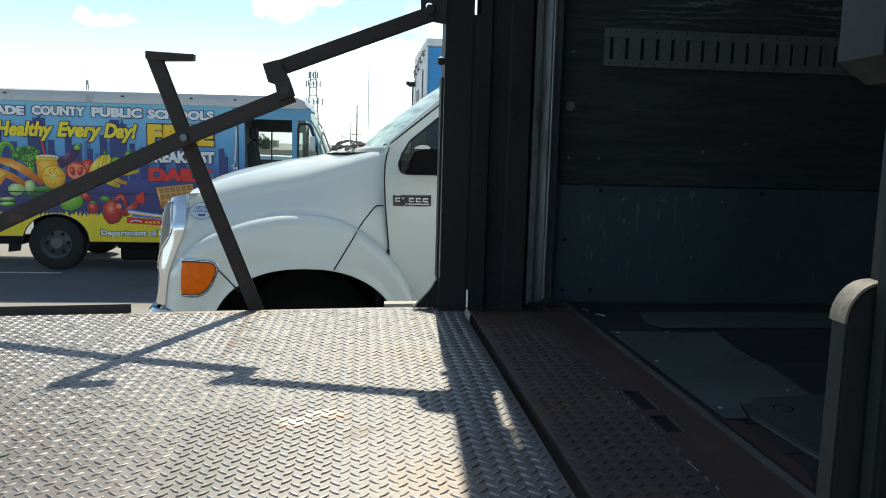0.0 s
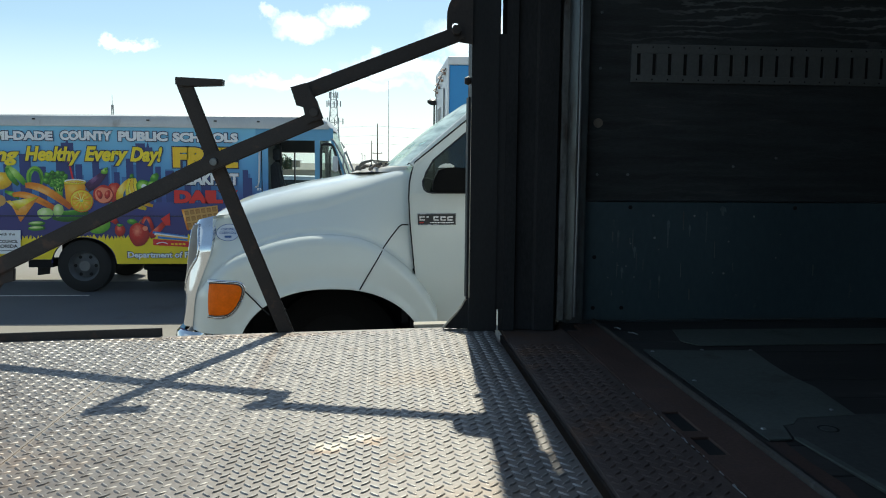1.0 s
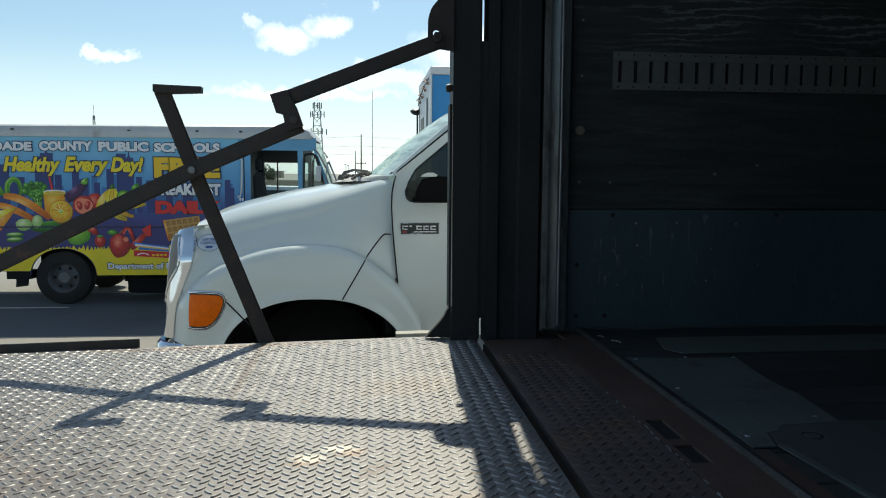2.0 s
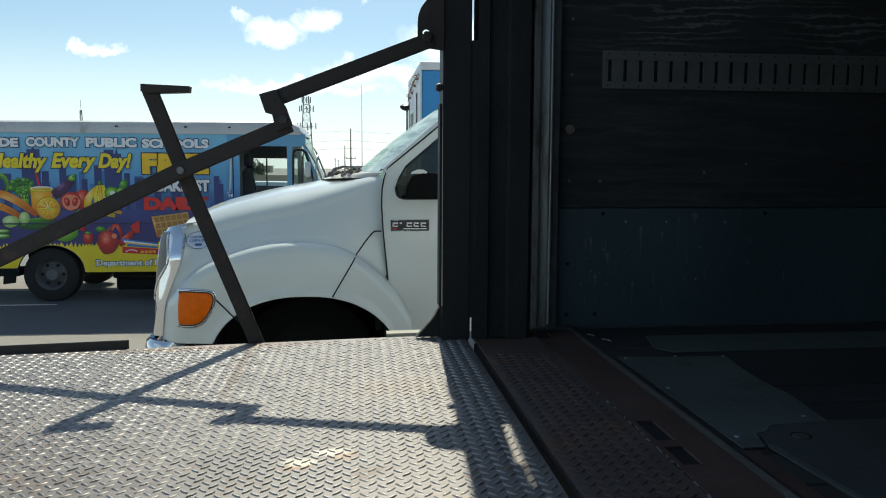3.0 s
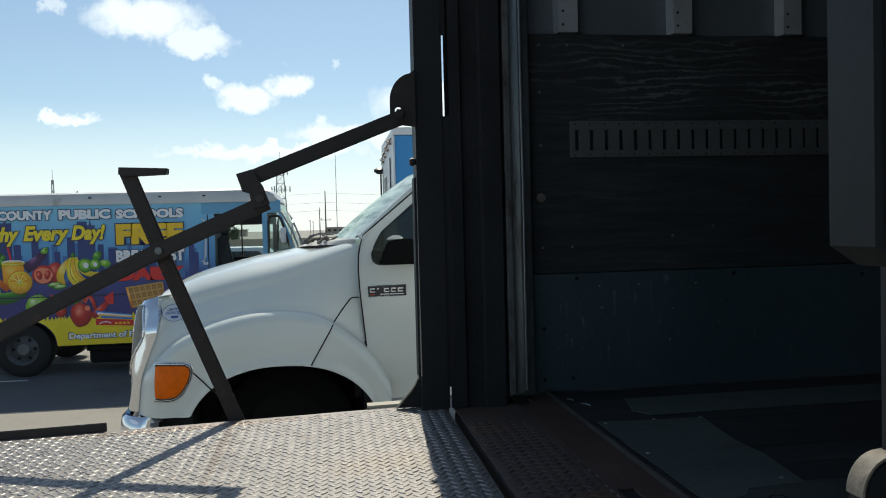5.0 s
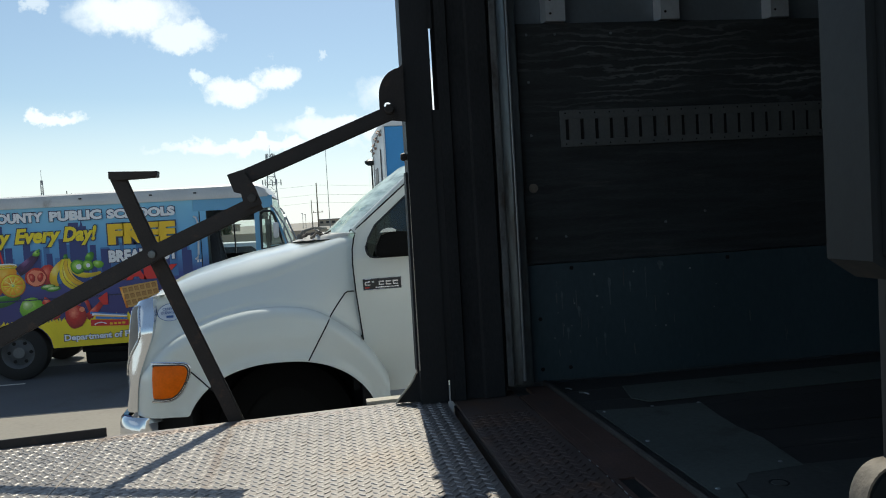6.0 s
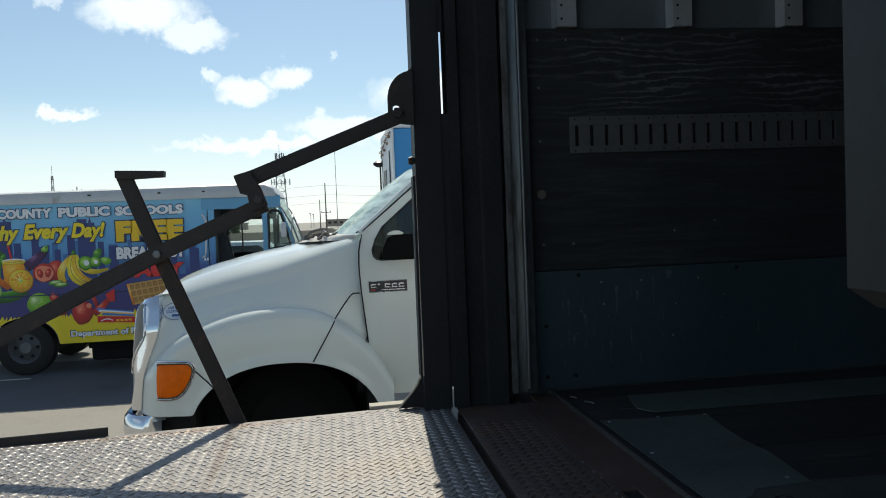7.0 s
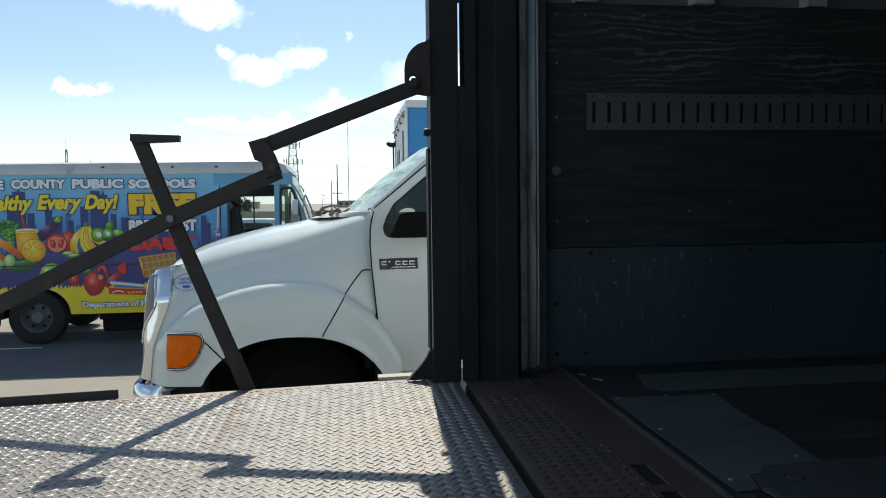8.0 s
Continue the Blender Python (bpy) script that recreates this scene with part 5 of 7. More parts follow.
for x, y, h in ((-0.07, 6.7, 0.012), (-0.03, 6.2, 0.022), (0.05, 5.95, 0.028)):
    part("debris", tube([(x - 0.06, y - 0.03, 1.785), (x - 0.02, y + 0.02, 1.79 + h), (x + 0.03, y + 0.05, 1.80), (x + 0.08, y, 1.80 + h)], [0.012, 0.008, 0.010, 0.006], 6), WOODPOLE, cowl)
for y0, y1 in ((5.95, 6.45), (6.55, 7.05)):
    w = part("wiper", tube([(0.05, y0, 1.826), (0.02, (y0 + y1) / 2, 1.842), (0.10, y1, 1.844)], 0.008, 6), WIPER, pick)
    part("wiper_arm", tube([(-0.10, y0 + 0.2, 1.785), (-0.07, y0 + 0.15, 1.832), (0.0, y0 + 0.1, 1.852), (0.08, y0 + 0.25, 1.846)], [0.011, 0.010, 0.007, 0.005], 6), WIPER, w)
    part("wiper_hub", lathe([(0.0, 0.024), (0.025, 0.02), (0.038, 0.01)], (-0.10, y0 + 0.2, 1.775), "z", 12), WIPER, w)
# mirror
mirror = part("mirror", prism([(0.405, 1.665), (0.43, 1.645), (0.70, 1.645), (0.70, 1.80), (0.52, 1.812), (0.445, 1.79), (0.41, 1.72)], 5.27, 5.37, 0.012), RIMSHADEBLACK, pick, "black door mirror", smooth=40)
part("mirror_arm", tube([(0.50, 5.36, 1.69), (0.46, 5.43, 1.68), (0.43, 5.49, 1.67)], 0.014, 8), TRIM, mirror)
part("mirror_cap", prism([(0.44, 1.806), (0.455, 1.822), (0.485, 1.833), (0.52, 1.832), (0.545, 1.818), (0.54, 1.808)], 5.265, 5.34, 0.006), WHITECAR, mirror, "white mirror cap")
# badge with plain bars for its lettering
by = door_y(0.45, 1.455)
badge = part("badge", prism([(0.318, 1.492), (0.322, 1.425), (0.574, 1.428), (0.574, 1.494)], by - 0.010, by - 0.001, 0.003), TRIM, pick, "black and chrome badge")
for k in range(5):
    a = 0.330 + 0.047 * k
    part("badge_bar", prism([(a, 1.480), (a + (0.016 if k == 1 else 0.036), 1.480), (a + (0.016 if k == 1 else 0.036), 1.470), (a, 1.470)], by - 0.013, by - 0.0105), BADGE, badge)
    if k != 1:
        part("badge_bar", prism([(a, 1.459), (a + 0.036, 1.459), (a + 0.036, 1.451), (a, 1.451)], by - 0.013, by - 0.0105), BADGE, badge)
        part("badge_bar", prism([(a, 1.470), (a + 0.008, 1.470), (a + 0.008, 1.459), (a, 1.459)], by - 0.013, by - 0.0105), BADGE, badge)
part("badge_bar", prism([(0.40, 1.441), (0.56, 1.441), (0.56, 1.434), (0.40, 1.434)], by - 0.012, by - 0.0105), BADGE, badge)
part("badge_bar", prism([(0.33, 1.441), (0.36, 1.441), (0.36, 1.433), (0.33, 1.433)], by - 0.012, by - 0.0105), REDINK, badge)
part("badge_rim", tube([(0.318, by - 0.008, 1.494), (0.576, by - 0.008, 1.496), (0.576, by - 0.008, 1.426), (0.32, by - 0.008, 1.423)], 0.003, 6, closed=True), BADGE, badge)


# oval sticker laid on the flank
def oval(cx, cz, rx, rz, lift, n=28):
    bm = bmesh.new()
    c = bm.verts.new((cx, hood_y(cx, cz) - lift, cz))
    ring = []
    for k in range(n):
        x, z = cx + rx * math.cos(2 * math.pi * k / n), cz + rz * math.sin(2 * math.pi * k / n)
        ring.append(bm.verts.new((x, hood_y(x, z) - lift, z)))
    inner = ring
    for step in (0.8, 0.6, 0.4, 0.2):
        nxt = []
        for k in range(n):
            x, z = cx + step * rx * math.cos(2 * math.pi * k / n), cz + step * rz * math.sin(2 * math.pi * k / n)
            nxt.append(bm.verts.new((x, hood_y(x, z) - lift, z)))
        for k in range(n):
            bm.faces.new((inner[k], inner[(k + 1) % n], nxt[(k + 1) % n], nxt[k]))
        inner = nxt
    for k in range(n):
        bm.faces.new((c, inner[k], inner[(k + 1) % n]))
    return bm


sx, sz = -0.966, 1.352
dec = part("sticker", oval(sx, sz, 0.0765, 0.0565, 0.004), STICKINK, pick, "white oval sticker with blue lettering")
part("sticker_face", oval(sx, sz, 0.073, 0.053, 0.0065), STICKER, dec)
for text, z0, z1, w in (("CERTIFIED", sz + 0.014, sz + 0.030, 0.046), ("CLEAN IDLE", sz - 0.009, sz + 0.007, 0.056)):
    bm = letters(text, sx - w, sx + w, z0, z1, 0, 0.02)
    for v in bm.verts:
        v.co.y = hood_y(v.co.x, v.co.z) - 0.013
    part("sticker_text", bm, STICKINK, dec)
bm = flat([(sx - 0.022, sz - 0.034), (sx + 0.024, sz - 0.034), (sx + 0.024, sz - 0.020), (sx - 0.022, sz - 0.020)], 0)
for v in bm.verts:
    v.co.y = hood_y(v.co.x, v.co.z) - 0.013
part("sticker_bar", bm, STICKINK, dec)

# signal lamp
SIG = [(-1.066, 1.035), (-1.058, 1.048), (-0.98, 1.052), (-0.92, 1.05), (-0.86, 1.045), (-0.828, 1.025), (-0.822, 0.985), (-0.845, 0.92), (-0.888, 0.852), (-0.94, 0.816), (-1.0, 0.808), (-1.055, 0.810), (-1.068, 0.822), (-1.070, 0.93)]


def rounded(points, steps=5):
    """A closed outline with its corners eased (Catmull-Rom)."""
    out, n = [], len(points)
    for i in range(n):
        p0, p1, p2, p3 = (Vector(points[(i + d) % n]) for d in (-1, 0, 1, 2))
        for k in range(steps):
            t = k / steps
            q = 0.5 * (2 * p1 + (p2 - p0) * t + (2 * p0 - 5 * p1 + 4 * p2 - p3) * t * t + (3 * p1 - p0 - 3 * p2 + p3) * t ** 3)
            out.append((q.x, q.y))
    return out


SIG = rounded(SIG)


def ring_out(k):
    cx, cz = -0.955, 0.93
    return [(cx + (x - cx) * k, cz + (z - cz) * k) for x, z in SIG]


def lamp_y(x, z):
    """The seat of the signal lamp in the wing, turning in towards the nose."""
    y = 5.402 + 0.32 * max(0.0, z - 1.0) ** 2 + 0.10 * max(0.0, 0.95 - z) ** 2
    w = (max(0.0, 0.24 - x + curve(NOSEEDGE, z)) / 0.24) ** 2.6
    return y + (5.575 - y) * min(1.0, w)


def lens(points, lift, dome, steps=6):
    bm = bmesh.new()
    cx, cz = -0.955, 0.93
    rings = []
    for s in range(steps):
        k = 1 - s / steps
        rings.append([bm.verts.new((cx + (x - cx) * k, lamp_y(cx + (x - cx) * k, cz + (z - cz) * k) - lift - dome * (1 - k * k), cz + (z - cz) * k)) for x, z in points])
    c = bm.verts.new((cx, lamp_y(cx, cz) - lift - dome, cz))
    n = len(points)
    for a, b in zip(rings, rings[1:]):
        for k in range(n):
            bm.faces.new((a[k], a[(k + 1) % n], b[(k + 1) % n], b[k]))
    for k in range(n):
        bm.faces.new((rings[-1][k], rings[-1][(k + 1) % n], c))
    bmesh.ops.recalc_face_normals(bm, faces=bm.faces)
    return bm


lamp = part("signal_lamp", lens([(x, 0.93 + (z - 0.93) * 0.9) for x, z in ring_out(0.95)], 0.008, 0.014), AMBER, pick, "amber side signal lens", smooth=50)
for k, r, lift, m in ((1.01, 0.008, 0.004, CHROME), (0.985, 0.0045, 0.009, TRIM), (0.95, 0.009, 0.004, CHROME), (0.905, 0.0045, 0.011, TRIM)):
    edge = [(x, lamp_y(x, z) - lift, z) for x, z in ring_out(k)[:60]]
    part("lamp_rim", tube(edge, r, 8), m, lamp, "chrome rim" if m is CHROME else "dark groove of the rim", smooth=60)

# chrome nose, wrapped round the front
LEADING = [(0.70, -1.292), (0.787, -1.290), (0.982, -1.272), (1.181, -1.252), (1.377, -1.228), (1.46, -1.20)]


def nose_at(z, u, lift=0.0):
    """A point of the chrome shell: u runs from the hood's edge (0) round the corner to the front (1)."""
    back, lead = curve(NOSEEDGE, z), curve(LEADING, z)
    t = u * math.pi / 2
    roll = max(0.0, z - 1.36)
    return Vector((back + (lead - back) * math.sin(t) - lift * math.sin(t) + 0.5 * roll * roll, 5.560 + 0.20 * (1 - math.cos(t)) ** 1.2 + 0.30 * max(0.0, z - 1.25) + 2.2 * roll * roll - lift * math.cos(t), z + roll * (0.2 - 0.6 * u)))


rows = []
for k in range(27):
    z = 0.72 + 0.727 * k / 26
    near_side = [nose_at(z, 0) + Vector((0.02, 0.05, 0))] + [nose_at(z, j / 14) for j in range(15)]
    lead = near_side[-1]
    near_side += [Vector((lead.x - 0.03 * math.sin(math.pi / 2 * j / 6), lead.y + (YC - lead.y) * j / 6, lead.z)) for j in range(1, 7)]
    rows.append(near_side + [Vector((p.x, 2 * YC - p.y, p.z)) for p in near_side[-2::-1]])
top_line = rows[-1]
bm = sheet(rows)
bmesh.ops.recalc_face_normals(bm, faces=bm.faces)
nose = part("grille_surround", bm, CHROME, pick, "mirror-bright chrome grille surround", smooth=60)
lip = []
for dx, dy, dz in ((0.0, 0.0, -0.004), (0.008, 0.010, 0.0), (0.05, 0.035, 0.006), (0.12, 0.08, 0.010)):
    lip.append([p + Vector((dx, dy * (YC - p.y) / 0.94, dz)) for p in top_line])
bm = sheet(lip)
bmesh.ops.recalc_face_normals(bm, faces=bm.faces)
part("hood_lip", bm, WHITECAR, hood, smooth=60)


def slot_edge(z):
    """How far round the corner the grille opening begins."""
    return 0.30 + 0.10 * smooth(1.20, 1.40, z) + 0.50 * smooth(1.25, 0.95, z) ** 1.3


zs = [0.95 + 0.46 * k / 18 for k in range(19)]
bm = sheet([[nose_at(z, slot_edge(z) + (0.93 - slot_edge(z)) * j / 8, 0.004) for j in range(9)] for z in zs])
bmesh.ops.recalc_face_normals(bm, faces=bm.faces)
part("grille_recess", bm, SLOTGREY, nose, "grey grille opening", smooth=60)
edge_line = [nose_at(z, slot_edge(z), 0.005) for z in zs] + [nose_at(1.415, 0.66, 0.005)] + [nose_at(z, 0.93, 0.005) for z in zs[::-1]]
part("grille_rim", tube(edge_line, 0.006, 6, closed=True), CHROME, nose, "thin chrome rim", smooth=60)
for k in range(6):
    z = 0.86 + 0.085 * k
    part("grille_bar", tube([(-1.305 + 0.02 * abs(k - 2.5) / 2.5, y, z) for y in (6.0, 6.25, 6.5, 6.75, 7.0)], 0.016, 8), GRILLE if k % 2 else CHROME, nose)
# bumper: one chrome section swept round the front
plan = [(-1.06, 5.50), (-1.09, 5.476)] + [(-1.10 - 0.235 * math.sin(t), 5.70 - 0.23 * math.cos(t)) for t in [math.pi / 2 * k / 10 for k in range(11)]] + [(-1.36, 6.1), (-1.365, 6.5)]
plan += [(x, 13.0 - y) for x, y in plan[-2::-1]]
rows = []
for i, (x, y) in enumerate(plan):
    a, b = Vector(plan[max(i - 1, 0)]), Vector(plan[min(i + 1, len(plan) - 1)])
    d = (b - a).normalized()
    side = Vector((-d.y, d.x))
    if side.x > 0.05 or (abs(side.x) <= 0.05 and (side.y > 0) == (y < YC)):
        side = -side
    rows.append([Vector((x + side.x * o, y + side.y * o, z)) for o, z in ((-0.07, 0.675), (-0.02, 0.695), (0.0, 0.675), (0.012, 0.60), (0.008, 0.52), (-0.02, 0.47), (-0.06, 0.46))])
bm = sheet(rows)
bmesh.ops.recalc_face_normals(bm, faces=bm.faces)
part("bumper", bm, CHROME, pick, "chrome front bumper", smooth=60)
part("bumper_gap", box(-1.20, -0.90, 5.60, 7.40, 0.60, 0.74), LINER, pick)
for y in (6.05, 6.95):
    part("chassis_rail", box(-1.1, 5.6, y - 0.04, y + 0.04, 0.62, 0.86, 0.01), BLACKPAINT, pick)
for x, y in ((XW, 5.80), (XW, 7.20), (4.2, 5.70), (4.2, 7.30)):
    tyre = part("tyre", lathe([(-0.13, 0.29), (-0.13, 0.42), (-0.115, 0.465), (-0.08, 0.485), (0.08, 0.485), (0.115, 0.465), (0.13, 0.42), (0.13, 0.29)], (x, y, 0.485), "y", 44, caps=False), SHADERUBBER, pick, smooth=40)
    part("rim", lathe([(-0.11, 0.288), (-0.09, 0.26), (-0.03, 0.22), (-0.06, 0.12), (0.06, 0.12), (0.03, 0.22), (0.11, 0.288)], (x, y, 0.485), "y", 32), RIMSHADEBLACK, tyre, smooth=40)
for x in (XW, 4.2):
    part("axle", tube([(x, 5.8, 0.485), (x, 7.2, 0.485)], 0.06), BLACKPAINT, pick)
    for y in (6.05, 6.95):
        part("spring", box(x - 0.5, x + 0.5, y - 0.04, y + 0.04, 0.52, 0.62), BLACKPAINT, pick)

# ---- printed step van ----
VY = 11.25
van = thing("step_van", (-3.4, 12.25, 0), "step van wrapped in printed vegetables and lettering", "van")


def art(u, v):
    """Place on the van's flank, from a drawing grid of 7.5 mm squares counted from the roof."""
    return (-5.045 + u * 0.00747, 2.418 - v * 0.00768 + u * 0.00006)


XB, XC = -6.4, -1.665
out = [(XC, 0.407), (XC, 2.305), (XB, 2.285), (XB, 0.47), (-4.46, 0.47)]
out += [(-4.027 - 0.432 * math.cos(t), 0.42 + 0.36 * math.sin(t)) for t in [math.pi * k / 20 for k in range(21)]]
wrapside = part("side_panel", prism(out, VY, VY + 0.05), WRAP, van, "blue printed side panel")
part("side_panel", prism([(XC, 0.80), (XC, 2.305), (XB, 2.285), (XB, 0.80)], VY + 1.95, VY + 2.0), WRAP, van)
part("rear_panel", box(XB - 0.03, XB, VY + 0.02, VY + 1.98, 0.43, 2.30), WRAP, van)
part("floor", box(XB, -0.4, VY + 0.052, VY + 1.945, 0.84, 0.92), LINER, van)
part("partition", box(XC - 0.03, XC - 0.001, VY + 0.052, VY + 1.945, 0.921, 2.28), INTERIOR, van)
# wheel box
part("rub_rail", box(XB, XC, VY - 0.014, VY - 0.001, 1.066, 1.084, 0.003), INKS["navy"], van)
part("wheel_arch", box(-4.52, -3.54, VY + 0.052, VY + 0.5, 0.785, 0.839), LINER, van)
part("wheel_liner", box(-4.50, -3.54, VY + 0.47, VY + 0.50, 0.34, 0.784), LINER, van)
roof = [(XB - 0.04, 2.288), (XB - 0.03, 2.42), (XB + 0.1, 2.445), (-4, 2.458), (-1.0, 2.482), (-0.80, 2.47), (-0.68, 2.40), (-0.63, 2.30)]
rows = []
for y, k in ((VY - 0.012, 0.0), (VY - 0.012, 0.45), (VY + 0.02, 0.85), (VY + 0.10, 1.0), (VY + 1.0, 1.25), (VY + 1.90, 1.0), (VY + 1.98, 0.85), (VY + 2.012, 0.45), (VY + 2.012, 0.0)):
    rows.append([(x, y, 2.290 + 0.004 * (x + 6.4) + (z - 2.290 - 0.004 * (x + 6.4)) * k) for x, z in roof])
bm = sheet(rows)
bmesh.ops.recalc_face_normals(bm, faces=bm.faces)
rf = part("roof", bm, ROOFGREY, van, "weathered grey aluminium roof", smooth=35)
part("roof_rail", box(XB, -0.66, VY - 0.022, VY - 0.012, 2.290, 2.312, 0.002), ROOFGREY, rf)
for x in (-4.6, -3.1, -2.2, -1.62, -0.9):
    part("marker_lamp", box(x - 0.02, x + 0.02, VY - 0.030, VY - 0.0125, 2.375, 2.395, 0.004), TRIM, rf)
# cab side: posts and rails round the open doorway and the quarter window
for y0, y1, open_door in ((VY, VY + 0.05, True), (VY + 1.95, VY + 2.0, False)):
    part("door_header", box(XC + 0.001, -0.60 if open_door else -0.80, y0, y1, 2.135 if open_door else 1.99, 2.305), TEALBODY if open_door else INTERIOR, van, "pale blue cab side" if open_door else "")
    part("door_post", box(XC + 0.001, -1.50 if open_door else -1.56, y0, y1, 0.60, 2.134 if open_door else 1.989), WRAP if open_door else LINER, van)
    part("cab_post", box(-0.855, -0.785, y0, y1, 0.60, 2.134 if open_door else 1.989), TEALBODY if open_door else INTERIOR, van)
    part("cab_post", prism([(-0.635, 2.134), (-0.60, 2.134), (-0.425, 1.68), (-0.345, 1.35), (-0.40, 1.35), (-0.475, 1.68)], y0, y1), TEALBODY, van)
    part("cab_panel", prism([(-0.784, 1.56), (-0.45, 1.56), (-0.40, 1.349), (-0.345, 1.349), (-0.25, 1.0), (-0.2, 0.45), (-0.784, 0.45)], y0, y1), TEALBODY, van)
    if not open_door:
        part("far_door", box(-1.559, -0.856, y0, y1, 0.60, 1.47), LINER, van)
        part("door_bar", box(-1.36, -1.34, y0, y1, 1.47, 1.989), TRIM, van)
        part("door_glass", flat([(-1.559, 1.471), (-0.856, 1.471), (-0.856, 1.988), (-1.559, 1.988)], y0 + 0.02), HAZY, van, "dusty pale door glass")
    bm = flat([(-0.784, 1.56), (-0.455, 1.56), (-0.60, 2.134), (-0.784, 2.134)], y0 + 0.025)
    part("quarter_window", bm, QUARTER if open_door else CLEAR, van)
    seal = [(-0.775, y0 - 0.002, 1.57), (-0.49, y0 - 0.002, 1.60), (-0.52, y0 - 0.002, 1.76), (-0.56, y0 - 0.002, 1.92), (-0.60, y0 - 0.002, 2.05), (-0.635, y0 - 0.002, 2.085), (-0.72, y0 - 0.002, 2.09), (-0.755, y0 - 0.002, 2.07), (-0.768, y0 - 0.002, 2.03)]
    part("window_seal", tube(seal, 0.02, 6, closed=True), TRIM, van)
# sliding door folded back beside the doorway: rails and grab handles
loop = [(-1.66, VY - 0.006, 2.065), (-1.63, VY - 0.03, 2.05), (-1.607, VY - 0.04, 1.98), (-1.612, VY - 0.04, 1.75), (-1.622, VY - 0.04, 1.55), (-1.64, VY - 0.03, 1.50), (-1.67, VY - 0.006, 1.485)]
part("grab_rail", tube(loop, 0.014, 8), OUTSKIN, van, "white bent grab rail", smooth=60)
part("door_gap", box(-1.592, -1.580, VY - 0.003, VY - 0.001, 0.62, 2.13), SEAM, van)
for k in range(2):
    part("unit_bar", box(-1.655 + 0.035 * k, -1.632 + 0.035 * k, VY - 0.004, VY - 0.001, 1.44, 1.475), INKS["white"], van)
part("door_runner", box(-2.5, -0.80, VY - 0.016, VY - 0.001, 2.296, 2.304), ZINC, van)
part("roof_liner", box(XC + 0.002, -0.70, VY + 0.052, VY + 1.948, 2.20, 2.24), INTERIOR, van)
part("driver_seat", prism([(-1.50, 1.0), (-1.16, 1.0), (-1.18, 1.26), (-1.36, 1.30), (-1.41, 1.76), (-1.46, 1.84), (-1.52, 1.78)], VY + 0.35, VY + 0.85, 0.03), SEATCLOTH, van, "dark driver seat")
part("seat_belt", tube([(-1.36, VY + 0.30, 2.10), (-1.37, VY + 0.30, 1.75), (-1.30, VY + 0.32, 1.45), (-1.25, VY + 0.34, 1.2)], 0.013, 6), TRIM, van, "black belt strap")
part("head_rest", box(-1.50, -1.42, VY + 0.45, VY + 0.75, 1.86, 2.03, 0.03), SEATCLOTH, van, smooth=40)
part("seat_base", box(-1.45, -1.2, VY + 0.45, VY + 0.75, 0.921, 1.0), LINER, van)
part("steering_wheel", tube([(-0.72 + 0.1 * math.sin(t), VY + 0.6 + 0.2 * math.cos(t), 1.42 + 0.17 * math.sin(t)) for t in [2 * math.pi * k / 20 for k in range(20)]], 0.014, 6, closed=True), TRIM, van)
part("dashboard", prism([(-0.7, 1.0), (-0.38, 1.0), (-0.42, 1.42), (-0.62, 1.38)], VY + 0.06, VY + 1.94), INTERIOR, van)
bm = sheet([[(x, y, z) for x, z in ((-0.345, 1.35), (-0.425, 1.68), (-0.60, 2.134), (-0.65, 2.30))] for y in (VY + 0.05, VY + 1.95)])
part("windscreen", bm, VANGLASS, van)
bm = prism([(-0.2, 0.45), (-0.13, 0.5), (-0.15, 1.0), (-0.24, 1.2), (-0.345, 1.349), (-0.39, 1.349), (-0.29, 1.0), (-0.25, 0.45)], VY + 0.051, VY + 1.949)
part("nose", bm, TEALBODY, van)
m = part("mirror", box(-0.60, -0.525, VY - 0.19, VY - 0.13, 1.71, 1.925, 0.025, seg=3), OUTSKIN, van, "pale rounded door mirror", smooth=40)
part("mirror_glass", box(-0.59, -0.535, VY - 0.128, VY - 0.126, 1.725, 1.91), ZINC, m)
part("grab_loop", tube([(-0.62, VY - 0.004, 2.16), (-0.58, VY - 0.05, 2.12), (-0.44, VY - 0.06, 1.86), (-0.35, VY - 0.06, 1.60), (-0.33, VY - 0.004, 1.45)], 0.012, 6), LATTICE, van)
part("grab_loop", tube([(-0.50, VY + 0.2, 2.12), (-0.46, VY + 0.1, 2.06), (-0.30, VY + 0.1, 1.66), (-0.28, VY + 0.2, 1.55)], 0.012, 6), LATTICE, van)
part("mirror_arm", tube([(-0.44, VY, 2.02), (-0.43, VY - 0.15, 1.98), (-0.46, VY - 0.16, 1.80), (-0.40, VY - 0.12, 1.55), (-0.40, VY, 1.50)], 0.012, 6), ZINC, m)
part("front_bumper", box(-0.12, -0.02, VY - 0.02, VY + 2.02, 0.38, 0.58, 0.02), ZINC, van)
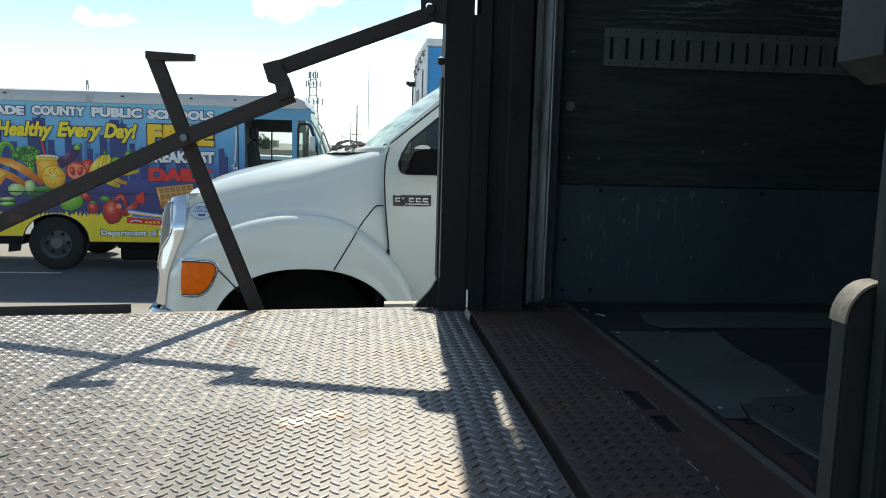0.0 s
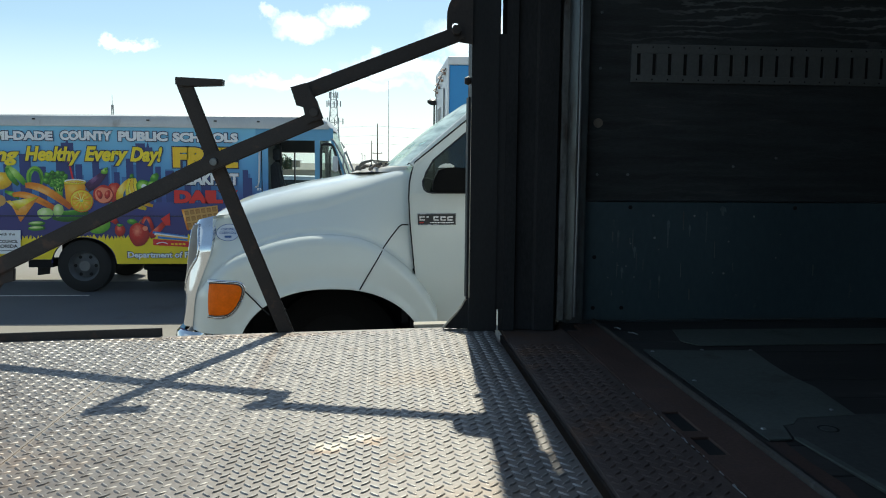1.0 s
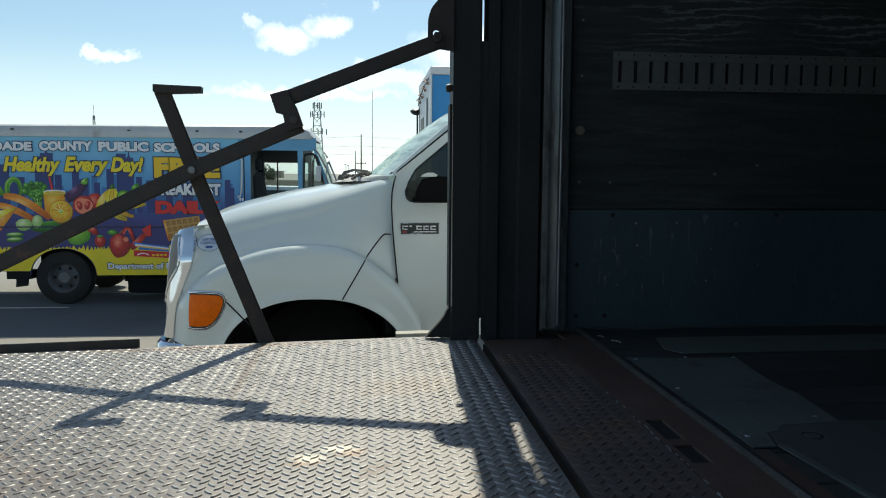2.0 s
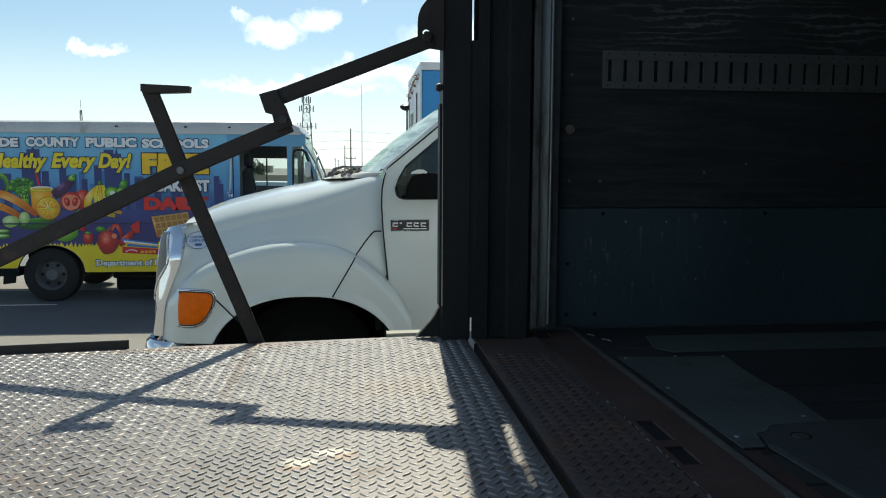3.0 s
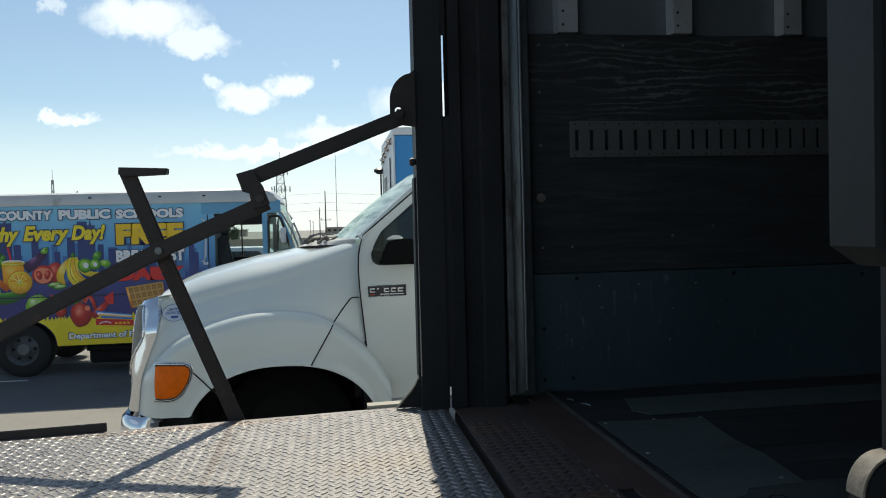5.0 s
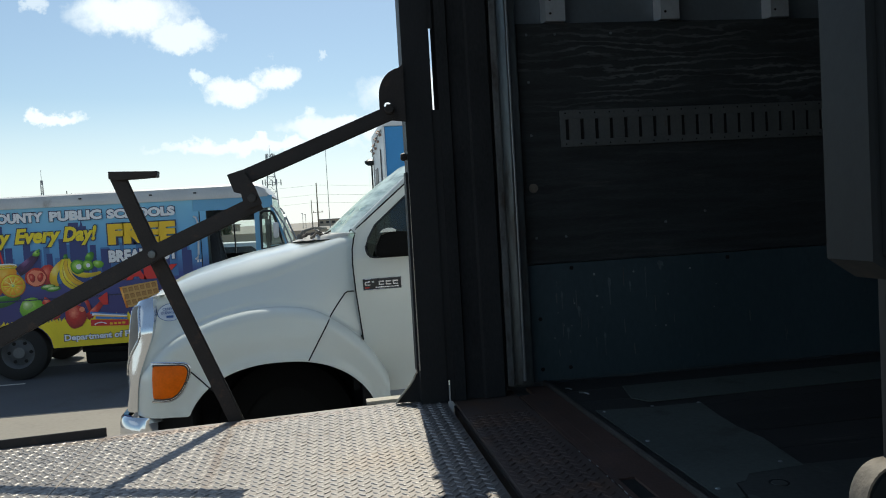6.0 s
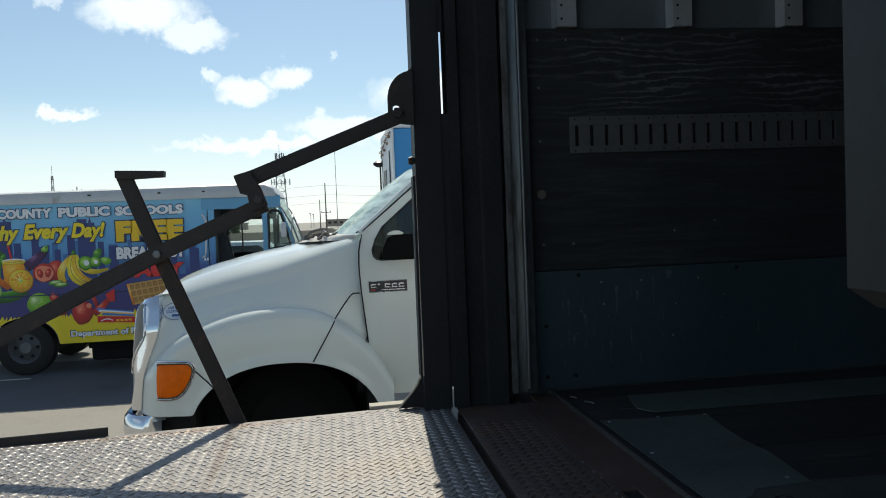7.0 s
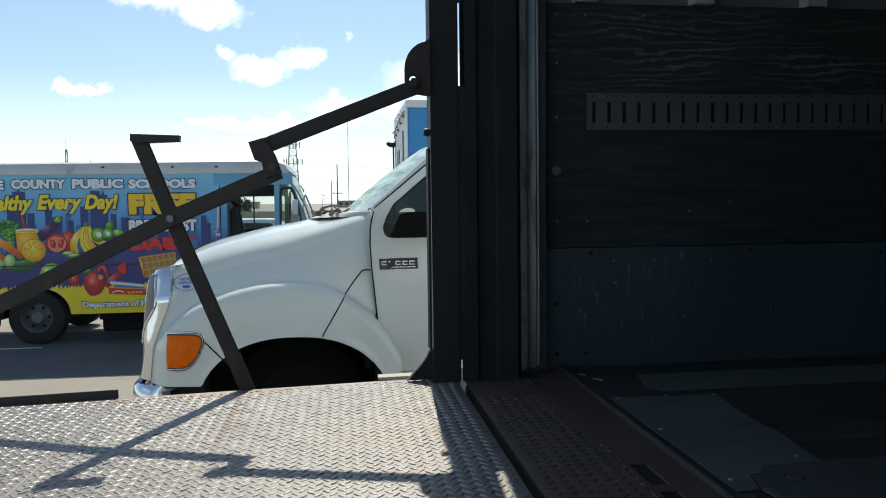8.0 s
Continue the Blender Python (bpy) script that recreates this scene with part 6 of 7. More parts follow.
for x, y in ((-4.05, VY + 0.17), (-4.05, VY + 1.83), (-0.95, VY + 0.17), (-0.95, VY + 1.83)):
    tyre = part("tyre", lathe([(-0.12, 0.21), (-0.125, 0.31), (-0.10, 0.362), (-0.06, 0.375), (0.06, 0.375), (0.10, 0.362), (0.125, 0.31), (0.12, 0.21)], (x, y, 0.372), "y", 44, caps=False), RUBBER, van, smooth=40)
    rim = part("rim", lathe([(-0.105, 0.215), (-0.09, 0.20), (-0.03, 0.17), (-0.055, 0.10), (-0.09, 0.075), (-0.09, 0.0001), (0.06, 0.0001), (0.10, 0.215)], (x, y, 0.372), "y", 32, caps=False), RIM, tyre, "grey steel rim", smooth=40)
    for k in range(6):
        t = 2 * math.pi * k / 6
        part("rim_hole", lathe([(-0.003, 0.024), (0.003, 0.024)], (x + 0.138 * math.cos(t), y - 0.047, 0.372 + 0.138 * math.sin(t)), "y", 10), HOLE, tyre)
for x in (-4.05, -0.95):
    part("axle", tube([(x, VY + 0.17, 0.372), (x, VY + 1.83, 0.372)], 0.05), BLACKPAINT, van)
for y in (VY + 0.55, VY + 1.45):
    part("chassis_rail", box(XB, -0.3, y - 0.04, y + 0.04, 0.66, 0.839), LINER, van)
part("fuel_tank", box(-3.3, -1.5, VY + 0.35, VY + 1.2, 0.10, 0.36, 0.05), LINER, van, "black tank under the floor")
part("axle_housing", box(-4.3, -3.8, VY + 0.5, VY + 1.5, 0.24, 0.50, 0.05), LINER, van)
part("gear_box", box(-1.4, -0.5, VY + 0.35, VY + 1.6, 0.12, 0.36, 0.05), LINER, van)
part("hitch_frame", box(XB, -4.7, VY + 0.9, VY + 1.1, 0.62, 0.80, 0.03), LINER, van)
part("mud_flap", prism([(-4.74, 0.225), (-4.58, 0.245), (-4.55, 0.46), (-4.72, 0.46)], VY + 0.20, VY + 0.22), RUBBER, van)
part("step_box", box(-4.78, -4.46, VY + 0.03, VY + 0.3, 0.36, 0.468), LINER, van)
part("tail_pipe", tube([(-3.3, VY + 0.3, 0.33), (-2.6, VY + 0.3, 0.30), (-2.3, VY + 0.2, 0.28)], 0.045, 10), LINER, van)

# printed artwork
LAY = [0.0015]


def printed(name, bm, colour, label="", step=0.0012):
    """One flat printed shape, each a hair above the one before."""
    for v in bm.verts:
        v.co.y = VY - LAY[0]
    LAY[0] += step * 0.07
    return part(name, bm, INKS[colour], wrapside, label)


def split_letters(bm):
    """The single letters of a line of words: islands of faces, those above one another taken together."""
    seen, islands = set(), []
    for f in bm.faces:
        if f in seen:
            continue
        stack, isle = [f], []
        seen.add(f)
        while stack:
            g = stack.pop()
            isle.append(g)
            for v in g.verts:
                for h in v.link_faces:
                    if h not in seen:
                        seen.add(h)
                        stack.append(h)
        pts = [v.co for g in isle for v in g.verts]
        islands.append([min(p.x for p in pts), max(p.x for p in pts), isle])
    islands.sort(key=lambda i: i[0])
    groups = []
    for lo, hi, isle in islands:
        if groups and min(hi, groups[-1][1]) - lo > 0.55 * min(hi - lo, groups[-1][1] - groups[-1][0]):
            groups[-1][1] = max(hi, groups[-1][1])
            groups[-1][2] += isle
        else:
            groups.append([lo, hi, list(isle)])
    out = []
    for lo, hi, faces in groups:
        nb, made = bmesh.new(), {}
        for f in faces:
            nb.faces.new([made.setdefault(v, nb.verts.new(v.co)) if v not in made else made[v] for v in f.verts])
        for v in [v for v in nb.verts if not v.link_faces]:
            nb.verts.remove(v)
        out.append(nb)
    bm.free()
    return out


rnd = random.Random(3)
# skyline: pale towers behind, dark ones in front
def tower(u, w, top, colour, spire=0.0):
    (x0, z1), (x1, _) = art(u, top), art(u + w, 0)
    z0, c = art(u, 152)[1], art(u + w / 2, 0)[0]
    tip = [(c + 0.02, z1), (c, z1 + spire), (c - 0.02, z1)] if spire else []
    printed("printed_tower", flat([(x0, z0), (x1, z0), (x1, z1)] + tip + [(x0, z1)], 0), colour, step=0.0003)


u = -170
while u < 440:
    w = rnd.uniform(7, 18)
    tower(u, w, rnd.uniform(84, 112), "far_tower")
    u += w + rnd.choice((0, 0, 3, 8))
LAY[0] += 0.0005
for u, w, top, spire in ((-150, 22, 60, 0.1), (-122, 16, 76, 0.0), (-90, 24, 52, 0.0), (-58, 15, 80, 0.0), (-30, 18, 70, 0.08), (2, 14, 84, 0.0), (30, 20, 66, 0.0), (62, 14, 88, 0.0),
                         (94, 13, 52, 0.0), (104, 22, 46, 0.05), (128, 12, 84, 0.0), (158, 12, 76, 0.0), (170, 16, 92, 0.0), (196, 10, 98, 0.0), (218, 13, 74, 0.0), (236, 17, 47, 0.0),
                         (250, 16, 54, 0.08), (270, 10, 88, 0.0), (288, 16, 96, 0.0), (322, 12, 102, 0.0), (352, 18, 98, 0.0), (392, 14, 104, 0.0), (428, 10, 94, 0.0), (437, 8, 108, 0.0)):
    tower(u, w, top, "skyline", spire)
# the drawing grid of the fruit and lettering: about 7 mm a step, counted from the upper left
def fine(a, b):
    return (-5.0108 + 0.0072951 * a - 0.00038962 * b + 6.38e-7 * a * b, 3.8222 + 0.00023518 * a - 0.0076726 * b - 3.92e-7 * a * b)


def arch_top(a):
    """Lower limit of the print: the panel's edge, or the wheel opening."""
    x = fine(a, 420)[0]
    d = (x + 4.027) / 0.436
    low = 0.474 if d < 0 else 0.411
    return max(low, 0.424 + 0.36 * math.sqrt(1 - d * d)) if abs(d) < 1 else low


def band(a0, a1):
    """Yellow grass: a solid strip with a ragged upper edge of blades."""
    bm = bmesh.new()
    tops, lows = [], []
    a, k = a0, 0
    while a <= a1:
        x, z = fine(a, 402 - (6 if k % 2 else -1) - 4 * rnd.random())
        low = arch_top(a)
        tops.append((x + rnd.uniform(-0.012, 0.012), max(z, low + 0.001)))
        lows.append((x, low))
        a += rnd.uniform(2.0, 4.5)
        k += 1
    up = [bm.verts.new((x, 0, z)) for x, z in tops]
    dn = [bm.verts.new((x, 0, z)) for x, z in lows]
    for i in range(len(up) - 1):
        bm.faces.new((dn[i], dn[i + 1], up[i + 1], up[i]))
    return bm


printed("printed_band", band(-180, 462), "yellow", "bright yellow printed band")
for a in range(-176, 460, 9):
    x, z = fine(a + rnd.uniform(-3, 3), 398 + rnd.uniform(-2, 5))
    if z - 0.05 > arch_top(a):
        bm = flat([(x - 0.012, z - 0.05), (x + 0.014, z - 0.05), (x + rnd.uniform(-0.05, 0.05), z + 0.035)], 0)
        printed("printed_blade", bm, rnd.choice(("yellow", "yellow", "gold")), step=0.0002)


def round_print(name, a, b, rx, ry, colour, turn=0.0, wobble=0.03):
    cx, cz = fine(a, b)
    return printed(name, blob(cx, cz, rx * 0.00715, ry * 0.0077, 0, 26, turn, wobble, int(a + b)), colour)


def ribbon(name, points, widths, colour, steps=12):
    """A curved printed strip through three points, its width changing along it."""
    p = [Vector(fine(*q)) for q in points]
    left, right = [], []
    for k in range(steps + 1):
        t = k / steps
        c = p[0] * (1 - t) ** 2 + p[1] * 2 * t * (1 - t) + p[2] * t * t
        d = ((p[1] - p[0]) * (1 - t) + (p[2] - p[1]) * t).normalized()
        w = (widths[0] * (1 - t) ** 2 + widths[1] * 2 * t * (1 - t) + widths[2] * t * t) * 0.0037
        left.append((c.x - d.y * w, c.y + d.x * w))
        right.append((c.x + d.y * w, c.y - d.x * w))
    bm = bmesh.new()
    up = [bm.verts.new((x, 0, z)) for x, z in left]
    dn = [bm.verts.new((x, 0, z)) for x, z in right]
    for k in range(steps):
        bm.faces.new((up[k], up[k + 1], dn[k + 1], dn[k]))
    return printed(name, bm, colour)


def poly(name, points, colour, label=""):
    return printed(name, flat([fine(*q) for q in points], 0), colour, label)


# fruit that lies past the seen end, then the arrangement from left to right
round_print("printed_lemon", -28, 302, 18, 14, "veg_yellow")
round_print("printed_mango", 8, 296, 21, 15, "veg_gold", 0.2)
round_print("printed_potato", 0, 331, 17, 11, "tan")
ribbon("printed_leaf", [(16, 272), (34, 282), (50, 303)], (10, 16, 8), "veg_lime")
ribbon("printed_leaf", [(17, 274), (22, 290), (38, 304)], (7, 14, 6), "veg_green")
round_print("printed_celery", 67, 291, 16, 20, "veg_lime", 0.0, 0.02)
round_print("printed_celery", 67, 292, 12, 17, "veg_green", 0.0, 0.02)
round_print("printed_celery", 68, 294, 8, 14, "skyline", 0.0, 0.02)
ribbon("printed_stalk", [(14, 315), (24, 318), (40, 325)], (4, 9, 12), "veg_green")
ribbon("printed_stalk", [(108, 300), (108, 318), (109, 331)], (17, 13, 15), "veg_lime")
for k in range(34):
    t = 2.4 * k
    r = (k / 34) ** 0.5
    round_print("printed_broccoli", 104 + 20 * r * math.cos(t), 294 + 12 * r * math.sin(t), 5.5, 4.6, ("veg_green", "veg_dark", "veg_green")[k % 3], 0.0, 0.10)
for da in (-8, -3, 3, 8):
    ribbon("printed_stalk", [(108 + da * 0.6, 316), (108 + da, 309), (108 + da * 1.5, 303)], (2.5, 2, 2), "veg_dark")
ribbon("printed_straw", [(126, 262), (130, 278), (134, 296)], (3.2, 3.2, 3.2), "red")
poly("printed_glass", [(157, 298), (118, 298), (122, 338), (153, 338)], "veg_juice", "printed glass of juice")
poly("printed_glass", [(157, 298), (118, 298), (119, 304), (156, 304)], "veg_yellow")
round_print("printed_glass_rim", 137.5, 298, 19.6, 3.6, "white", 0.0, 0.0)
round_print("printed_juice", 137.5, 299, 17.4, 2.3, "veg_gold", 0.0, 0.0)
ribbon("printed_bean", [(98, 361), (130, 372), (160, 352)], (8, 15, 6), "veg_dark")
ribbon("printed_bean", [(104, 352), (128, 360), (156, 346)], (8, 12, 6), "veg_green")
ribbon("printed_carrot", [(50, 305), (80, 302), (130, 345)], (9, 20, 9), "veg_orange")
ribbon("printed_carrot", [(52, 307), (76, 306), (116, 336)], (4, 9, 4), "veg_carrot")
ribbon("printed_carrot", [(28, 322), (50, 314), (104, 348)], (7, 17, 9), "veg_orange")
ribbon("printed_carrot", [(30, 322), (50, 317), (90, 339)], (3, 7, 3), "veg_carrot")
poly("printed_cheese", [(22, 333), (74, 325), (42, 370)], "veg_carrot")
poly("printed_cheese", [(22, 333), (74, 325), (36, 348)], "veg_yellow")
poly("printed_cheese", [(16, 332), (24, 331), (40, 349), (34, 349)], "veg_gold")
round_print("printed_squash", 85, 355, 15, 10.5, "veg_pale", 0.1)
round_print("printed_squash", 108, 350, 9.5, 12, "veg_pale", -0.2)
for b in (372.5, 381):
    round_print("printed_slice", 70, b, 16, 4.4, "veg_green", 0.05, 0.0)
    round_print("printed_slice", 69, b - 1.2, 13, 2.3, "veg_pale", 0.05, 0.0)
round_print("printed_orange", 149, 333, 22, 20.5, "veg_orange", 0.0, 0.01)
round_print("printed_orange", 149, 333, 20.4, 18.8, "veg_yellow", 0.0, 0.0)
for k in range(10):
    t0, t1 = 2 * math.pi * (k + 0.07) / 10, 2 * math.pi * (k + 0.93) / 10
    pts = [(149 + 3 * math.cos((t0 + t1) / 2), 333 + 3 * math.sin((t0 + t1) / 2))] + [(149 + 17.5 * math.cos(t), 333 + 16 * math.sin(t)) for t in (t0, (t0 + t1) / 2, t1)]
    poly("printed_segment", pts, "veg_juice")
round_print("printed_pith", 149, 333, 2.6, 2.4, "veg_pale", 0.0, 0.0)
ribbon("printed_aubergine", [(158, 311), (172, 303), (191, 283)], (16, 22, 9), "veg_purple")
ribbon("printed_aubergine", [(163, 309), (174, 302), (186, 288)], (3, 5, 2), "purple")
round_print("printed_cap", 190, 281, 7, 5, "veg_lime", 0.6, 0.12)
ribbon("printed_cap", [(191, 280), (194, 277), (195, 274)], (3, 3, 2.5), "veg_green")
round_print("printed_tomato", 208, 319, 15, 18, "veg_red")
round_print("printed_tomato", 188, 322, 19.5, 16.5, "veg_red")
round_print("printed_tomato", 188, 323, 16.5, 13.6, "pink")
for da in (-7, 7):
    round_print("printed_tomato", 188 + da, 322, 5.2, 8.0, "veg_red", -da * 0.04, 0.05)
ribbon("printed_core", [(188, 331), (188, 322), (188, 313)], (3, 2.2, 4), "pink")
ribbon("printed_banana", [(239, 286), (238, 291), (238, 298)], (5, 7, 12), "veg_dark")
ribbon("printed_banana", [(234, 297), (206, 322), (222, 341)], (7, 17, 10), "veg_gold")
ribbon("printed_banana", [(236, 295), (222, 338), (264, 348)], (7, 18, 6), "veg_yellow")
ribbon("printed_banana", [(240, 294), (234, 334), (276, 343)], (7, 15, 5), "veg_gold")
ribbon("printed_banana", [(242, 294), (252, 336), (297, 321)], (6, 15, 4), "veg_yellow")
for pts in (((236, 297), (224, 332), (258, 346)), ((241, 296), (238, 330), (272, 340))):
    ribbon("printed_ridge", pts, (0.8, 1.4, 0.8), "brown")
round_print("printed_leaf", 279, 294, 7, 10, "veg_green", -0.5, 0.05)
round_print("printed_leaf", 293, 307, 10, 6.5, "veg_lime", -0.3, 0.05)
for a, b, r in ((259, 309, 14), (275, 308, 11)):
    round_print("printed_kiwi", a, b, r, r * 0.9, "veg_green")
    round_print("printed_kiwi", a, b, r * 0.8, r * 0.72, "veg_lime")
    round_print("printed_kiwi", a + 1, b, r * 0.34, r * 0.34, "white", 0.0, 0.0)
for a, b in ((207, 340), (216, 344)):
    round_print("printed_slice", a, b, 13, 4.4, "veg_green", 0.1, 0.0)
    round_print("printed_slice", a, b - 1, 10, 2.5, "veg_pale", 0.1, 0.0)
round_print("printed_lime", 179, 374, 22, 18, "veg_lime", 0.2)
round_print("printed_lime", 172, 369, 9, 7, "veg_pale", 0.3)
ribbon("printed_pepper", [(198, 362), (206, 366), (212, 374)], (13, 13, 7), "veg_red")
round_print("printed_berry", 217, 386, 10, 11, "veg_red")
round_print("printed_cap", 217, 377, 6, 2.6, "veg_green", 0.0, 0.1)
round_print("printed_leaf", 239, 371, 10, 5, "veg_green", -0.15)
ribbon("printed_pepper", [(257, 374), (266, 346), (277, 390)], (5, 8, 6), "veg_red")
ribbon("printed_pepper", [(270, 398), (286, 386), (296, 374)], (12, 11, 9), "veg_red")
poly("printed_pepper", [(290, 366), (306, 356), (307, 378), (298, 378)], "red")
round_print("printed_apple", 251, 394, 19, 21, "veg_red", 0.0, 0.04)
ribbon("printed_stem", [(251, 374), (252, 370), (256, 367)], (2.4, 2, 2), "brown")
round_print("printed_shine", 262, 383, 5, 4.4, "pink", 0.3, 0.0)
for k, c in enumerate(("blue", "white", "pale_orange", "blue")):
    poly("printed_wrapper", [(276 + 3 * k, 388 + 3 * k), (338, 397 + 2.0 * k), (338, 400 + 2.0 * k), (275 + 3 * k, 392 + 3 * k)], c)
poly("printed_wrapper", [(276, 402), (340, 407), (340, 417), (276, 413)], "red")
ribbon("printed_wrapper", [(282, 411), (292, 405), (302, 411)], (2, 1.4, 2), "white")
for k in range(4):
    poly("printed_bar", [(308 + 7 * k, 409.5), (313 + 7 * k, 410), (313 + 7 * k, 413.5), (308 + 7 * k, 413)], "gold")
poly("printed_waffle", [(327, 350), (392, 343), (396, 377), (337, 387)], "tan", "printed waffle")
poly("printed_waffle", [(327, 350), (331, 349.5), (341, 386), (337, 387)], "veg_carrot")
for k in range(6):
    for j in range(3):
        a, b = 332 + 10 * k + 2.6 * j, 352.5 + 11 * j - 1.2 * k
        poly("printed_waffle", [(a, b), (a + 7.2, b - 0.9), (a + 8.8, b + 6.6), (a + 1.6, b + 7.6)], "brown")
        poly("printed_waffle", [(a + 1.5, b + 1.5), (a + 7.2, b + 0.7), (a + 8.2, b + 6.0), (a + 2.6, b + 7.0)], "tan_dark")


def line(text, a0, a1, b0, b1, colour, edge, fat, rim, shear=0.0, label="", tail=0.0):
    """Printed lettering with a darker outline behind it; tail: what hangs below the line."""
    (x0, z1), (x1, z0) = fine(a0, b0), fine(a1, b1 + tail)
    g = 0.0075 * rim
    if rim:
        for bm in split_letters(letters(text, x0 - g, x1 + g, z0 - g, z1 + g, 0, fat + 0.03 * rim, shear)):
            printed("printed_outline", bm, edge, step=0.0)
        LAY[0] += 0.0002
    for bm in split_letters(letters(text, x0, x1, z0, z1, 0, fat, shear)):
        printed("printed_letter", bm, colour, label, step=0.0)
    LAY[0] += 0.0002


for text, a0, a1, b0, b1 in (("MIAMI-DADE", -49, 99, 208, 226.5), ("COUNTY", 111, 204, 209.5, 228), ("PUBLIC", 214, 303, 211.5, 230), ("SCHOOLS", 311.5, 430, 214.5, 233)):
    line(text, a0, a1, b0, b1, "white", "navy", 0.06, 1.5, 0.0, "white capital lettering")
for text, a0, a1, b0, b1, tail in (("Eating", -64, 41, 236, 262, 8), ("Healthy", 49, 149, 236, 262, 9), ("Every", 154, 233, 237, 263, 9), ("Day!", 235, 294, 238.5, 265, 8)):
    line(text, a0, a1, b0, b1, "yellow", "navy", 0.045, 1.7, 0.24, "yellow slanted lettering", tail)
line("FREE", 311.5, 430, 240, 277.5, "gold", "navy", 0.07, 2.0, 0.0, "gold capital lettering")
line("BREAKFAST", 311.5, 431, 285, 308, "white", "navy", 0.06, 1.4, 0.0, "white capital lettering")
line("DAILY", 314, 430, 315.5, 340, "red", "navy", 0.075, 0.6, 0.0, "red capital lettering")
line("Department of F", 231, 340, 424.5, 436, "white", "navy", 0.035, 1.3, 0.0, "white lettering on yellow", 3)
poly("printed_label", [(-70, 383), (42.5, 384), (42.5, 426), (-70, 426)], "white", "white printed label with dark lettering")
line("up with the", -6, 33, 388, 393.5, "black", "black", 0.02, 0.0, 0.0, "", 1.5)
line("COUNCIL", 5, 38, 401, 407, "black", "black", 0.035, 0.0)
line("FLORIDA", -2, 38, 409, 415.5, "black", "black", 0.035, 0.0)
for a0, a1, b in ((-66, -10, 389), (-66, -2, 402), (-66, -8, 410), (2, 38, 420)):
    poly("printed_bar", [(a0, b), (a1, b), (a1, b + (1 if b == 420 else 5)), (a0, b + (1 if b == 420 else 5))], "black")

# ---- blue and white box truck beyond ----
DX = -0.036
bt = thing("blue_box_truck", (2.2, 10.2, 0), "tall box truck with blue front panel and white side", "truck")
part("box", box(0.87 + DX, 3.4, 9.12, 11.08, 0.9, 2.935, 0.01), BLUEBOX, bt, "blue cargo box panel")
part("roof_cap", box(0.85 + DX, 3.42, 9.10, 11.10, 2.937, 3.03, 0.015), OUTSKIN, bt, "white roof edge")
part("side_panel", box(0.850 + DX, 0.868 + DX, 9.14, 11.08, 0.9, 2.936), OUTSKIN, bt, "white side panel")
part("corner_post", box(0.850 + DX, 0.868 + DX, 9.10, 9.138, 0.9, 2.936, 0.004), OUTSKIN, bt)
sd = part("side_door", box(0.842 + DX, 0.849 + DX, 9.55, 10.75, 1.2, 2.72, 0.004), OUTSKIN, bt, "white side door")
for y in (9.55, 10.75):
    part("door_seal", box(0.838 + DX, 0.8415 + DX, y - 0.03, y + 0.03, 1.2, 2.72, 0.002), GRILLE, sd)
part("door_window", box(0.836 + DX, 0.8415 + DX, 10.05, 10.5, 2.28, 2.53, 0.002), GRILLE, sd, "small dark window")
for y, z, w in ((9.36, 2.87, 0.07), (9.75, 2.83, 0.06), (10.2, 2.79, 0.08), (10.6, 2.76, 0.06)):
    lamp_base = part("marker_lamp", box(0.822 + DX, 0.848 + DX, y, y + w, z - 0.015, z + 0.015, 0.006), COPPER, bt, "weathered copper-brown marker lamp")
    part("lamp_bracket", tube([(0.825 + DX, y + w, z + 0.015), (0.80 + DX, y + w + 0.08, z + 0.04), (0.83 + DX, y + w + 0.14, z + 0.07), (0.848 + DX, y + w + 0.16, z + 0.05)], 0.007, 6), COPPER, lamp_base)
part("cable", tube([(0.838 + DX, 9.25, 2.91), (0.82 + DX, 9.7, 2.87), (0.825 + DX, 10.1, 2.85), (0.815 + DX, 10.5, 2.80), (0.835 + DX, 10.9, 2.74)], 0.007, 6), TRIM, bt)
lamp_post = part("lamp_post", tube([(0.815, 11.0, 1.46), (0.79, 11.0, 1.5), (0.79, 11.0, 2.62), (0.775, 11.0, 2.65)], 0.012, 8), TRIM, bt, "thin dark lamp stalk")
part("work_lamp", lathe([(-0.03, 0.03), (0.0, 0.075), (0.03, 0.08), (0.06, 0.03)], (0.772, 11.0, 2.655), "z", 16), TRIM, lamp_post, smooth=50)
part("chassis", box(0.95, 6.0, 9.6, 10.8, 0.6, 0.898), LINER, bt)
for x, y in ((1.5, 9.35), (1.5, 10.9), (5.2, 9.35), (5.2, 10.9)):
    part("tyre", lathe([(-0.13, 0.25), (-0.13, 0.43), (-0.10, 0.48), (0.10, 0.48), (0.13, 0.43), (0.13, 0.25)], (x, y, 0.48), "y", 28, caps=False), RUBBER, bt, smooth=40)
    part("axle_stub", tube([(x, y, 0.48), (x, 9.7 if y < 10 else 10.6, 0.62)], 0.08, 8), LINER, bt)

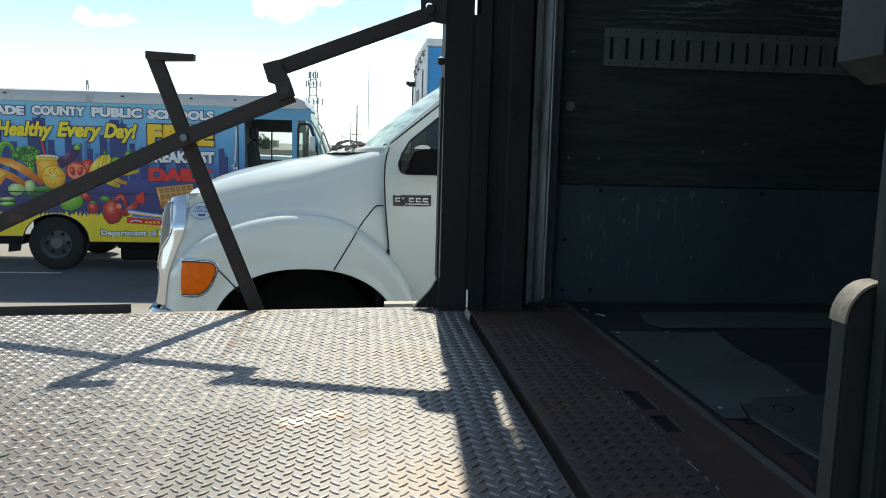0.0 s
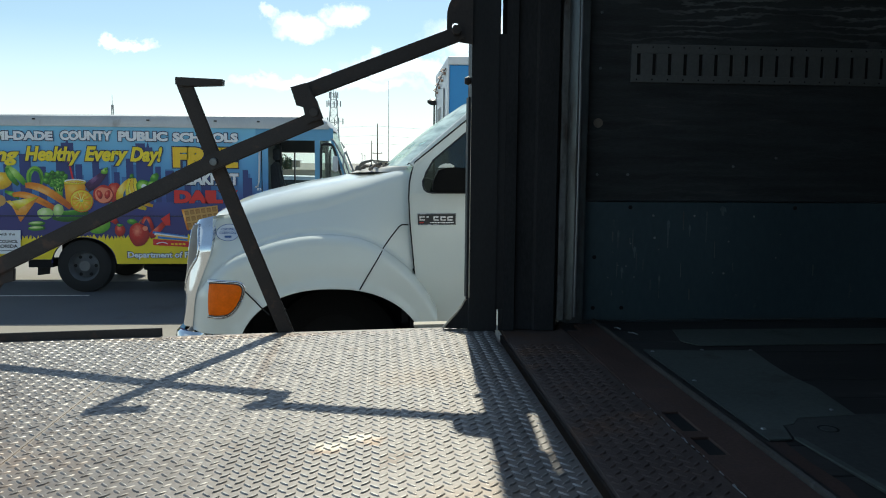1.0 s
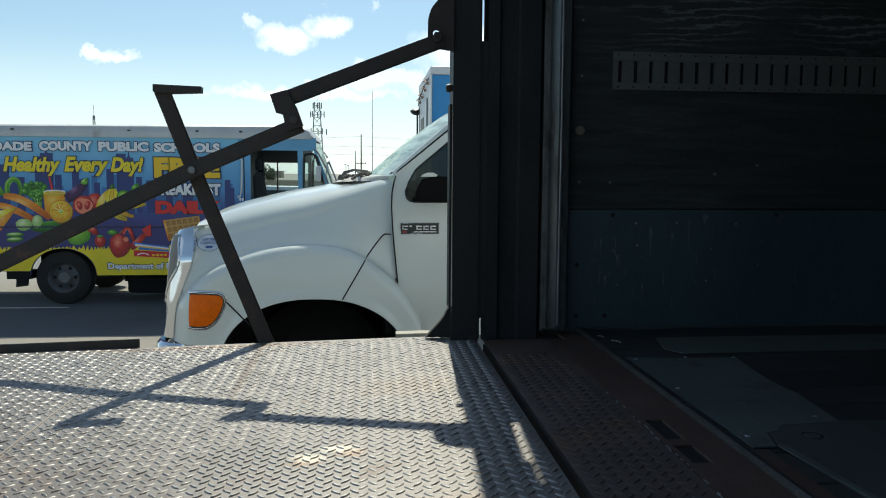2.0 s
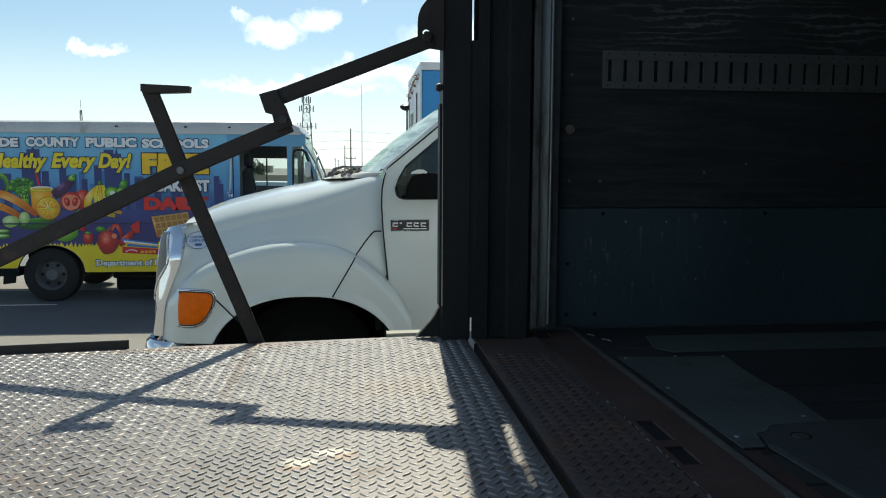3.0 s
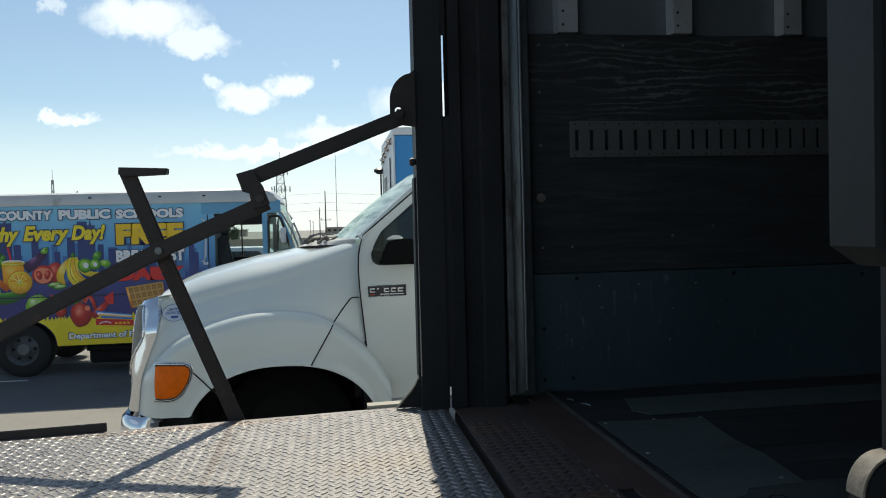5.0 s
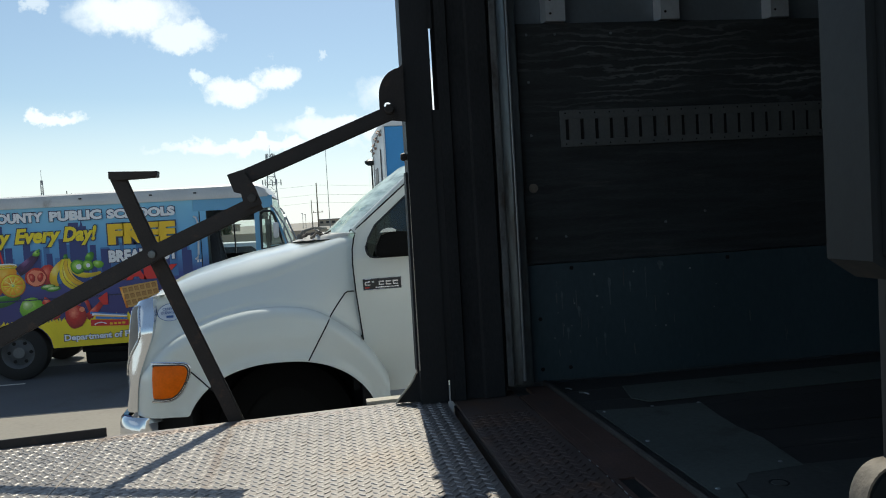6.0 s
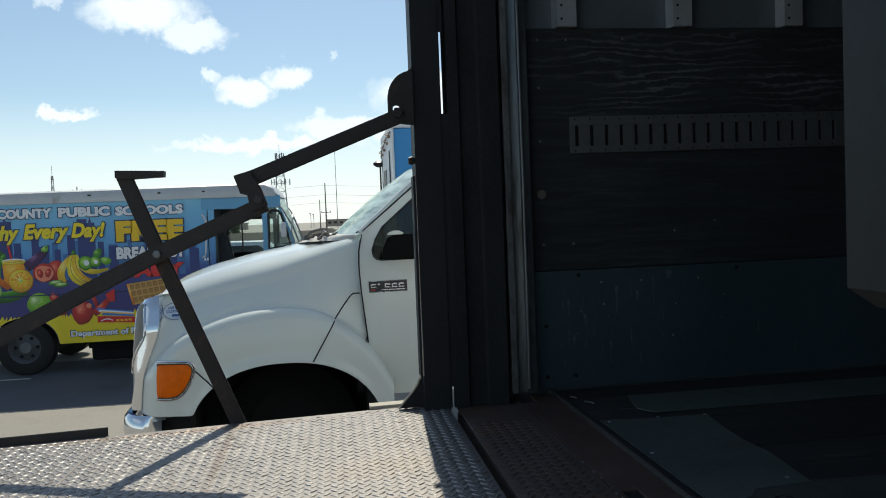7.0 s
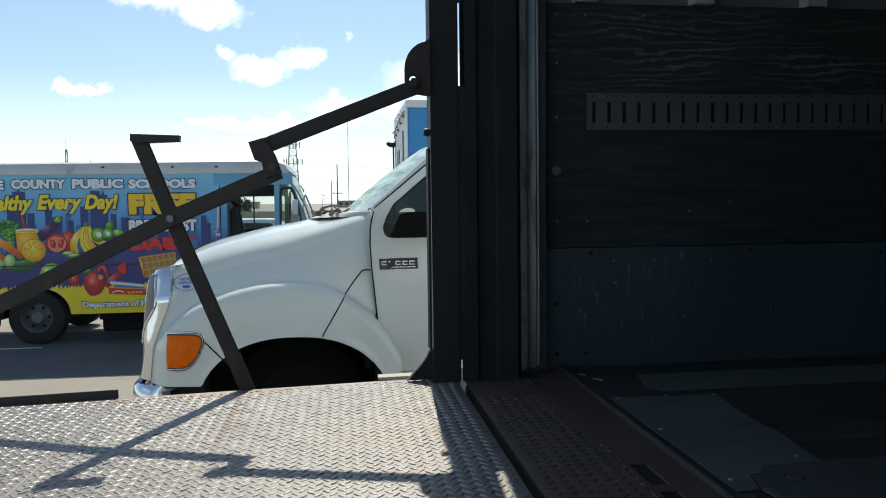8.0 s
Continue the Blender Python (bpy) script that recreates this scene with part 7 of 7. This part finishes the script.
# ---- distance ----
def mast(x, y, top, wide, dishes, label, thick=0.09):
    t = thing("radio_mast", (x, y, 0), label, "mast")
    legs = [(-1, -1), (1, -1), (1, 1), (-1, 1)]
    for a, b in legs:
        part("leg", tube([(x + a * wide, y + b * wide, 0), (x + a * wide * 0.35, y + b * wide * 0.35, top)], thick, 6), LATTICE, t)
    n = max(6, int(top / 2.2))
    for i in range(n):
        z0, z1 = top * i / n, top * (i + 1) / n
        w0, w1 = wide * (1 - 0.65 * i / n), wide * (1 - 0.65 * (i + 1) / n)
        bm = bmesh.new()
        for (a, b), (c, d) in zip(legs, legs[1:] + legs[:1]):
            tube([(x + a * w0, y + b * w0, z0), (x + c * w1, y + d * w1, z1)], thick * 0.5, 4, bm)
            tube([(x + a * w0, y + b * w0, z0), (x + c * w0, y + d * w0, z0)], thick * 0.5, 4, bm)
        part("brace", bm, LATTICE, t)
    for z, r in dishes:
        for k in range(5):
            s = 2 * math.pi * k / 5 + 0.3
            w = wide * (1 - 0.65 * z / top)
            px, py = x + (w + r) * math.cos(s), y + (w + r) * math.sin(s)
            part("antenna", box(px - 0.16, px + 0.16, py - 0.1, py + 0.1, z - 0.9, z + 0.9), LATTICE, t)
            part("antenna_arm", tube([(x, y, z), (px, py, z)], 0.05, 5), LATTICE, t)
    part("whip", tube([(x, y, top - 1), (x, y, top + 2.5)], 0.05, 5), LATTICE, t)


mast(-14.6, 240.0, 23.2, 2.1, ((22.2, 0.5), (19.6, 1.2), (14.4, 1.6)), "grey lattice radio mast with panel antennas", 0.11)
mast(-66.4, 200.0, 15.6, 0.5, (), "slim grey lattice mast above the roofs", 0.06)


def pole(x, y, top, arms, label):
    t = thing("utility_pole", (x, y, 0), label, "pole", "utility poles")
    part("shaft", tube([(x, y, 0), (x, y, top)], [0.12, 0.065], 8), WOODPOLE, t)
    for z in arms:
        part("cross_arm", box(x - 0.7, x + 0.7, y - 0.04, y + 0.04, z - 0.04, z + 0.04), WOODPOLE, t)
        for k in (-0.6, 0.6):
            part("insulator", lathe([(0, 0.05), (0.2, 0.03)], (x + k, y, z + 0.04), "z", 6), LATTICE, t)


pole(-0.58, 110.0, 7.3, (3.2,), "timber utility pole with a cross arm")
pole(-1.95, 150.0, 6.1, (), "timber utility pole with a cross arm")
pole(26.0, 112.0, 8.0, (7.4,), "timber utility pole with a cross arm")
pole(-34.0, 112.0, 8.0, (7.4,), "timber utility pole with a cross arm")
t = thing("flag_pole", (0.70, 75.0, 0), "thin tall grey pole", "pole")
part("shaft", tube([(0.70, 75, 0), (0.70, 75, 9.6)], [0.04, 0.02], 8), LATTICE, t)
for z0, y in ((7.0, 110.0), (5.7, 110.0), (4.6, 110.0)):
    pts = []
    for k in range(41):
        x = -34 + 60 * k / 40
        s = (x + 34) / 33.42 if x < -0.58 else (x + 0.58) / 26.58
        pts.append((x, y, z0 - 0.5 * 4 * s * (1 - s)))
    solid("power_line", tube(pts, 0.012, 5), LATTICE, "thin dark overhead cable between poles", "cable", "power lines")


def far_house(x0, x1, y, h, roof_h, label, windows):
    t = thing("low_building", ((x0 + x1) / 2, y, 0), label, "building")
    part("wall", box(x0, x1, y, y + 10, 0, h), BEIGE, t)
    part("roof", box(x0 - 0.4, x1 + 0.4, y - 0.4, y + 10.4, h, h + roof_h, 0.05), FARROOF, t)
    for k in range(windows):
        a = x0 + (x1 - x0) * (k + 0.5) / windows
        w = part("window", box(a - 0.6, a + 0.6, y - 0.05, y + 0.02, h * 0.45, h * 0.8), GRILLE, t)
        part("sill", box(a - 0.7, a + 0.7, y - 0.12, y - 0.052, h * 0.42, h * 0.449), BEIGE, w)


far_house(-1.6, 7.2, 300, 2.35, 0.35, "grey flat-roofed building in the distance", 4)
far_house(-75.0, -32.0, 300, 2.3, 0.35, "long low beige building with flat roof", 8)
far_house(-140.0, -90.0, 300, 2.4, 0.3, "long low beige building with flat roof", 8)
far_house(40.0, 100.0, 300, 2.6, 0.4, "long low beige building with flat roof", 8)
bm = box(-60, 40, 60.0, 60.2, 0, 1.24)
box(-60, 40, 59.97, 60.23, 1.24, 1.29, 0, bm)
solid("yard_wall", bm, BEIGE, "long low tan wall round the yard", "wall", kind="structure")
for x, z in ((-6.3, 4.6), (-5.4, 4.2)):
    t = thing("street_lamp", (x, 250.0, 0), "small street lamp far behind the yard", "lamp", "street lamps")
    part("shaft", tube([(x, 250, 0), (x, 250, z)], 0.09, 6), LATTICE, t)
    part("lamp_head", box(x - 0.45, x + 0.1, 249.8, 250.2, z, z + 0.25, 0.05), LATTICE, t)


def tree(x, y, h, r, seed):
    rr = random.Random(seed)
    t = thing("tree", (x, y, 0), "small round-crowned green tree in the distance", "tree", "far trees")
    part("trunk", tube([(x, y, 0), (x + 0.1, y, h * 0.3), (x, y, h * 0.55)], [0.22, 0.16, 0.10], 8), BARK, t)
    bm = bmesh.new()
    for k in range(5):
        s = 2 * math.pi * k / 5
        tube([(x, y, h * 0.4), (x + r * 0.6 * math.cos(s), y + r * 0.6 * math.sin(s), h * 0.7)], [0.09, 0.03], 5, bm)
    part("limbs", bm, BARK, t)
    verts, faces = [], []
    o = Vector((x, y, 0))
    for k in range(900):
        d = Vector((rr.gauss(0, 1), rr.gauss(0, 1), rr.gauss(0, 1))).normalized() * (rr.random() ** 0.4)
        lump = 1 + 0.25 * math.sin(5 * d.x + seed) * math.cos(4 * d.z)
        c = Vector((d.x * r * lump, d.y * r * lump, h * 0.66 + d.z * h * 0.32 * lump))
        a = Vector((rr.gauss(0, 1), rr.gauss(0, 1), rr.gauss(0, 1))).normalized() * r * 0.12
        b = a.cross(Vector((rr.gauss(0, 1), rr.gauss(0, 1), rr.gauss(0, 1)))).normalized() * r * 0.08
        i = len(verts)
        verts += [c - a, c + b, c + a, c - b]
        faces.append((i, i + 1, i + 2, i + 3))
    data = bpy.data.meshes.new("crown")
    data.from_pydata(verts, [], faces)
    data.materials.append(LEAF)
    crown = new("crown", data)
    crown.parent = t
    tagged(crown, kind="stuff")


for i, (x, y, h, r) in enumerate(((-7.4, 62, 2.5, 0.55), (-16, 75, 2.5, 0.9), (-28, 80, 2.8, 1.0), (12, 75, 2.4, 0.9), (-45, 85, 2.8, 1.2), (26, 80, 2.8, 1.2))):
    tree(x, y, h, r, i)
t = thing("parked_car", (-2.1, 19.5, 0), "white car parked far behind the van", "car")
prof = [(-4.2, 0.35), (0.0, 0.35), (0.05, 0.85), (-0.9, 0.98), (-1.5, 1.5), (-3.1, 1.52), (-3.9, 1.0), (-4.2, 0.9)]
part("body", prism(prof, 18.7, 20.3, 0.08), OUTSKIN, t, smooth=40)
part("window", prism([(-1.1, 1.02), (-1.6, 1.42), (-3.0, 1.44), (-3.6, 1.04)], 18.67, 18.699), GRILLE, t)
for x in (-3.3, -0.9):
    for y in (18.8, 20.2):
        part("wheel", lathe([(-0.1, 0.2), (-0.1, 0.32), (0.1, 0.32), (0.1, 0.2)], (x, y, 0.32), "y", 20), RUBBER, t, smooth=40)
